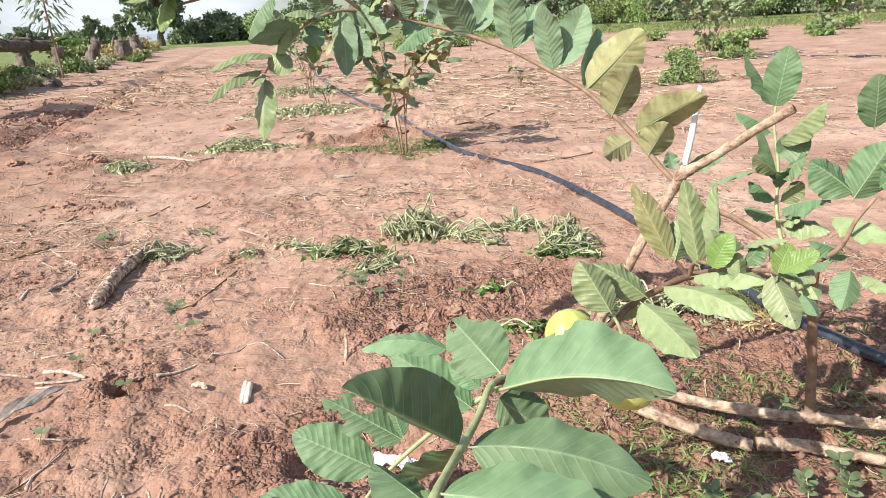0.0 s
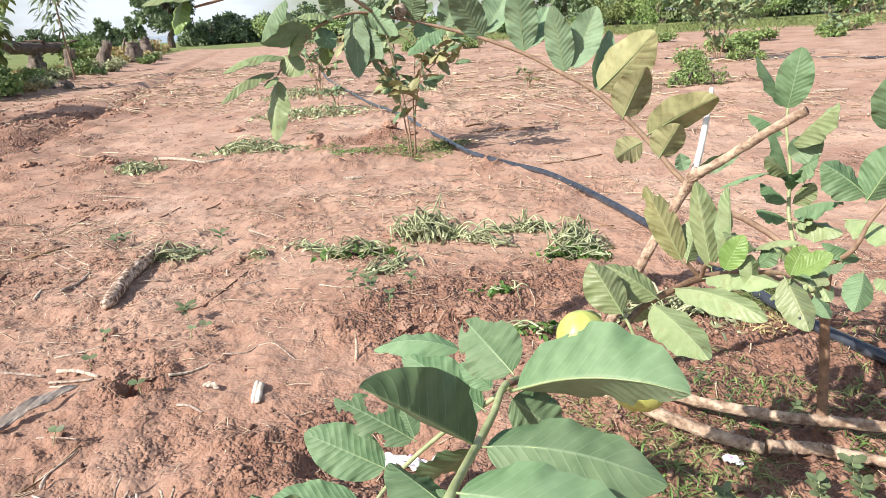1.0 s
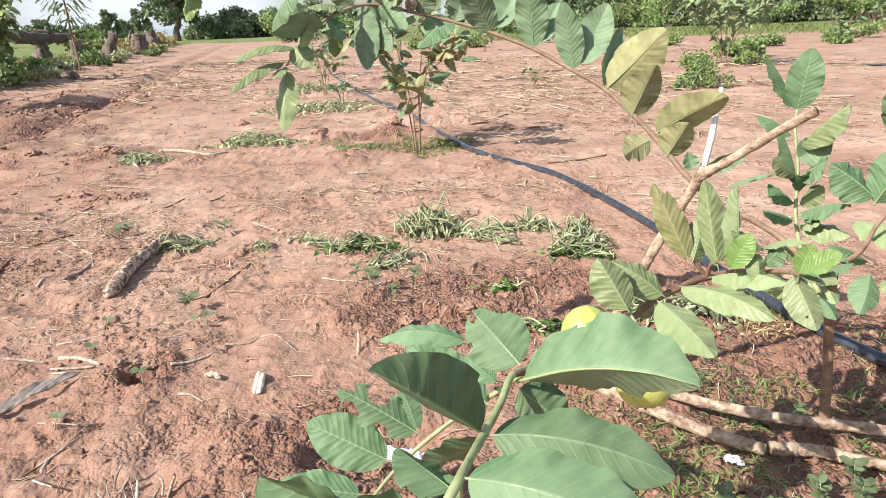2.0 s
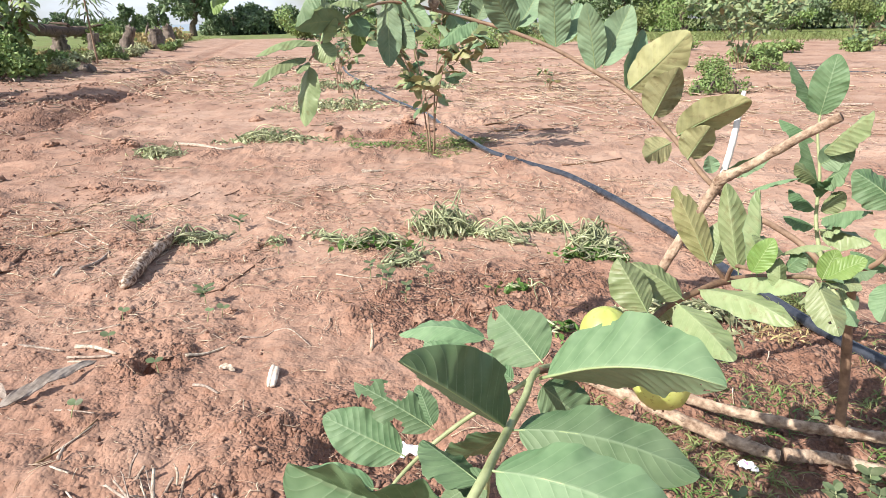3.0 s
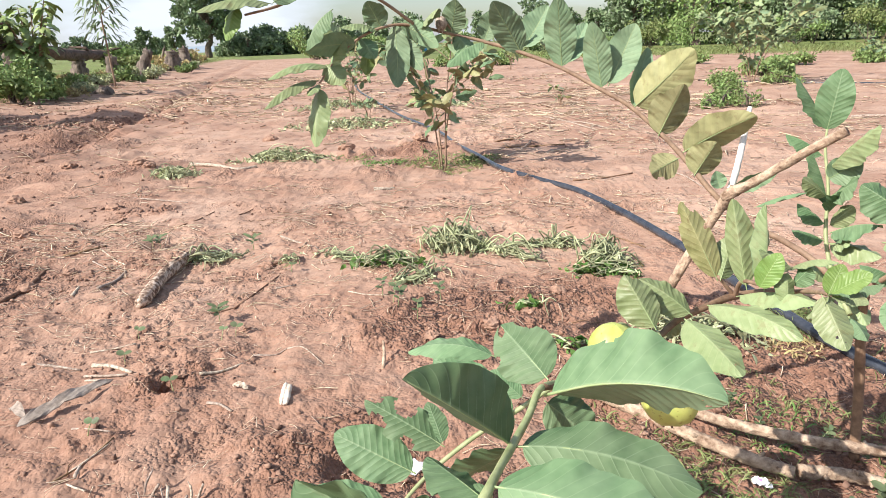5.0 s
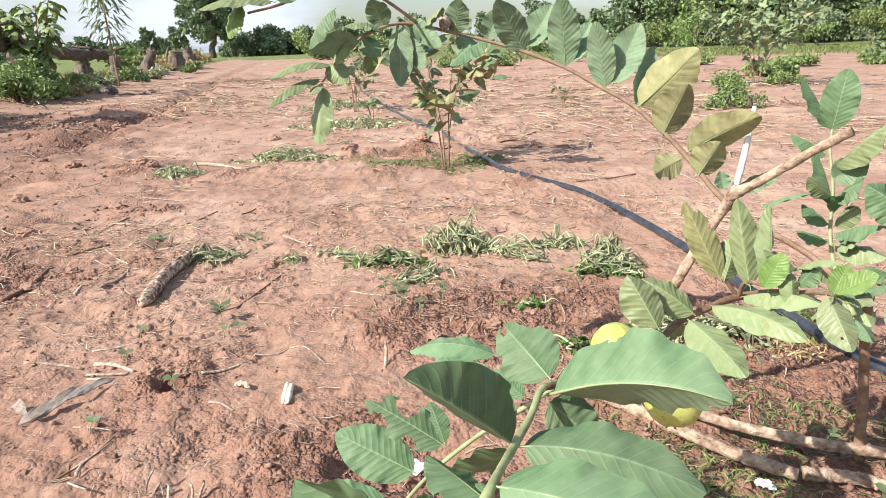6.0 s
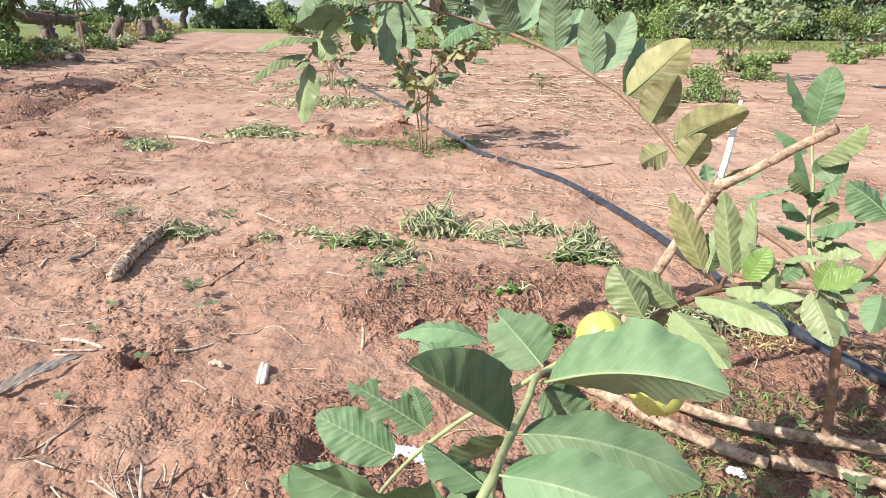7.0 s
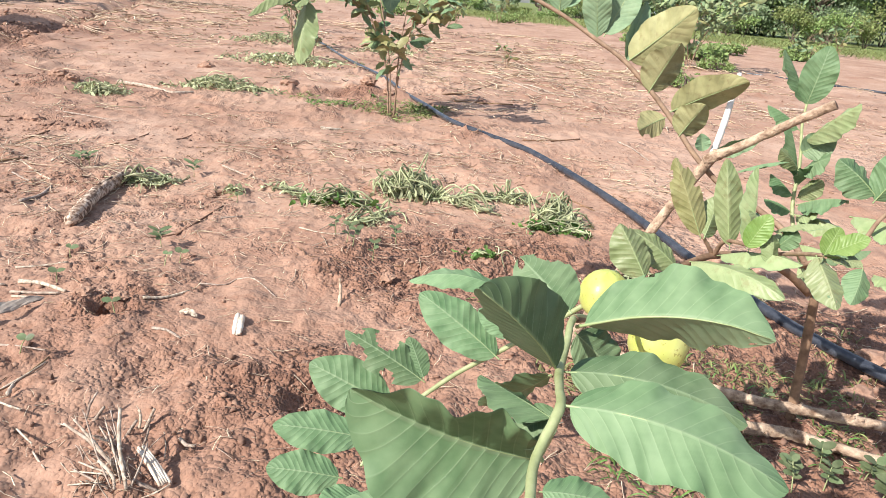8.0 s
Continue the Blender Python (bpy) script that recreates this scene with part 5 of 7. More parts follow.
make_tuft((0.80, 1.42), 0.07, 120, 0.05, 361, DRY_GRASS, "dry straw-coloured grass beside the pipe")
for k, (x, y) in enumerate([(-0.575, 1.504), (-0.550, 1.536), (-0.816, 1.565), (-0.77, 1.402), (-0.68, 1.078), (-0.582, 1.236), (-0.523, 2.023)]):
    make_seedling((x, y), 0.028, 2, 0.017, 370 + k, "tiny round-leaved seedling in bare soil")
for k, (x, y) in enumerate([(-0.164, 1.718), (-0.145, 1.66), (-0.09, 1.60), (-0.20, 1.78), (-0.03, 1.72)]):
    make_seedling((x, y), 0.05, 5, 0.022, 380 + k, "small trailing seedling with grey-green leaves", wide=0.6)
for k, (x, y) in enumerate([(-1.122, 2.343), (-0.727, 2.293), (-0.628, 1.645), (-0.762, 4.541), (-1.1, 2.36)]):
    make_seedling((x, y), 0.045, 8, 0.035, 390 + k, "small bushy green weed growing in soil", name="small_weed", wide=0.35)
for k, (x, y, s) in enumerate([(0.60, 0.86, 0.035), (0.67, 0.875, 0.036), (0.72, 0.84, 0.038), (0.64, 0.82, 0.034), (0.70, 0.78, 0.036), (0.58, 0.81, 0.03), (0.66, 1.06, 0.022), (0.56, 1.08, 0.018), (0.54, 1.16, 0.02), (0.50, 0.80, 0.035), (0.78, 0.86, 0.03), (0.43, 0.80, 0.03)]):
    make_seedling((x, y), 0.042, 11, s * 0.58, 400 + k, "broad-leaved green weed at the plant's foot", (WEED_LEAF, WEED_LEAF), name="broadleaf_weed", wide=0.62)

# ---- litter ----


def make_wrapper():
    """A crumpled printed wrapper that lies in the pit."""
    rng = np.random.default_rng(9)
    b = Build()
    n, m = 22, 7
    verts, uv = [], []
    for i in range(n):
        for j in range(m):
            u, v = i / (n - 1), j / (m - 1)
            x, y = -0.105 + 0.118 * u + 0.006 * math.sin(9 * v), 1.000 + 0.030 * v + 0.010 * math.sin(4 * u)
            verts.append((x, y, ground_z(x, y) + 0.007 + 0.004 * math.sin(14 * u + 5 * v) + 0.0025 * rng.normal()))
            uv.append((u, v))
    faces = [(i * m + j, (i + 1) * m + j, (i + 1) * m + j + 1, i * m + j + 1) for i in range(n - 1) for j in range(m - 1)]
    b.add(verts, faces, uv)
    ob = tagged(part("wrapper", b, WRAPPER, None, smooth=False), "crumpled white and purple plastic wrapper in a pit", "wrapper")
    ob.modifiers.new("thickness", "SOLIDIFY").thickness = 0.0006


make_wrapper()


def make_scrap(name, points, width, mat, label, category, seed, arch=0.1):
    rng = np.random.default_rng(seed)
    (ax, ay), (bx, by) = points
    b = Build()
    blade(b, (ax, ay, ground_z(ax, ay) + 0.006), (bx, by, ground_z(bx, by) + 0.008), (0.1, -0.2, 1), width, arch, (0.35, -0.3), wave=0.12, nl=16, nw=6, rng=rng, shape=0.5, thick=0.002)
    return tagged(part(name, b, (mat, mat), None, smooth=False), label, category)


make_scrap("leaf_sheath", ((-0.835, 1.110), (-0.748, 1.305)), 0.026, CLOTH, "dry grey leaf sheath lying on red soil", "dry leaf", 5, 0.06)
make_scrap("leaf_sheath", ((-0.905, 1.20), (-0.84, 1.14)), 0.022, CLOTH, "curled dry brown leaf sheath on red soil", "dry leaf", 6, 0.22)
make_scrap("paper_scrap", ((0.488, 0.938), (0.520, 0.929)), 0.014, WRAPPER, "small white scrap of paper on soil", "litter", 7, 0.2)
make_scrap("dry_leaf", ((-0.47, 1.27), (-0.43, 1.25)), 0.012, STALK, "curled dry brown leaf on red soil", "dry leaf", 8, 0.2)

# ---- straw and clods ----


def scatter_straw():
    rng = np.random.default_rng(31)
    x = np.concatenate([rng.uniform(-1.7, 1.3, 4200), rng.uniform(-4.5, 5.5, 4200), rng.uniform(0.2, 3.6, 2400), rng.uniform(-2.0, -0.9, 900), rng.uniform(-8.0, -2.0, 2600)])
    y = np.concatenate([rng.uniform(0.7, 2.9, 4200), 2.4 + 11 * rng.random(4200) ** 1.3, rng.uniform(3.2, 8.5, 2400), rng.uniform(1.5, 3.4, 900), rng.uniform(6.0, 17.0, 2600)])
    keep = layered(x, y, 1.7, 61, 3) > 0.40 + 0.16 * rng.random(len(x))
    x, y = x[keep], y[keep]
    n = len(x)
    far = np.clip(y / 2.2, 0.6, 4.5)
    a = rng.normal(size=n) * 0.7 + np.where(rng.random(n) < 0.3, 1.5, 0.1)
    length = (0.007 + 0.040 * rng.random(n) ** 2.4) * far
    r = (0.0006 + 0.0016 * rng.random(n) ** 2.2) * far ** 1.1
    d = np.stack([np.cos(a), np.sin(a)], 1) * length[:, None]
    bend = rng.normal(size=(n, 2)) * 0.12 * length[:, None]
    spots = [np.stack([x, y], 1) - d, np.stack([x, y], 1) + bend, np.stack([x, y], 1) + d]
    rings = []
    side = np.stack([-np.sin(a), np.cos(a)], 1)
    for k, p in enumerate(spots):
        z = ground_height(p[:, 0], p[:, 1]) + r + (0.003 + 0.004 * rng.random(n)) * np.clip(y / 2.2, 1, 4)
        for j in range(3):
            q = 2 * math.pi * j / 3 + 0.5
            rings.append(np.stack([p[:, 0] + side[:, 0] * r * math.cos(q), p[:, 1] + side[:, 1] * r * math.cos(q), z + r * math.sin(q)], 1))
    verts = np.stack(rings, 1).reshape(-1, 3)
    at = 9 * np.arange(n)[:, None]
    faces = [at + (3 * k + j, 3 * k + (j + 1) % 3, 3 * k + 3 + (j + 1) % 3, 3 * k + 3 + j) for k in range(2) for j in range(3)]
    b = Build()
    b.add(verts.tolist(), np.concatenate(faces).tolist())
    tagged(part("straw_litter", b, STRAW, None), "bits of pale dry straw strewn over soil", "straw", kind="stuff")


def scatter_twigs():
    """Short dark bits of root and twig, in loose drifts."""
    rng = np.random.default_rng(33)
    b = Build()
    x = np.concatenate([rng.uniform(-1.6, 1.2, 1700), rng.uniform(-4.5, 4.5, 800)])
    y = np.concatenate([rng.uniform(0.75, 2.8, 1700), 2.4 + 8 * rng.random(800) ** 1.3])
    keep = layered(x, y, 2.6, 64, 3) > 0.46 + 0.16 * rng.random(len(x))
    x, y = x[keep], y[keep]
    far = np.clip(y / 2.2, 0.6, 4.0)
    a = rng.random(len(x)) * 6.28
    length = (0.005 + 0.024 * rng.random(len(x)) ** 2) * far
    r = (0.0005 + 0.0010 * rng.random(len(x)) ** 2) * far
    bend = rng.normal(size=len(x)) * 0.25
    ends = [(x - np.cos(a) * length, y - np.sin(a) * length), (x + bend * np.sin(a) * length, y - bend * np.cos(a) * length), (x + np.cos(a) * length, y + np.sin(a) * length)]
    tops = [ground_height(px, py) + r + 0.002 * far for px, py in ends]
    for k in range(len(x)):
        tube(b, [(px[k], py[k], z[k], r[k]) for (px, py), z in zip(ends, tops)], 3, 1)
    tagged(part("twig_litter", b, DARK_STICK, None), "short dark bits of root and twig on soil", "twigs", kind="stuff")


def scatter_clods():
    rng = np.random.default_rng(32)
    gold = (1 + 5 ** 0.5) / 2
    ico = np.array([(-1, gold, 0), (1, gold, 0), (-1, -gold, 0), (1, -gold, 0), (0, -1, gold), (0, 1, gold), (0, -1, -gold), (0, 1, -gold), (gold, 0, -1), (gold, 0, 1), (-gold, 0, -1), (-gold, 0, 1)]) / 1.9
    tris = np.array([(0, 11, 5), (0, 5, 1), (0, 1, 7), (0, 7, 10), (0, 10, 11), (1, 5, 9), (5, 11, 4), (11, 10, 2), (10, 7, 6), (7, 1, 8), (3, 9, 4), (3, 4, 2), (3, 2, 6), (3, 6, 8), (3, 8, 9), (4, 9, 5), (2, 4, 11), (6, 2, 10), (8, 6, 7), (9, 8, 1)])
    x = np.concatenate([rng.uniform(-1.7, 1.3, 52000), rng.uniform(-5, 5, 22000), rng.uniform(-6.5, -1.2, 15000), rng.uniform(-8.5, 1.0, 9000)])
    y = np.concatenate([rng.uniform(0.65, 3.0, 52000), 2.6 + 9 * rng.random(22000) ** 1.3, 2.4 + 11 * rng.random(15000) ** 1.2, rng.uniform(8, 20, 9000)])
    want = 0.025 + 1.1 * dug_shade_mask(x, y) ** 1.3 + 0.6 * np.clip(layered(x, y, 5, 71, 3) - 0.52, 0, 1) * 4
    keep = rng.random(len(x)) < np.where(np.arange(len(x)) >= 89000, 0.05, 0.0) + want * np.where(y < 2.8, 0.27, 0.5)
    x, y = x[keep], y[keep]
    n = len(x)
    size = (0.0011 + np.where(dug_shade_mask(x, y) > 0.5, 0.0064, 0.0050) * rng.random(n) ** np.where(dug_shade_mask(x, y) > 0.5, 3.2, 5.0)) * np.clip(y / 2.4, 0.9, 3.6) * (0.75 + 0.35 * dug_shade_mask(x, y))
    size = size * np.where((x < -0.9 - 0.12 * y) & (y > 1.9), 1.1, 1.0)
    z = ground_height(x, y) + size * 0.25
    shape = ico[None] * (1 + 0.40 * rng.normal(size=(n, 12, 1))) * size[:, None, None] * np.array([1, 1, 0.75])
    verts = (shape + np.stack([x, y, z], 1)[:, None]).reshape(-1, 3)
    faces = (12 * np.arange(n)[:, None, None] + tris[None]).reshape(-1, 3)
    b = Build()
    b.add(verts.tolist(), faces.tolist())
    tagged(part("soil_clods", b, CLOD, None), "crumbs and clods of dry red soil", "soil", kind="stuff")


def make_clod(at, size, seed):
    rng = np.random.default_rng(seed)
    bm = bmesh.new()
    bmesh.ops.create_icosphere(bm, subdivisions=3, radius=1.0)
    x, y = at
    foot = ground_z(x, y)
    b = Build()
    verts = []
    for v in bm.verts:
        c = v.co.copy()
        k = 1 + 0.35 * noise.noise(c * 1.6 + Vector((seed, 0, 0))) + 0.30 * noise.noise(c * 3.6 + Vector((0, seed, 0))) + 0.22 * noise.noise(c * 8.5 + Vector((0, 0, seed)))
        verts.append((x + c.x * k * size * 1.1, y + c.y * k * size, foot + size * 0.25 + c.z * k * size * 0.65))
    b.add(verts, [tuple(v.index for v in f.verts) for f in bm.faces])
    bm.free()
    return tagged(part("clod", b, CLOD, None, origin=(x, y, ground_z(x, y)), smooth=False), "large broken clod of dark red soil", "clod", "large clods")


for k, (x, y, s) in enumerate([(-0.21, 4.42, 0.045), (-0.08, 4.36, 0.035), (-0.32, 4.47, 0.035), (0.0, 4.5, 0.04), (-0.74, 4.55, 0.05), (-1.95, 4.02, 0.045), (-1.86, 3.97, 0.035), (-2.02, 4.1, 0.03), (-0.54, 1.58, 0.014), (-0.10, 2.18, 0.022), (-0.12, 2.2, 0.018), (-0.875, 2.26, 0.022),
                                 (-0.67, 1.31, 0.016), (-0.60, 1.31, 0.014), (-0.64, 1.33, 0.012), (-0.69, 1.28, 0.011), (-1.46, 5.25, 0.05), (-0.62, 2.09, 0.02), (-0.48, 2.2, 0.012), (-1.75, 2.55, 0.03), (-1.6, 3.0, 0.035), (-2.2, 3.2, 0.035), (-2.5, 4.2, 0.04),
                                 (-1.35, 1.95, 0.025), (-1.3, 2.1, 0.02), (-3.2, 6.2, 0.05), (-2.9, 5.6, 0.045), (-3.6, 5.9, 0.055), (-2.7, 6.6, 0.04), (0.1, 1.55, 0.02), (0.02, 1.5, 0.018), (-0.05, 1.5, 0.016), (0.2, 1.6, 0.017), (0.3, 1.75, 0.02), (0.9, 1.1, 0.03), (1.0, 1.2, 0.035)]):
    make_clod((x, y), s, 500 + k)
scatter_clods()
scatter_straw()
scatter_twigs()

# ---- guava plant ----


def guava_stem(plant, name, mat, points, label=""):
    b = Build()
    tube(b, points, 9, 5, 0.05, np.random.default_rng(len(points)))
    return part(name, b, mat, plant, label, origin=points[0][:3])


LEAF_MATS = {"top": (LEAF_TOP, LEAF_UNDER), "under": (LEAF_TOP, LEAF_UNDER), "old": (OLD_TOP, OLD_UNDER), "young": (YOUNG, YOUNG), "pale": (LEAF_PALE, LEAF_UNDER)}
LEAF_LABELS = {"old": "yellowing spotted leaf", "young": "bright young leaf", "top": "", "under": "", "pale": ""}


def guava_leaf(plant, kind, base, tip, face, width, arch, fold, fine=1, bites=()):
    """A leaf with its stalk and raised midrib."""
    rng = np.random.default_rng(int(abs(base[0] * 7919 + tip[2] * 104729) * 10))
    b = Build()
    blade(b, base, tip, face, width, arch, fold, wave=0.045, twist=rng.normal() * 0.14, nl=44 * fine, nw=12 * fine, bites=bites, rng=rng, shape=0.9, wide_at=0.50, quilt=0.016 if fine > 1 else 0.008, veins=13.0 if kind in ("top", "under") else 11.0)
    leaf = part("leaf", b, LEAF_MATS[kind], plant, LEAF_LABELS[kind], origin=base)
    rib = Build()
    base, tip, face = np.array(base), np.array(tip), unit(face)
    mid = (base + tip) / 2 + face * arch * np.linalg.norm(tip - base) * 2
    thick = width * 0.014
    back = base - (mid - base) * 0.10
    rows = [(*back, thick * 1.15)] + [(*(base * (1 - s) ** 2 + 2 * mid * s * (1 - s) + tip * s * s - face * thick * 0.3), thick * (1.05 - 0.85 * s)) for s in (0.0, 0.25, 0.5, 0.75, 0.97)]
    tube(rib, rows, 5, 3)
    part("midrib", rib, VEIN, leaf)
    return leaf


def guava_fruit(plant, centre, radius, hung):
    """A ripe fruit with a dried crown at its lower end and a short stalk."""
    rng = np.random.default_rng(int(centre[0] * 1000))
    c = np.array(centre)
    b = Build()
    rows, around = 14, 20
    verts = [c + (0, 0, radius * 1.08)]
    for i in range(1, rows):
        a = math.pi * i / rows
        for j in range(around):
            p = 2 * math.pi * j / around
            r = radius * (1 + 0.035 * math.sin(5 * p + 1) * math.sin(a) + 0.015 * rng.normal())
            verts.append(c + np.array([math.sin(a) * math.cos(p) * r, math.sin(a) * math.sin(p) * r, math.cos(a) * r * (1.08 if a < 1.57 else 1.02)]))
    verts.append(c - (0, 0, radius * 0.98))
    faces = [(0, 1 + j, 1 + (j + 1) % around) for j in range(around)]
    faces += [(1 + i * around + j, 1 + (i + 1) * around + j, 1 + (i + 1) * around + (j + 1) % around, 1 + i * around + (j + 1) % around) for i in range(rows - 2) for j in range(around)]
    last = len(verts) - 1
    faces += [(last, 1 + (rows - 2) * around + (j + 1) % around, 1 + (rows - 2) * around + j) for j in range(around)]
    b.add(verts, faces)
    fruit = part("fruit", b, FRUIT, plant, "ripening yellow-green guava fruit", origin=centre)
    b = Build()
    top = c + (0, 0, radius)
    tube(b, [(*hung, 0.0025), (*((top + hung) / 2 + (0, 0, 0.006)), 0.0023), (*top, 0.003)], 6, 4)
    part("fruit_stalk", b, GREEN_STEM, fruit)
    b = Build()
    for k in range(5):
        a = k * 1.257
        tube(b, [(c[0] + 0.005 * math.cos(a), c[1] + 0.005 * math.sin(a), c[2] - radius * 0.96, 0.002), (c[0] + 0.009 * math.cos(a), c[1] + 0.009 * math.sin(a), c[2] - radius * 1.12, 0.0012)], 5, 2)
    part("fruit_crown", b, DARK_STICK, fruit)
    return fruit


plant = thing("guava_plant", (0.700, 1.010, ground_z(0.70, 1.01)), "young guava plant with broad leaves and yellow-green fruit", "guava plant")
# trunk and branches
guava_stem(plant, "trunk", STEM_BARK, [(0.698, 1.010, -0.03, 0.0090), (0.690, 1.012, 0.08, 0.0082), (0.680, 1.012, 0.17, 0.0080), (0.670, 1.010, 0.24, 0.0076), (0.662, 1.000, 0.30, 0.0068)], "slender brown guava trunk")
guava_stem(plant, "branch", STEM_BARK, [(0.626, 0.969, 0.255, 0.0070), (0.570, 0.958, 0.294, 0.0067), (0.502, 0.948, 0.322, 0.0059), (0.422, 0.919, 0.330, 0.0055), (0.375, 0.892, 0.328, 0.0050), (0.323, 0.863, 0.320, 0.0046), (0.263, 0.791, 0.320, 0.0040), (0.185, 0.677, 0.347, 0.0036), (0.127, 0.584, 0.387, 0.0034), (0.092, 0.523, 0.417, 0.0034)])
guava_stem(plant, "green_shoot", GREEN_STEM, [(0.127, 0.584, 0.387, 0.0030), (0.092, 0.523, 0.417, 0.0030), (0.076, 0.481, 0.416, 0.0030), (0.060, 0.439, 0.419, 0.0033), (0.048, 0.397, 0.431, 0.0029), (0.039, 0.364, 0.440, 0.0032), (0.021, 0.336, 0.427, 0.0030), (0.011, 0.303, 0.430, 0.0028), (0.001, 0.265, 0.440, 0.0024)])
guava_stem(plant, "side_shoot", GREEN_STEM, [(0.247, 0.811, 0.326, 0.0038), (0.183, 0.809, 0.279, 0.0037), (0.138, 0.803, 0.253, 0.0036), (0.093, 0.797, 0.224, 0.0034), (0.040, 0.792, 0.192, 0.0033), (-0.017, 0.772, 0.156, 0.0031), (-0.058, 0.741, 0.128, 0.0025), (-0.079, 0.693, 0.120, 0.0019)])
guava_stem(plant, "arching_branch", TWIG_BROWN, [(0.633, 0.990, 0.284, 0.0053), (0.597, 1.020, 0.335, 0.0050), (0.556, 1.054, 0.366, 0.0049), (0.503, 1.088, 0.393, 0.0048), (0.459, 1.119, 0.435, 0.0047), (0.406, 1.164, 0.505, 0.0044), (0.340, 1.204, 0.572, 0.0040), (0.285, 1.231, 0.607, 0.0039), (0.221, 1.256, 0.644, 0.0036), (0.149, 1.276, 0.674, 0.0036), (0.084, 1.291, 0.695, 0.0033), (0.023, 1.293, 0.711, 0.0030), (-0.037, 1.281, 0.726, 0.0027), (-0.077, 1.269, 0.730, 0.0025), (-0.119, 1.245, 0.719, 0.0024), (-0.158, 1.230, 0.696, 0.0021), (-0.187, 1.215, 0.666, 0.0019), (-0.208, 1.200, 0.637, 0.0016)])
guava_stem(plant, "twig", TWIG_BROWN, [(-0.037, 1.281, 0.726, 0.0031), (-0.107, 1.213, 0.776, 0.0027), (-0.166, 1.123, 0.787, 0.0024), (-0.229, 1.051, 0.757, 0.0022), (-0.270, 1.020, 0.745, 0.0016)])
guava_stem(plant, "upright_shoot", GREEN_STEM, [(0.632, 0.983, 0.267, 0.0048), (0.636, 1.048, 0.309, 0.0037), (0.644, 1.098, 0.362, 0.0033), (0.653, 1.125, 0.434, 0.0028), (0.648, 1.141, 0.498, 0.0024), (0.649, 1.146, 0.533, 0.0019)])
guava_stem(plant, "side_twig", TWIG_BROWN, [(0.620, 1.000, 0.289, 0.0044), (0.634, 0.916, 0.354, 0.0037), (0.646, 0.900, 0.405, 0.0030), (0.666, 0.895, 0.438, 0.0022)])
guava_stem(plant, "side_twig", TWIG_BROWN, [(0.502, 0.948, 0.322, 0.0037), (0.457, 0.792, 0.386, 0.0030), (0.423, 0.692, 0.423, 0.0022)])
guava_stem(plant, "side_twig", TWIG_BROWN, [(0.422, 0.919, 0.330, 0.0037), (0.417, 0.889, 0.364, 0.0030), (0.417, 0.825, 0.382, 0.0025)])
guava_stem(plant, "side_twig", TWIG_BROWN, [(0.422, 0.919, 0.330, 0.0037), (0.392, 0.911, 0.365, 0.0022)])
# the near green shoot
guava_leaf(plant, "top", (0.099, 0.513, 0.417), (0.210, 0.437, 0.450), (-0.13, -0.47, 0.87), 0.099, 0.15, (0.1, -1.82), fine=2, bites=((0.30, -1.0, 0.035), (0.93, 0.75, 0.03), (0.88, 0.35, 0.016)))
guava_leaf(plant, "top", (0.096, 0.518, 0.405), (0.137, 0.511, 0.369), (0.66, -0.75, -0.03), 0.047, 0.03, (-0.1, -0.3), fine=2)
guava_leaf(plant, "top", (0.057, 0.439, 0.421), (-0.011, 0.393, 0.500), (0.68, -0.71, 0.18), 0.071, 0.07, (-1.6, 0.05), fine=2)
guava_leaf(plant, "top", (0.067, 0.436, 0.420), (0.184, 0.404, 0.403), (-0.08, -0.20, 0.98), 0.063, 0.1, (-0.1, -0.45), fine=2)
guava_leaf(plant, "top", (0.045, 0.365, 0.441), (0.152, 0.313, 0.428), (-0.08, -0.31, 0.95), 0.065, 0.12, (-0.12, -0.4), fine=2)
guava_leaf(plant, "top", (0.036, 0.368, 0.430), (0.000, 0.415, 0.428), (0.62, -0.75, 0.15), 0.044, 0.08, (-0.3, -0.3), fine=2)
guava_leaf(plant, "top", (0.033, 0.377, 0.393), (-0.082, 0.382, 0.437), (-0.10, -0.93, -0.38), 0.110, 0.05, (1.0, 0.22), fine=2)
guava_leaf(plant, "top", (0.018, 0.307, 0.430), (0.055, 0.302, 0.426), (-0.20, -0.25, 0.95), 0.025, 0.08, (-0.2, -0.3), fine=2)
guava_leaf(plant, "top", (-0.008, 0.430, 0.290), (-0.091, 0.471, 0.268), (-0.20, -0.32, 0.93), 0.043, 0.08, (-0.2, -0.2), fine=2)
guava_leaf(plant, "top", (0.057, 0.452, 0.406), (0.011, 0.465, 0.370), (0.68, -0.73, 0.07), 0.042, 0.06, (-0.2, -0.2), fine=2)
guava_leaf(plant, "top", (0.040, 0.372, 0.431), (0.010, 0.378, 0.405), (0.27, -0.34, 0.90), 0.030, 0.06, (-0.3, -0.3), fine=2)
guava_leaf(plant, "top", (0.101, 0.564, 0.404), (0.064, 0.625, 0.429), (-0.23, -0.67, 0.71), 0.065, 0.05, (-0.2, -0.2), fine=2, bites=((0.98, -0.3, 0.16), (0.8, 0.9, 0.12), (0.62, -0.95, 0.10)))
guava_leaf(plant, "top", (0.057, 0.667, 0.375), (-0.036, 0.704, 0.363), (-0.08, -0.27, 0.96), 0.039, 0.14, (-0.3, -0.3), fine=2)
guava_stem(plant, "leaf_stalk", GREEN_STEM, [(0.040, 0.366, 0.436, 0.0022), (0.039, 0.374, 0.410, 0.0019), (0.033, 0.377, 0.387, 0.0016)])
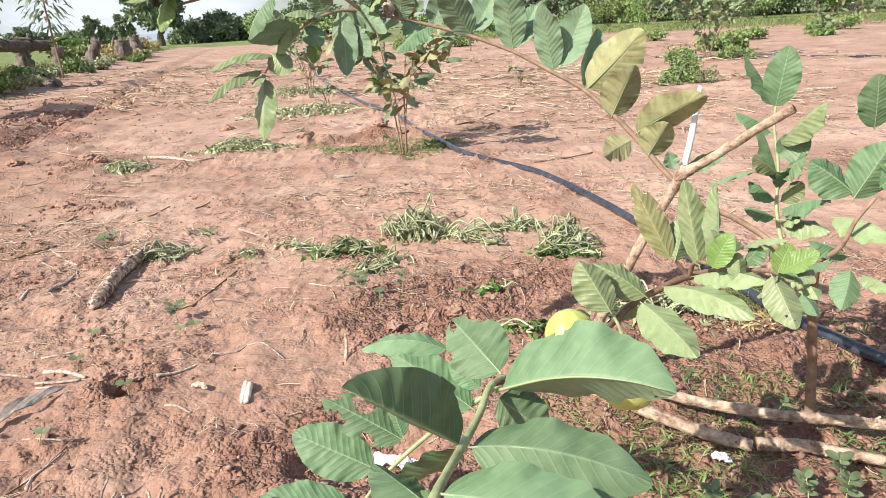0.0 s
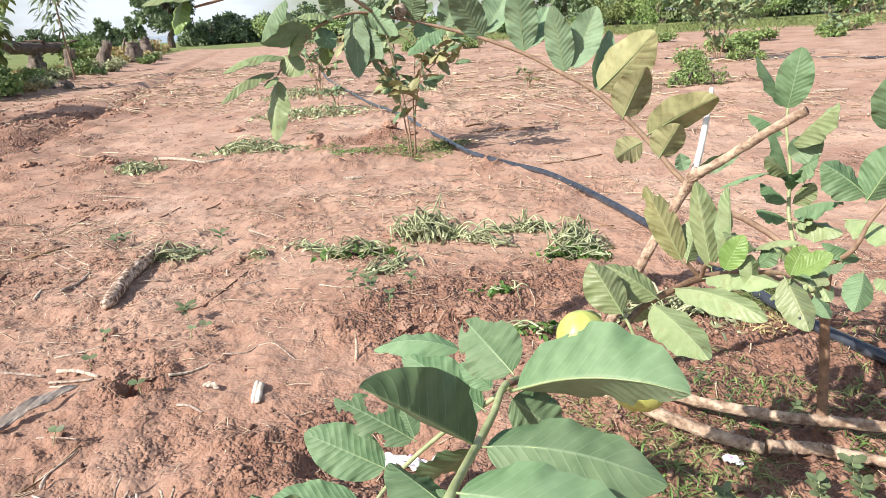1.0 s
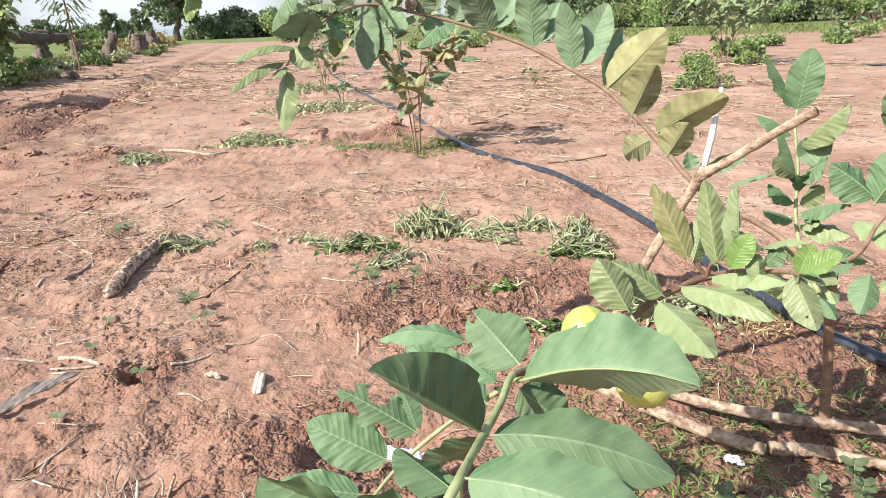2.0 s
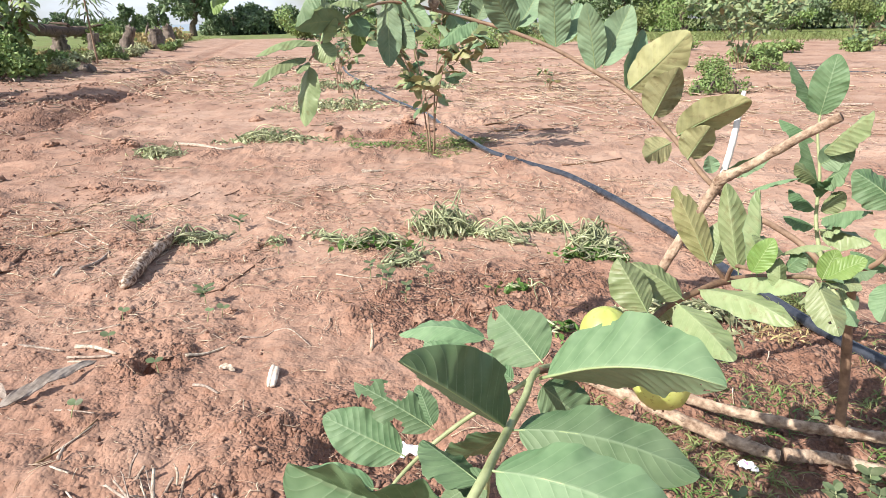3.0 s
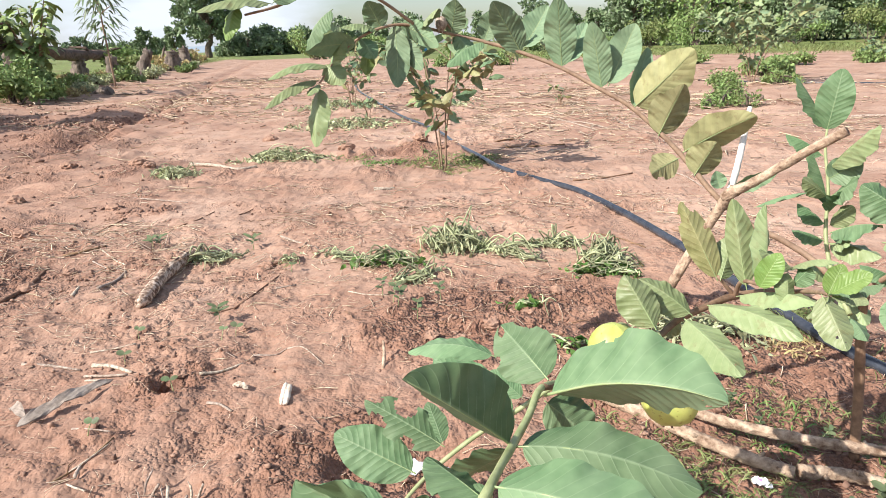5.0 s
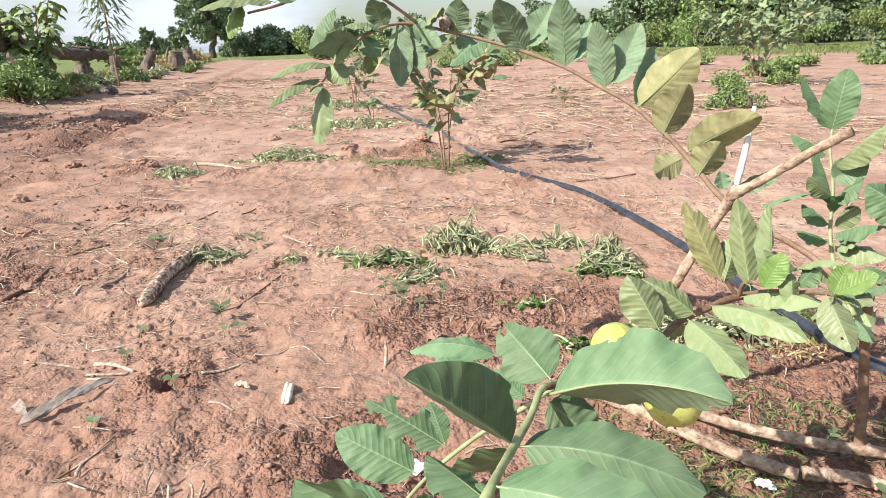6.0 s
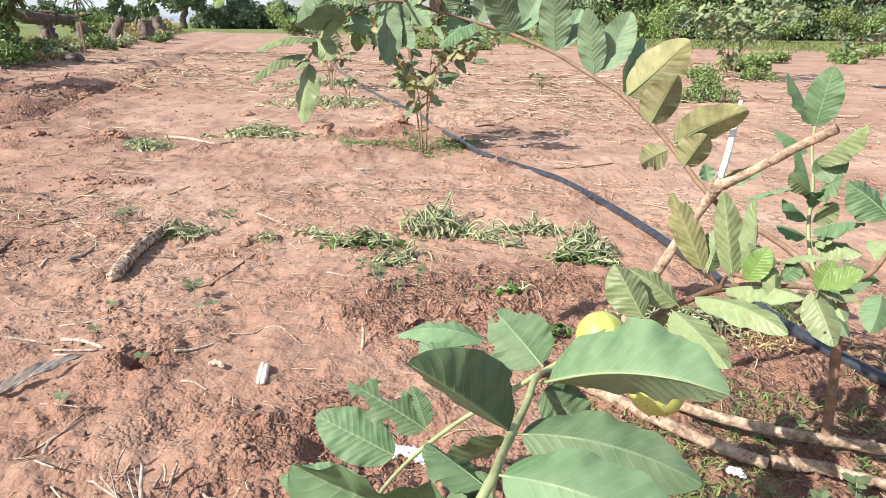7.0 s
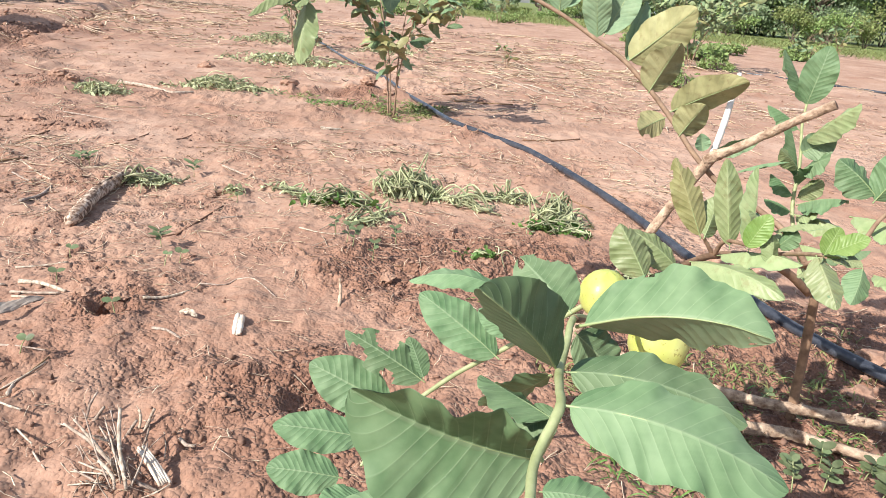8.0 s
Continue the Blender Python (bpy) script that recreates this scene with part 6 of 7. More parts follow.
# the lower side shoot
guava_leaf(plant, "top", (0.087, 0.786, 0.224), (-0.014, 0.845, 0.282), (-0.18, -0.53, 0.83), 0.071, 0.05, (-0.2, -0.2))
guava_leaf(plant, "top", (0.100, 0.781, 0.256), (0.062, 0.809, 0.280), (-0.19, -0.62, 0.76), 0.032, 0.05, (-0.2, -0.2))
guava_leaf(plant, "under", (-0.007, 0.786, 0.184), (-0.110, 0.820, 0.235), (0.12, -0.65, 0.75), 0.063, 0.04, (-0.3, -0.2), bites=((0.55, 0.7, 0.16), (0.75, -0.8, 0.14), (0.35, -0.9, 0.12), (0.95, 0.6, 0.15)))
guava_leaf(plant, "top", (-0.048, 0.781, 0.146), (-0.156, 0.816, 0.185), (-0.23, -0.63, 0.74), 0.077, 0.05, (-0.15, -0.15))
guava_leaf(plant, "top", (-0.005, 0.788, 0.187), (-0.025, 0.833, 0.221), (0.12, -0.65, 0.75), 0.036, 0.05, (-0.2, -0.2))
guava_leaf(plant, "top", (-0.081, 0.734, 0.130), (-0.191, 0.735, 0.145), (-0.31, -0.47, 0.83), 0.060, 0.06, (-0.15, -0.15))
guava_leaf(plant, "top", (-0.105, 0.688, 0.106), (-0.191, 0.688, 0.119), (-0.31, -0.47, 0.83), 0.057, 0.06, (-0.15, -0.15))
guava_leaf(plant, "top", (-0.076, 0.662, 0.105), (-0.126, 0.633, 0.106), (-0.31, -0.47, 0.83), 0.049, 0.06, (-0.15, -0.15))
# the middle of the plant
guava_leaf(plant, "pale", (0.332, 0.845, 0.338), (0.269, 0.872, 0.379), (-0.18, -0.59, 0.79), 0.058, 0.1, (-0.49, -0.49))
guava_leaf(plant, "pale", (0.274, 0.807, 0.337), (0.241, 0.842, 0.397), (-0.28, -0.66, 0.70), 0.066, 0.05, (-0.41, -0.66), bites=((0.95, 0.8, 0.10),))
guava_leaf(plant, "pale", (0.327, 0.843, 0.329), (0.358, 0.732, 0.304), (-0.08, -0.59, 0.80), 0.068, 0.06, (-0.41, -0.41), bites=((0.75, 0.3, 0.02), (0.83, -0.3, 0.025), (0.6, 0.5, 0.02), (0.7, -0.5, 0.02)))
guava_leaf(plant, "old", (0.323, 0.864, 0.322), (0.302, 0.842, 0.307), (-0.19, -0.62, 0.76), 0.028, 0.05, (-0.49, -0.49))
guava_leaf(plant, "pale", (0.372, 0.884, 0.332), (0.437, 0.757, 0.337), (-0.13, -0.37, 0.92), 0.052, 0.1, (-0.32, -0.66))
guava_leaf(plant, "pale", (0.417, 0.891, 0.342), (0.454, 0.767, 0.380), (-0.08, -0.37, 0.92), 0.051, 0.09, (-0.49, -0.66))
guava_leaf(plant, "young", (0.412, 0.826, 0.380), (0.431, 0.822, 0.427), (-0.34, -0.74, 0.58), 0.034, 0.04, (0.15, 0.15))
guava_leaf(plant, "pale", (0.417, 0.876, 0.363), (0.401, 0.909, 0.478), (-0.50, -0.72, 0.47), 0.052, 0.03, (-0.66, -0.66))
guava_leaf(plant, "pale", (0.425, 0.841, 0.374), (0.438, 0.890, 0.474), (0.43, -0.77, 0.47), 0.042, 0.03, (-0.66, -0.66))
guava_leaf(plant, "old", (0.390, 0.912, 0.363), (0.342, 0.941, 0.468), (-0.40, -0.77, 0.49), 0.050, 0.03, (-0.49, -0.49), bites=((0.9, 0.8, 0.09), (0.8, -0.9, 0.08), (0.6, 0.9, 0.05)))
guava_leaf(plant, "pale", (0.396, 0.909, 0.362), (0.420, 0.940, 0.416), (0.12, -0.85, 0.51), 0.053, 0.03, (-0.49, -0.49))
guava_leaf(plant, "pale", (0.452, 0.837, 0.400), (0.476, 0.773, 0.429), (0.02, -0.22, 0.97), 0.024, 0.12, (-0.66, -0.66))
guava_leaf(plant, "pale", (0.439, 0.806, 0.364), (0.440, 0.820, 0.401), (0.13, -0.50, 0.85), 0.032, 0.05, (-0.49, -0.49))
guava_leaf(plant, "young", (0.421, 0.693, 0.423), (0.439, 0.705, 0.452), (-0.30, -0.67, 0.68), 0.025, 0.05, (0.2, 0.2))
guava_leaf(plant, "young", (0.423, 0.692, 0.423), (0.451, 0.672, 0.452), (-0.08, -0.53, 0.84), 0.028, 0.08, (0.1, 0.1))
guava_leaf(plant, "pale", (0.424, 0.691, 0.422), (0.446, 0.664, 0.422), (0.02, -0.44, 0.90), 0.024, 0.08, (0.0, 0.0))
guava_leaf(plant, "under", (0.421, 0.692, 0.422), (0.422, 0.658, 0.432), (0.02, -0.56, 0.83), 0.011, 0.05, (0.3, 0.3))
guava_leaf(plant, "pale", (0.421, 0.703, 0.416), (0.426, 0.655, 0.374), (-0.19, -0.71, 0.68), 0.044, 0.05, (-0.49, -0.49), bites=((0.75, 0.3, 0.03), (0.85, -0.2, 0.03), (0.8, 0.65, 0.02)))
guava_leaf(plant, "pale", (0.426, 0.700, 0.417), (0.415, 0.718, 0.385), (0.25, -0.43, 0.87), 0.032, 0.05, (-0.49, -0.49))
guava_leaf(plant, "under", (0.487, 1.113, 0.441), (0.537, 1.066, 0.484), (0.10, 0.97, 0.24), 0.037, 0.05, (-0.49, -0.49))
guava_leaf(plant, "top", (0.500, 1.048, 0.429), (0.549, 0.997, 0.461), (0.04, -0.00, 1.00), 0.024, 0.06, (-0.49, -0.49))
guava_leaf(plant, "under", (0.462, 1.103, 0.448), (0.452, 1.103, 0.477), (0.20, 0.98, -0.10), 0.031, 0.05, (-0.49, -0.49))
guava_leaf(plant, "pale", (0.465, 0.858, 0.394), (0.420, 0.855, 0.420), (-0.17, -0.51, 0.84), 0.039, 0.06, (-0.49, -0.49))
guava_leaf(plant, "top", (0.453, 0.824, 0.383), (0.462, 0.806, 0.412), (0.04, -0.57, 0.82), 0.033, 0.06, (-0.49, -0.49))
guava_leaf(plant, "top", (0.472, 0.756, 0.394), (0.500, 0.723, 0.420), (0.04, -0.24, 0.97), 0.039, 0.08, (-0.49, -0.49))
guava_leaf(plant, "top", (0.555, 0.859, 0.317), (0.559, 0.823, 0.300), (0.04, -0.52, 0.85), 0.040, 0.08, (-0.49, -0.49))
# the upright shoot
guava_leaf(plant, "top", (0.649, 1.146, 0.533), (0.658, 1.139, 0.631), (-0.34, -0.78, 0.53), 0.060, 0.05, (0.1, 0.1))
guava_leaf(plant, "top", (0.645, 1.148, 0.537), (0.604, 1.179, 0.618), (0.80, -0.47, 0.36), 0.051, 0.04, (-0.72, -0.72))
guava_leaf(plant, "pale", (0.651, 1.123, 0.474), (0.670, 1.041, 0.551), (-0.43, -0.56, 0.71), 0.065, 0.08, (-0.72, -0.72))
guava_leaf(plant, "top", (0.644, 1.142, 0.490), (0.591, 1.165, 0.524), (0.29, -0.50, 0.82), 0.048, 0.08, (-0.72, -0.72))
guava_leaf(plant, "top", (0.652, 1.119, 0.410), (0.623, 1.144, 0.503), (0.64, -0.66, 0.40), 0.048, 0.04, (-0.52, -0.52))
guava_leaf(plant, "pale", (0.654, 1.129, 0.452), (0.684, 1.094, 0.488), (0.76, 0.59, 0.26), 0.057, 0.04, (-0.32, -0.32))
guava_leaf(plant, "under", (0.656, 1.120, 0.423), (0.668, 1.073, 0.458), (-0.14, -0.65, 0.74), 0.056, 0.05, (-0.32, -0.32))
guava_leaf(plant, "top", (0.653, 1.115, 0.397), (0.673, 1.101, 0.436), (0.59, -0.59, 0.55), 0.068, 0.05, (-0.32, -0.32))
guava_leaf(plant, "top", (0.643, 1.105, 0.380), (0.599, 1.115, 0.414), (-0.24, -0.51, 0.83), 0.044, 0.08, (-0.72, -0.72))
guava_leaf(plant, "pale", (0.650, 1.100, 0.379), (0.670, 1.074, 0.416), (-0.22, -0.64, 0.73), 0.042, 0.06, (-0.52, -0.52))
guava_leaf(plant, "top", (0.653, 1.095, 0.368), (0.671, 1.008, 0.403), (-0.06, -0.57, 0.82), 0.071, 0.1, (-0.52, -0.52))
guava_leaf(plant, "top", (0.631, 1.081, 0.358), (0.578, 1.081, 0.377), (-0.16, -0.40, 0.90), 0.041, 0.1, (-0.72, -0.72))
guava_leaf(plant, "pale", (0.642, 1.071, 0.350), (0.654, 1.036, 0.378), (0.02, -0.57, 0.82), 0.041, 0.08, (-0.52, -0.52))
guava_leaf(plant, "top", (0.683, 0.969, 0.425), (0.626, 0.995, 0.471), (-0.15, -0.72, 0.68), 0.073, 0.06, (-0.52, -0.52))
guava_leaf(plant, "top", (0.684, 0.966, 0.417), (0.712, 0.944, 0.504), (-0.24, -0.75, 0.62), 0.080, 0.06, (-0.52, -0.52))
guava_leaf(plant, "pale", (0.662, 0.971, 0.387), (0.683, 0.863, 0.380), (0.22, -0.40, 0.89), 0.076, 0.12, (-0.72, -0.72))
guava_leaf(plant, "top", (0.661, 0.928, 0.339), (0.606, 0.938, 0.365), (0.03, -0.46, 0.89), 0.042, 0.1, (-0.72, -0.72))
guava_leaf(plant, "top", (0.663, 0.920, 0.321), (0.631, 0.882, 0.277), (-0.15, -0.72, 0.68), 0.051, 0.1, (-0.52, -0.52))
guava_leaf(plant, "pale", (0.676, 0.908, 0.316), (0.675, 0.841, 0.316), (0.02, -0.56, 0.83), 0.044, 0.1, (-0.52, -0.52))
guava_leaf(plant, "top", (0.706, 0.977, 0.519), (0.696, 0.971, 0.596), (-0.23, -0.81, 0.54), 0.055, 0.05, (0.0, 0.0))
guava_leaf(plant, "top", (0.712, 0.952, 0.436), (0.722, 0.927, 0.466), (-0.23, -0.81, 0.54), 0.055, 0.05, (0.0, 0.0))
guava_leaf(plant, "pale", (0.640, 1.107, 0.428), (0.592, 1.095, 0.461), (-0.33, -0.70, 0.63), 0.039, 0.08, (-0.62, -0.62))
guava_leaf(plant, "pale", (0.645, 1.083, 0.352), (0.684, 1.008, 0.351), (-0.18, -0.58, 0.79), 0.059, 0.08, (-0.62, -0.62))
guava_leaf(plant, "pale", (0.652, 1.061, 0.304), (0.677, 0.997, 0.308), (-0.08, -0.65, 0.75), 0.056, 0.08, (-0.62, -0.62))
guava_leaf(plant, "pale", (0.649, 1.068, 0.317), (0.597, 1.048, 0.310), (-0.07, -0.71, 0.70), 0.046, 0.08, (-0.62, -0.62))
guava_leaf(plant, "pale", (0.658, 1.048, 0.279), (0.661, 0.981, 0.248), (-0.24, -0.78, 0.58), 0.054, 0.08, (-0.62, -0.62))
# the arching branch
guava_leaf(plant, "old", (0.344, 1.203, 0.578), (0.414, 1.134, 0.670), (0.24, 0.86, -0.45), 0.085, 0.05, (0.6, 0.05))
guava_leaf(plant, "top", (0.339, 1.205, 0.578), (0.370, 1.243, 0.674), (-0.22, 0.95, -0.20), 0.051, 0.04, (-0.52, -0.52))
guava_leaf(plant, "old", (0.379, 1.177, 0.531), (0.408, 1.154, 0.615), (0.09, 0.91, -0.41), 0.076, 0.04, (0.6, 0.05), bites=((0.95, 0.9, 0.14), (0.8, 1.0, 0.10)))
guava_leaf(plant, "old", (0.419, 1.159, 0.502), (0.495, 1.071, 0.569), (0.10, 0.99, -0.01), 0.075, 0.07, (0.6, 0.05), bites=((0.25, -1.0, 0.06),))
guava_leaf(plant, "old", (0.431, 1.136, 0.466), (0.455, 1.116, 0.523), (0.09, 0.91, -0.41), 0.066, 0.04, (0.6, 0.05))
guava_leaf(plant, "old", (0.405, 1.151, 0.491), (0.356, 1.131, 0.470), (-0.11, 0.99, -0.10), 0.055, 0.06, (0.6, 0.05), bites=((0.7, 0.9, 0.14),))
guava_leaf(plant, "under", (0.288, 1.230, 0.610), (0.264, 1.217, 0.720), (0.40, 0.87, -0.30), 0.053, 0.03, (0.15, 0.05))
guava_leaf(plant, "top", (0.301, 1.228, 0.616), (0.346, 1.239, 0.715), (0.31, 0.93, -0.21), 0.070, 0.05, (-0.32, -0.32))
guava_leaf(plant, "under", (0.221, 1.256, 0.648), (0.207, 1.226, 0.763), (0.29, 0.90, -0.31), 0.061, 0.03, (0.15, 0.05))
guava_leaf(plant, "top", (0.227, 1.255, 0.654), (0.268, 1.278, 0.720), (0.31, 0.93, -0.21), 0.050, 0.05, (-0.32, -0.32))
guava_leaf(plant, "under", (0.149, 1.276, 0.675), (0.097, 1.238, 0.761), (0.20, 0.97, -0.12), 0.059, 0.03, (0.15, 0.05))
guava_leaf(plant, "top", (0.156, 1.276, 0.683), (0.201, 1.298, 0.753), (0.31, 0.93, -0.21), 0.059, 0.05, (-0.32, -0.32))
guava_leaf(plant, "top", (0.082, 1.292, 0.694), (0.015, 1.243, 0.654), (-0.19, -0.36, 0.91), 0.049, 0.1, (-0.52, -0.52))
guava_leaf(plant, "top", (0.084, 1.291, 0.697), (0.106, 1.289, 0.751), (0.21, 0.95, -0.21), 0.048, 0.05, (-0.32, -0.32))
guava_leaf(plant, "top", (0.033, 1.293, 0.707), (0.062, 1.262, 0.673), (-0.19, -0.50, 0.85), 0.043, 0.1, (-0.52, -0.52))
guava_leaf(plant, "under", (0.023, 1.293, 0.711), (0.034, 1.261, 0.767), (0.21, 0.95, -0.21), 0.049, 0.05, (0.15, 0.05))
guava_leaf(plant, "under", (-0.077, 1.269, 0.728), (-0.075, 1.238, 0.622), (0.31, 0.93, -0.21), 0.053, 0.04, (0.15, 0.05))
guava_leaf(plant, "young", (-0.126, 1.244, 0.686), (-0.130, 1.233, 0.646), (-0.19, -0.78, 0.59), 0.031, 0.05, (-0.32, -0.32))
guava_leaf(plant, "under", (-0.071, 1.270, 0.707), (-0.030, 1.242, 0.651), (0.23, 0.97, 0.03), 0.038, 0.06, (0.15, 0.05))
guava_leaf(plant, "top", (-0.135, 1.233, 0.708), (-0.108, 1.206, 0.675), (-0.19, -0.50, 0.85), 0.041, 0.06, (-0.32, -0.32))
guava_leaf(plant, "under", (-0.146, 1.232, 0.699), (-0.221, 1.168, 0.692), (0.13, 0.89, 0.43), 0.047, 0.1, (0.15, 0.05))
guava_leaf(plant, "top", (-0.173, 1.175, 0.754), (-0.217, 1.159, 0.692), (-0.51, -0.57, 0.65), 0.052, 0.12, (-0.52, -0.52))
guava_leaf(plant, "pale", (-0.110, 1.246, 0.723), (-0.164, 1.198, 0.726), (0.02, -0.22, 0.97), 0.043, 0.12, (-0.52, -0.52))
guava_leaf(plant, "under", (-0.067, 1.280, 0.730), (0.001, 1.243, 0.690), (0.11, 0.92, 0.36), 0.044, 0.1, (0.15, 0.05))
guava_leaf(plant, "pale", (-0.032, 1.282, 0.724), (0.004, 1.241, 0.753), (0.13, -0.50, 0.85), 0.044, 0.1, (-0.52, -0.52))
guava_leaf(plant, "under", (-0.101, 1.257, 0.726), (-0.120, 1.233, 0.769), (0.23, 0.97, 0.03), 0.048, 0.06, (0.15, 0.05))
guava_leaf(plant, "pale", (-0.163, 1.229, 0.696), (-0.197, 1.223, 0.739), (-0.31, -0.55, 0.77), 0.048, 0.08, (-0.52, -0.52))
guava_leaf(plant, "pale", (-0.194, 1.214, 0.665), (-0.285, 1.152, 0.648), (-0.08, -0.11, 0.99), 0.035, 0.12, (-0.72, -0.92))
guava_leaf(plant, "pale", (-0.213, 1.199, 0.642), (-0.292, 1.136, 0.601), (-0.19, -0.25, 0.95), 0.038, 0.12, (-0.72, -0.92))
guava_leaf(plant, "pale", (-0.209, 1.199, 0.627), (-0.216, 1.158, 0.532), (-0.34, -0.80, 0.49), 0.053, 0.06, (-0.32, -0.52))
guava_leaf(plant, "pale", (-0.196, 1.214, 0.667), (-0.165, 1.197, 0.635), (-0.19, -0.62, 0.76), 0.047, 0.06, (-0.32, -0.32))
guava_leaf(plant, "pale", (-0.210, 1.200, 0.635), (-0.222, 1.165, 0.619), (-0.19, -0.62, 0.76), 0.022, 0.06, (-0.32, -0.32))
guava_leaf(plant, "pale", (-0.187, 1.215, 0.666), (-0.161, 1.220, 0.707), (-0.19, -0.62, 0.76), 0.037, 0.06, (-0.32, -0.32))
guava_leaf(plant, "pale", (-0.236, 1.029, 0.760), (-0.322, 0.971, 0.749), (0.04, -0.24, 0.97), 0.039, 0.1, (-0.52, -0.72))
guava_leaf(plant, "young", (-0.277, 1.007, 0.756), (-0.289, 0.984, 0.710), (-0.27, -0.77, 0.58), 0.032, 0.05, (-0.32, -0.32))
guava_leaf(plant, "under", (-0.231, 1.041, 0.762), (-0.182, 1.060, 0.800), (0.22, 0.98, 0.04), 0.036, 0.06, (0.15, 0.05))
# fruits
guava_fruit(plant, (0.218, 0.790, 0.316), 0.032, (0.248, 0.817, 0.328))
guava_fruit(plant, (0.272, 0.727, 0.285), 0.036, (0.285, 0.842, 0.320))

def withered_fruit(plant, centre, radius, hung):
    """A small dried fruit, wrinkled and grey, with the points of its crown."""
    b = Build()
    rng = np.random.default_rng(17)
    x, y, z = centre
    tube(b, [(x, y, z + radius * 1.2, radius * 0.25), (x, y, z + radius * 0.8, radius * 0.8), (x, y, z, radius), (x, y, z - radius * 0.8, radius * 0.75), (x, y, z - radius * 1.15, radius * 0.35)], 14, 5, 0.10, rng)
    for k in range(5):
        a = k * 1.257
        tube(b, [(x + radius * 0.3 * math.cos(a), y + radius * 0.3 * math.sin(a), z - radius, 0.0018), (x + radius * 0.7 * math.cos(a), y + radius * 0.7 * math.sin(a), z - radius * 1.5, 0.0008)], 4, 2)
    fruit = part("withered_fruit", b, STALK, plant, "small withered grey-brown fruit", origin=centre)
    b = Build()
    tube(b, [(*hung, 0.002), (x, y, z + radius * 1.1, 0.0022)], 5, 3)
    part("fruit_stalk", b, TWIG_BROWN, fruit)


withered_fruit(plant, (0.006, 1.287, 0.729), 0.011, (0.030, 1.293, 0.712))

# ---- forked stake that props the guava plant ----


def make_prop():
    rng = np.random.default_rng(41)
    prop = thing("forked_stake", (0.30, 1.20, ground_z(0.30, 1.20)), "pale forked stake propping the guava plant", "stake")
    b = Build()
    tube(b, [(0.295, 1.205, -0.04, 0.0095), (0.355, 1.168, 0.13, 0.0095), (0.405, 1.135, 0.27, 0.0089), (0.440, 1.113, 0.36, 0.0084), (0.470, 1.093, 0.432, 0.0092), (0.479, 1.087, 0.452, 0.0077)], 10, 7, 0.12, rng)
    part("pole", b, STAKE_BARK, prop)
    b = Build()
    tube(b, [(0.466, 1.094, 0.432, 0.0090), (0.476, 1.083, 0.446, 0.0098), (0.490, 1.068, 0.459, 0.0078), (0.520, 1.037, 0.491, 0.0074), (0.550, 1.006, 0.524, 0.0070), (0.581, 0.974, 0.555, 0.0072)], 10, 4, 0.12, rng)
    part("fork_arm", b, STAKE_BARK, prop, "thin broken fork arm")
    b = Build()
    tube(b, [(0.476, 1.098, 0.440, 0.0060), (0.490, 1.112, 0.478, 0.0056), (0.505, 1.132, 0.522, 0.0052), (0.519, 1.151, 0.574, 0.0036)], 8, 5, 0.06, rng)
    part("peeled_arm", b, PEELED, prop, "thin peeled white fork arm")


make_prop()

# ---- guava saplings and weeds across the field ----


def leaf_pool(mats, seed, length=1.0):
    pool = []
    rng = np.random.default_rng(seed)
    for k in range(6):
        b = Build()
        blade(b, (0, 0, 0), (0, length, 0.0), (0, 0, 1), length * (0.40 + 0.06 * rng.random()), 0.10 + 0.08 * rng.random(), (-0.25, -0.2), wave=0.06, twist=rng.normal() * 0.4, nl=9, nw=4, rng=rng, shape=0.85, thick=0.004)
        pool.append(b.mesh("leaf", mats))
    return pool


SAPLING_LEAVES = leaf_pool((LEAF_TOP, LEAF_UNDER), 51)
SAPLING_PALE = leaf_pool((OLD_TOP, OLD_UNDER), 52)
TREE_LEAVES = leaf_pool((LEAF_PALE, LEAF_UNDER), 54)


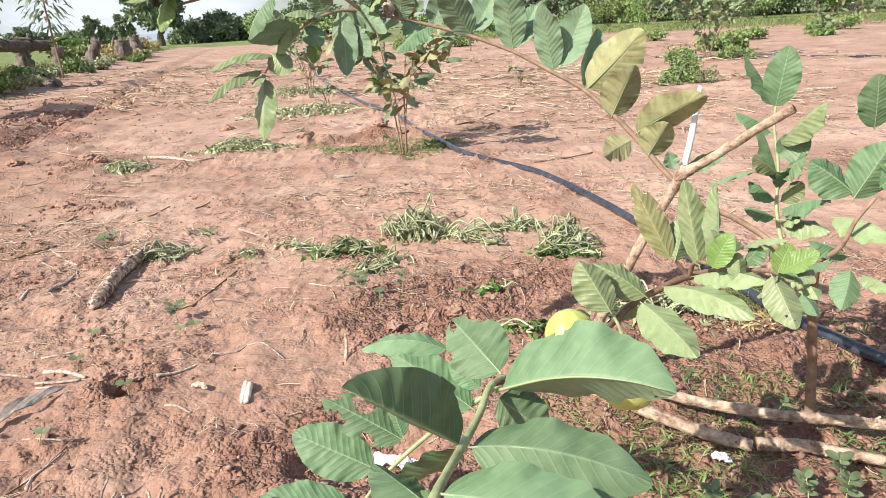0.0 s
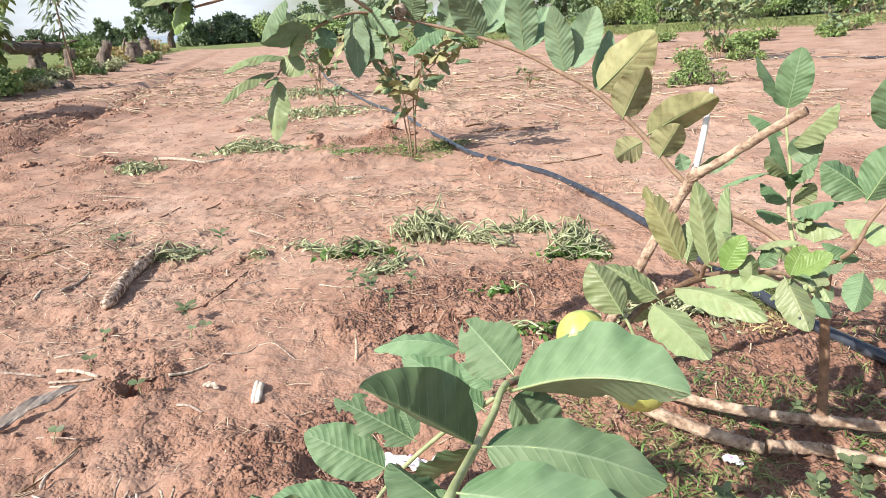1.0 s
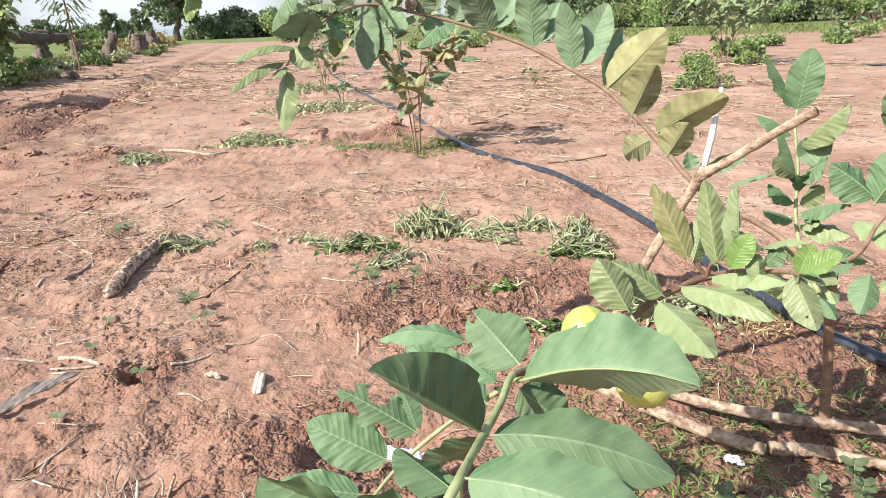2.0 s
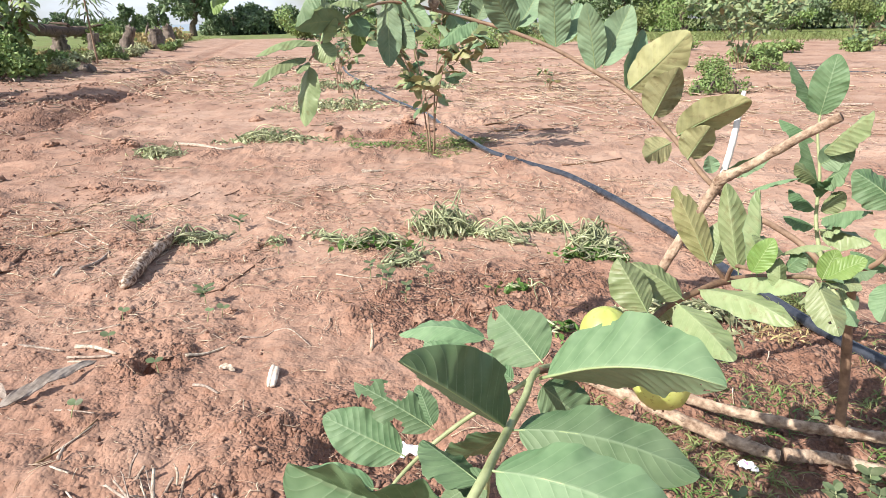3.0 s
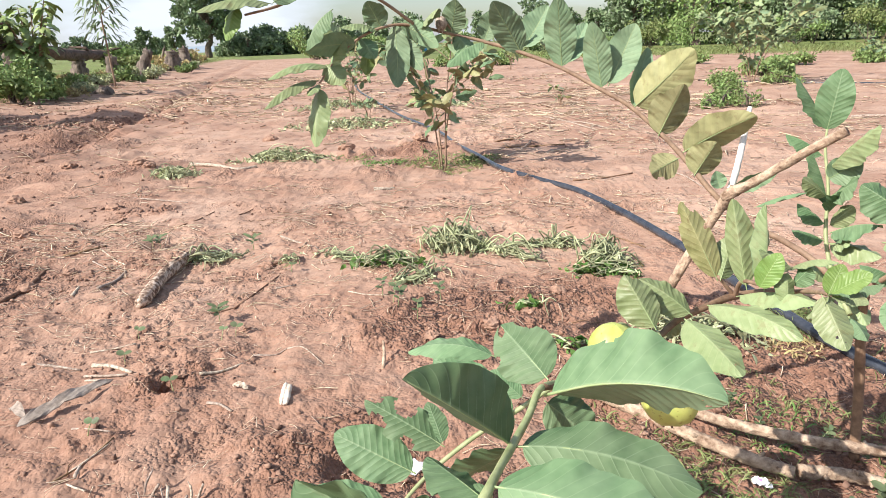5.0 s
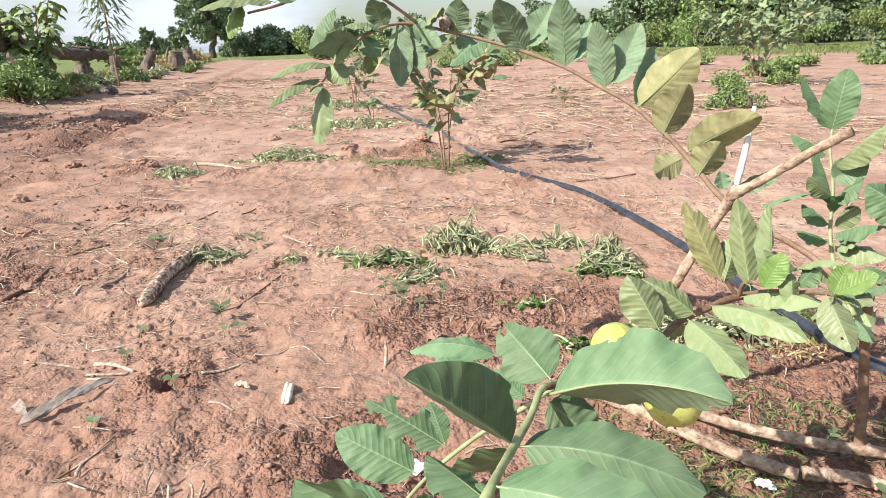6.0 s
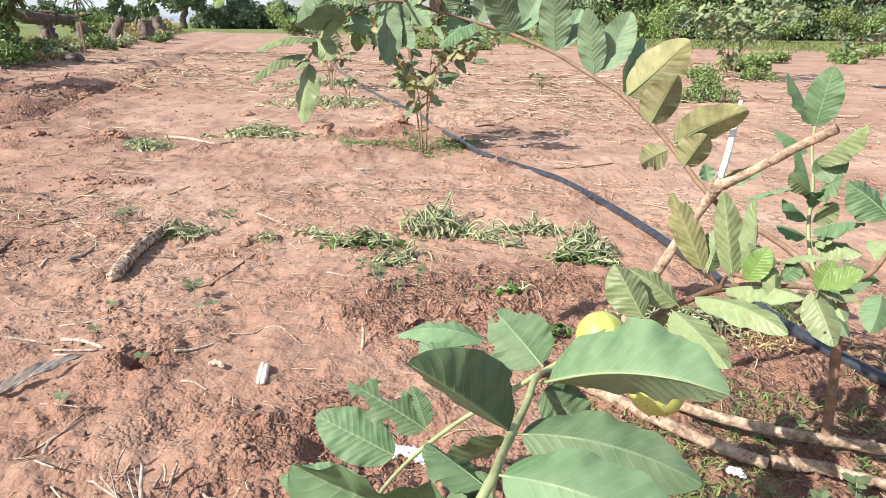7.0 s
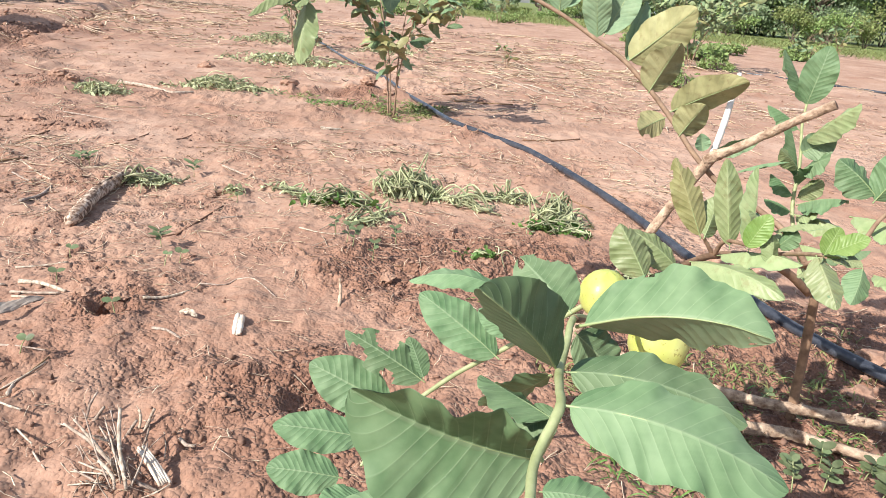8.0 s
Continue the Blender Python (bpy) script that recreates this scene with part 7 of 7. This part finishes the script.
def make_sapling(at, height, spread, stems, leaves, size, seed, label, name="guava_sapling", pale=0.15, group="guava saplings in the field", droop=0.25, low=0.36):
    """Thin forked stems with opposite leaves, each leaf an object of its own."""
    rng = np.random.default_rng(seed)
    x, y = at
    z = ground_z(x, y)
    sapling = thing(name, (x, y, z), label, "sapling", group)
    lines = []
    for k in range(stems):
        a = k * 6.28 / stems + rng.random()
        reach = spread * (0.35 + 0.6 * rng.random())
        h = height * (1.0 if k == 0 else 0.6 + 0.4 * rng.random())
        rows = [(x + 0.02 * math.cos(a), y + 0.02 * math.sin(a), z - 0.02, 0.0055), (x + reach * 0.2 * math.cos(a), y + reach * 0.2 * math.sin(a), z + h * 0.35, 0.0042),
                (x + reach * 0.6 * math.cos(a), y + reach * 0.6 * math.sin(a), z + h * 0.7, 0.0032), (x + reach * math.cos(a), y + reach * math.sin(a), z + h, 0.002)]
        b = Build()
        tube(b, rows, 6, 5)
        part("stem", b, TWIG_BROWN, sapling)
        lines.append(smooth_line(rows, 8))
        for m in range(4):
            start = lines[-1 - m][int(8 * (1.2 + 1.5 * rng.random()))]
            t = a + rng.normal() * 1.2
            out = spread * (0.25 + 0.35 * rng.random())
            twig = [(*start[:3], 0.0026), (start[0] + out * 0.5 * math.cos(t), start[1] + out * 0.5 * math.sin(t), start[2] + out * 0.35, 0.002), (start[0] + out * math.cos(t), start[1] + out * math.sin(t), start[2] + out * (0.1 + 0.5 * rng.random()), 0.0014)]
            b = Build()
            tube(b, twig, 5, 4)
            part("side_twig", b, TWIG_BROWN, sapling)
            lines.append(smooth_line(twig, 12))
    for k in range(leaves):
        line = lines[rng.integers(0, len(lines))]
        p = line[rng.integers(int(len(line) * low), len(line))]
        a = rng.random() * 6.28
        way = Vector((math.cos(a), math.sin(a), 0.25 - droop + 0.65 * rng.normal()))
        turn = way.to_track_quat("Y", "Z").to_matrix().to_4x4()
        pool = SAPLING_PALE if rng.random() < pale else (TREE_LEAVES if name == "young_tree" or rng.random() < 0.5 else SAPLING_LEAVES)
        ob = new("leaf", pool[rng.integers(0, len(pool))])
        ob.parent = sapling
        s = size * (0.6 + 0.6 * rng.random())
        ob.matrix_local = Matrix.Translation(Vector(p[:3]) - Vector((x, y, z))) @ turn @ Matrix.Rotation(rng.normal() * 0.9, 4, "Y") @ Matrix.Scale(s, 4)
    return sapling


make_sapling((-0.05, 3.79), 0.92, 0.42, 4, 260, 0.105, 601, "young guava sapling with drooping leaves in bare soil", pale=0.35, low=0.30)
make_sapling((-1.10, 7.3), 0.66, 0.32, 5, 95, 0.10, 602, "small guava sapling beside the pipe", pale=0.3)
make_sapling((-0.80, 6.3), 0.24, 0.15, 3, 26, 0.08, 603, "low leafy seedling beside the pipe", name="leafy_seedling")
make_sapling((-1.55, 10.2), 0.75, 0.35, 4, 60, 0.12, 604, "small guava sapling far along the pipe", pale=0.3)
make_sapling((4.1, 9.3), 1.30, 0.90, 7, 620, 0.125, 605, "bushy young tree with pale green leaves", name="young_tree", pale=0.06, low=0.22, droop=0.0)
make_sapling((1.11, 6.9), 0.26, 0.15, 3, 26, 0.07, 606, "small weed growing in the bare field", name="field_weed", pale=0.4)
make_sapling((1.4, 16.3), 0.75, 0.4, 4, 60, 0.14, 607, "small guava sapling far across the field")
make_sapling((2.9, 19.5), 0.8, 0.45, 4, 60, 0.15, 608, "small guava sapling far across the field")
make_sapling((8.2, 13.2), 0.55, 0.4, 4, 60, 0.14, 609, "small guava sapling far across the field")
make_sapling((11.5, 17.0), 0.9, 0.5, 4, 60, 0.16, 610, "small guava sapling far across the field")
make_sapling((-3.5, 20.5), 0.8, 0.5, 4, 60, 0.16, 611, "small guava sapling far across the field")

for k, (x, y, h, s, n) in enumerate([(2.60, 6.5, 0.16, 0.18, 240), (2.45, 6.3, 0.09, 0.14, 150), (2.8, 6.75, 0.22, 0.16, 180), (2.75, 6.35, 0.09, 0.18, 160), (3.3, 8.2, 0.20, 0.28, 600), (4.3, 8.9, 0.16, 0.32, 600), (4.9, 10.6, 0.2, 0.4, 500), (6.7, 13.4, 0.2, 0.5, 420), (8.0, 13.1, 0.2, 0.4, 400), (5.5, 15.4, 0.2, 0.4, 260), (1.4, 19.6, 0.35, 0.6, 500), (3.4, 21.0, 0.4, 0.7, 500), (9.6, 15.2, 0.3, 0.6, 600), (-0.2, 20.0, 0.35, 0.5, 400)]):
    make_bush("weed_clump", (x, y), h, s, 620 + k, "low green weed clump in the bare field", 0.032 if y < 10 else 0.07, n * 2, group="weed clumps in the field")


def make_long_leaf_tree(at, height, seed):
    """A thin young tree with hanging narrow leaves."""
    rng = np.random.default_rng(seed)
    x, y = at
    z = ground_z(x, y)
    tree = thing("thin_young_tree", (x, y, z), "thin young tree with narrow hanging leaves", "tree")
    b = Build()
    rows = [(x, y, z - 0.05, 0.022), (x - 0.04, y, z + height * 0.4, 0.018), (x - 0.03, y, z + height * 0.75, 0.014), (x, y, z + height, 0.006)]
    tube(b, rows, 7, 6)
    line = smooth_line(rows, 8)
    part("trunk", b, TWIG_BROWN, tree)
    b = Build()
    n = 520
    p = line[rng.integers(int(len(line) * 0.24), len(line), n), :3]
    a = rng.random(n) * 6.28
    reach = rng.random(n) ** 0.7 * 0.40
    bases = p + np.stack([np.cos(a) * reach, np.sin(a) * reach, 0.35 * reach], 1)
    strips(b, rng, bases, np.stack([np.cos(a), np.sin(a), -0.2 + 0.5 * rng.normal(size=n)], 1), 0.10 + 0.16 * rng.random(n), 0.035 + 0.025 * rng.random(n), 0.5)
    part("crown", b, FAR_LEAF, tree, smooth=False)
    for k in range(16):
        b = Build()
        q = line[int(len(line) * (0.36 + 0.6 * k / 16)), :3]
        t = k * 2.4
        tube(b, [(*q, 0.012), (q[0] + 0.25 * math.cos(t), q[1] + 0.25 * math.sin(t), q[2] + 0.15, 0.006), (q[0] + 0.45 * math.cos(t), q[1] + 0.45 * math.sin(t), q[2] + 0.16, 0.003)], 5, 3)
        part("limb", b, TWIG_BROWN, tree)


make_long_leaf_tree((-7.19, 14.21), 3.3, 640)


def make_big_leaf_bush(at, height, spread, count, size, seed):
    rng = np.random.default_rng(seed)
    x, y = at
    z = ground_z(x, y)
    bush = thing("broad_leaved_shrub", (x, y, z), "tall shrub with large hanging pale green leaves", "bush")
    tips = []
    for k in range(6):
        b = Build()
        a = k * 1.05 + rng.random()
        tip = (x + spread * 0.6 * math.cos(a), y + spread * 0.6 * math.sin(a), z + height * (0.7 + 0.3 * rng.random()))
        tube(b, [(x, y, z - 0.03, 0.025), (x + spread * 0.25 * math.cos(a), y + spread * 0.25 * math.sin(a), z + height * 0.5, 0.018), (*tip, 0.008)], 6, 4)
        tips.append(tip)
        part("stem", b, TWIG_BROWN, bush)
    for k in range(count):
        tip = np.array(tips[k % 6])
        foot = np.array([x, y, z + height * 0.05])
        p = foot + (tip - foot) * (0.3 + 0.75 * rng.random())
        a = rng.random() * 6.28
        way = Vector((math.cos(a), math.sin(a), -0.2 - 0.9 * rng.random()))
        ob = new("leaf", BIG_LEAVES[k % 6])
        ob.parent = bush
        ob.matrix_local = Matrix.Translation(Vector(p) - Vector((x, y, z))) @ way.to_track_quat("Y", "Z").to_matrix().to_4x4() @ Matrix.Scale(size * (0.6 + 0.6 * rng.random()), 4)


BIG_LEAVES = leaf_pool((SHRUB_LEAF, SHRUB_LEAF), 53)
make_big_leaf_bush((-6.95, 11.2), 1.62, 0.66, 300, 0.26, 650)


def make_tarp():
    """A blue tarpaulin hung over something low at the far end of the field."""
    b = Build()
    n = 9
    verts, faces = [], []
    for i in range(n):
        for j in range(n):
            u, v = i / (n - 1) - 0.5, j / (n - 1) - 0.5
            h = 0.95 * (1 - (2 * abs(v)) ** 2.2) * (1 - 0.35 * (2 * abs(u)) ** 3) + 0.05 * math.sin(9 * u + 4 * v)
            verts.append((-2.35 + 1.5 * u, 45.5 + 1.2 * v, max(0.0, h) + 0.15))
    faces = [(i * n + j, (i + 1) * n + j, (i + 1) * n + j + 1, i * n + j + 1) for i in range(n - 1) for j in range(n - 1)]
    b.add(verts, faces)
    ob = tagged(part("tarpaulin", b, BLUE_TARP, None), "blue tarpaulin over a low heap at the field end", "tarpaulin")
    ob.modifiers.new("thickness", "SOLIDIFY").thickness = 0.01


make_tarp()


def make_far_grass():
    """Rough grass along the far edge of the field and on the bank."""
    rng = np.random.default_rng(71)
    x = np.concatenate([rng.uniform(1, 26, 16000), rng.uniform(-20, -6.2, 12000)])
    y = np.concatenate([27.5 - 0.55 * x[:16000] - 0.02 * x[:16000] ** 2 + rng.uniform(-1.5, 9, 16000), rng.uniform(9, 45, 12000)])
    keep = np.where(np.arange(28000) < 16000, True, (-x - 6.2 - 0.235 * np.clip(y - 8, -3, 60) > 0.0) & (-x - 9.5 - 0.235 * (y - 8) < 0))
    x, y = x[keep], y[keep]
    n = len(x)
    a = rng.random(n) * 6.28
    bases = np.stack([x, y, ground_height(x, y) - 0.01], 1)
    b = Build()
    strips(b, rng, bases, np.stack([np.cos(a), np.sin(a), 1.0 + rng.random(n)], 1), 0.16 + 0.26 * rng.random(n), 0.009 + 0.011 * rng.random(n), 0.35)
    tagged(part("field_edge_grass", b, GRASS, None, smooth=False), "rough green grass along the field edge", "grass", kind="stuff")


make_far_grass()


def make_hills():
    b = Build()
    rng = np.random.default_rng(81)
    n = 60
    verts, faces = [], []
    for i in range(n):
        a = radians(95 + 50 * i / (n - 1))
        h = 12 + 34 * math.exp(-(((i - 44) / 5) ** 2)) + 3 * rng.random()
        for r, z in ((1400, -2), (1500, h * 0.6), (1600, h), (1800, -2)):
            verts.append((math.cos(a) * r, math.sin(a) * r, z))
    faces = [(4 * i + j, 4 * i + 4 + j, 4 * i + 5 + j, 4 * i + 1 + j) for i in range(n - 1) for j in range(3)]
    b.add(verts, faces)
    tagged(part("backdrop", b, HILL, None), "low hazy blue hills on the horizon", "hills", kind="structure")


make_hills()
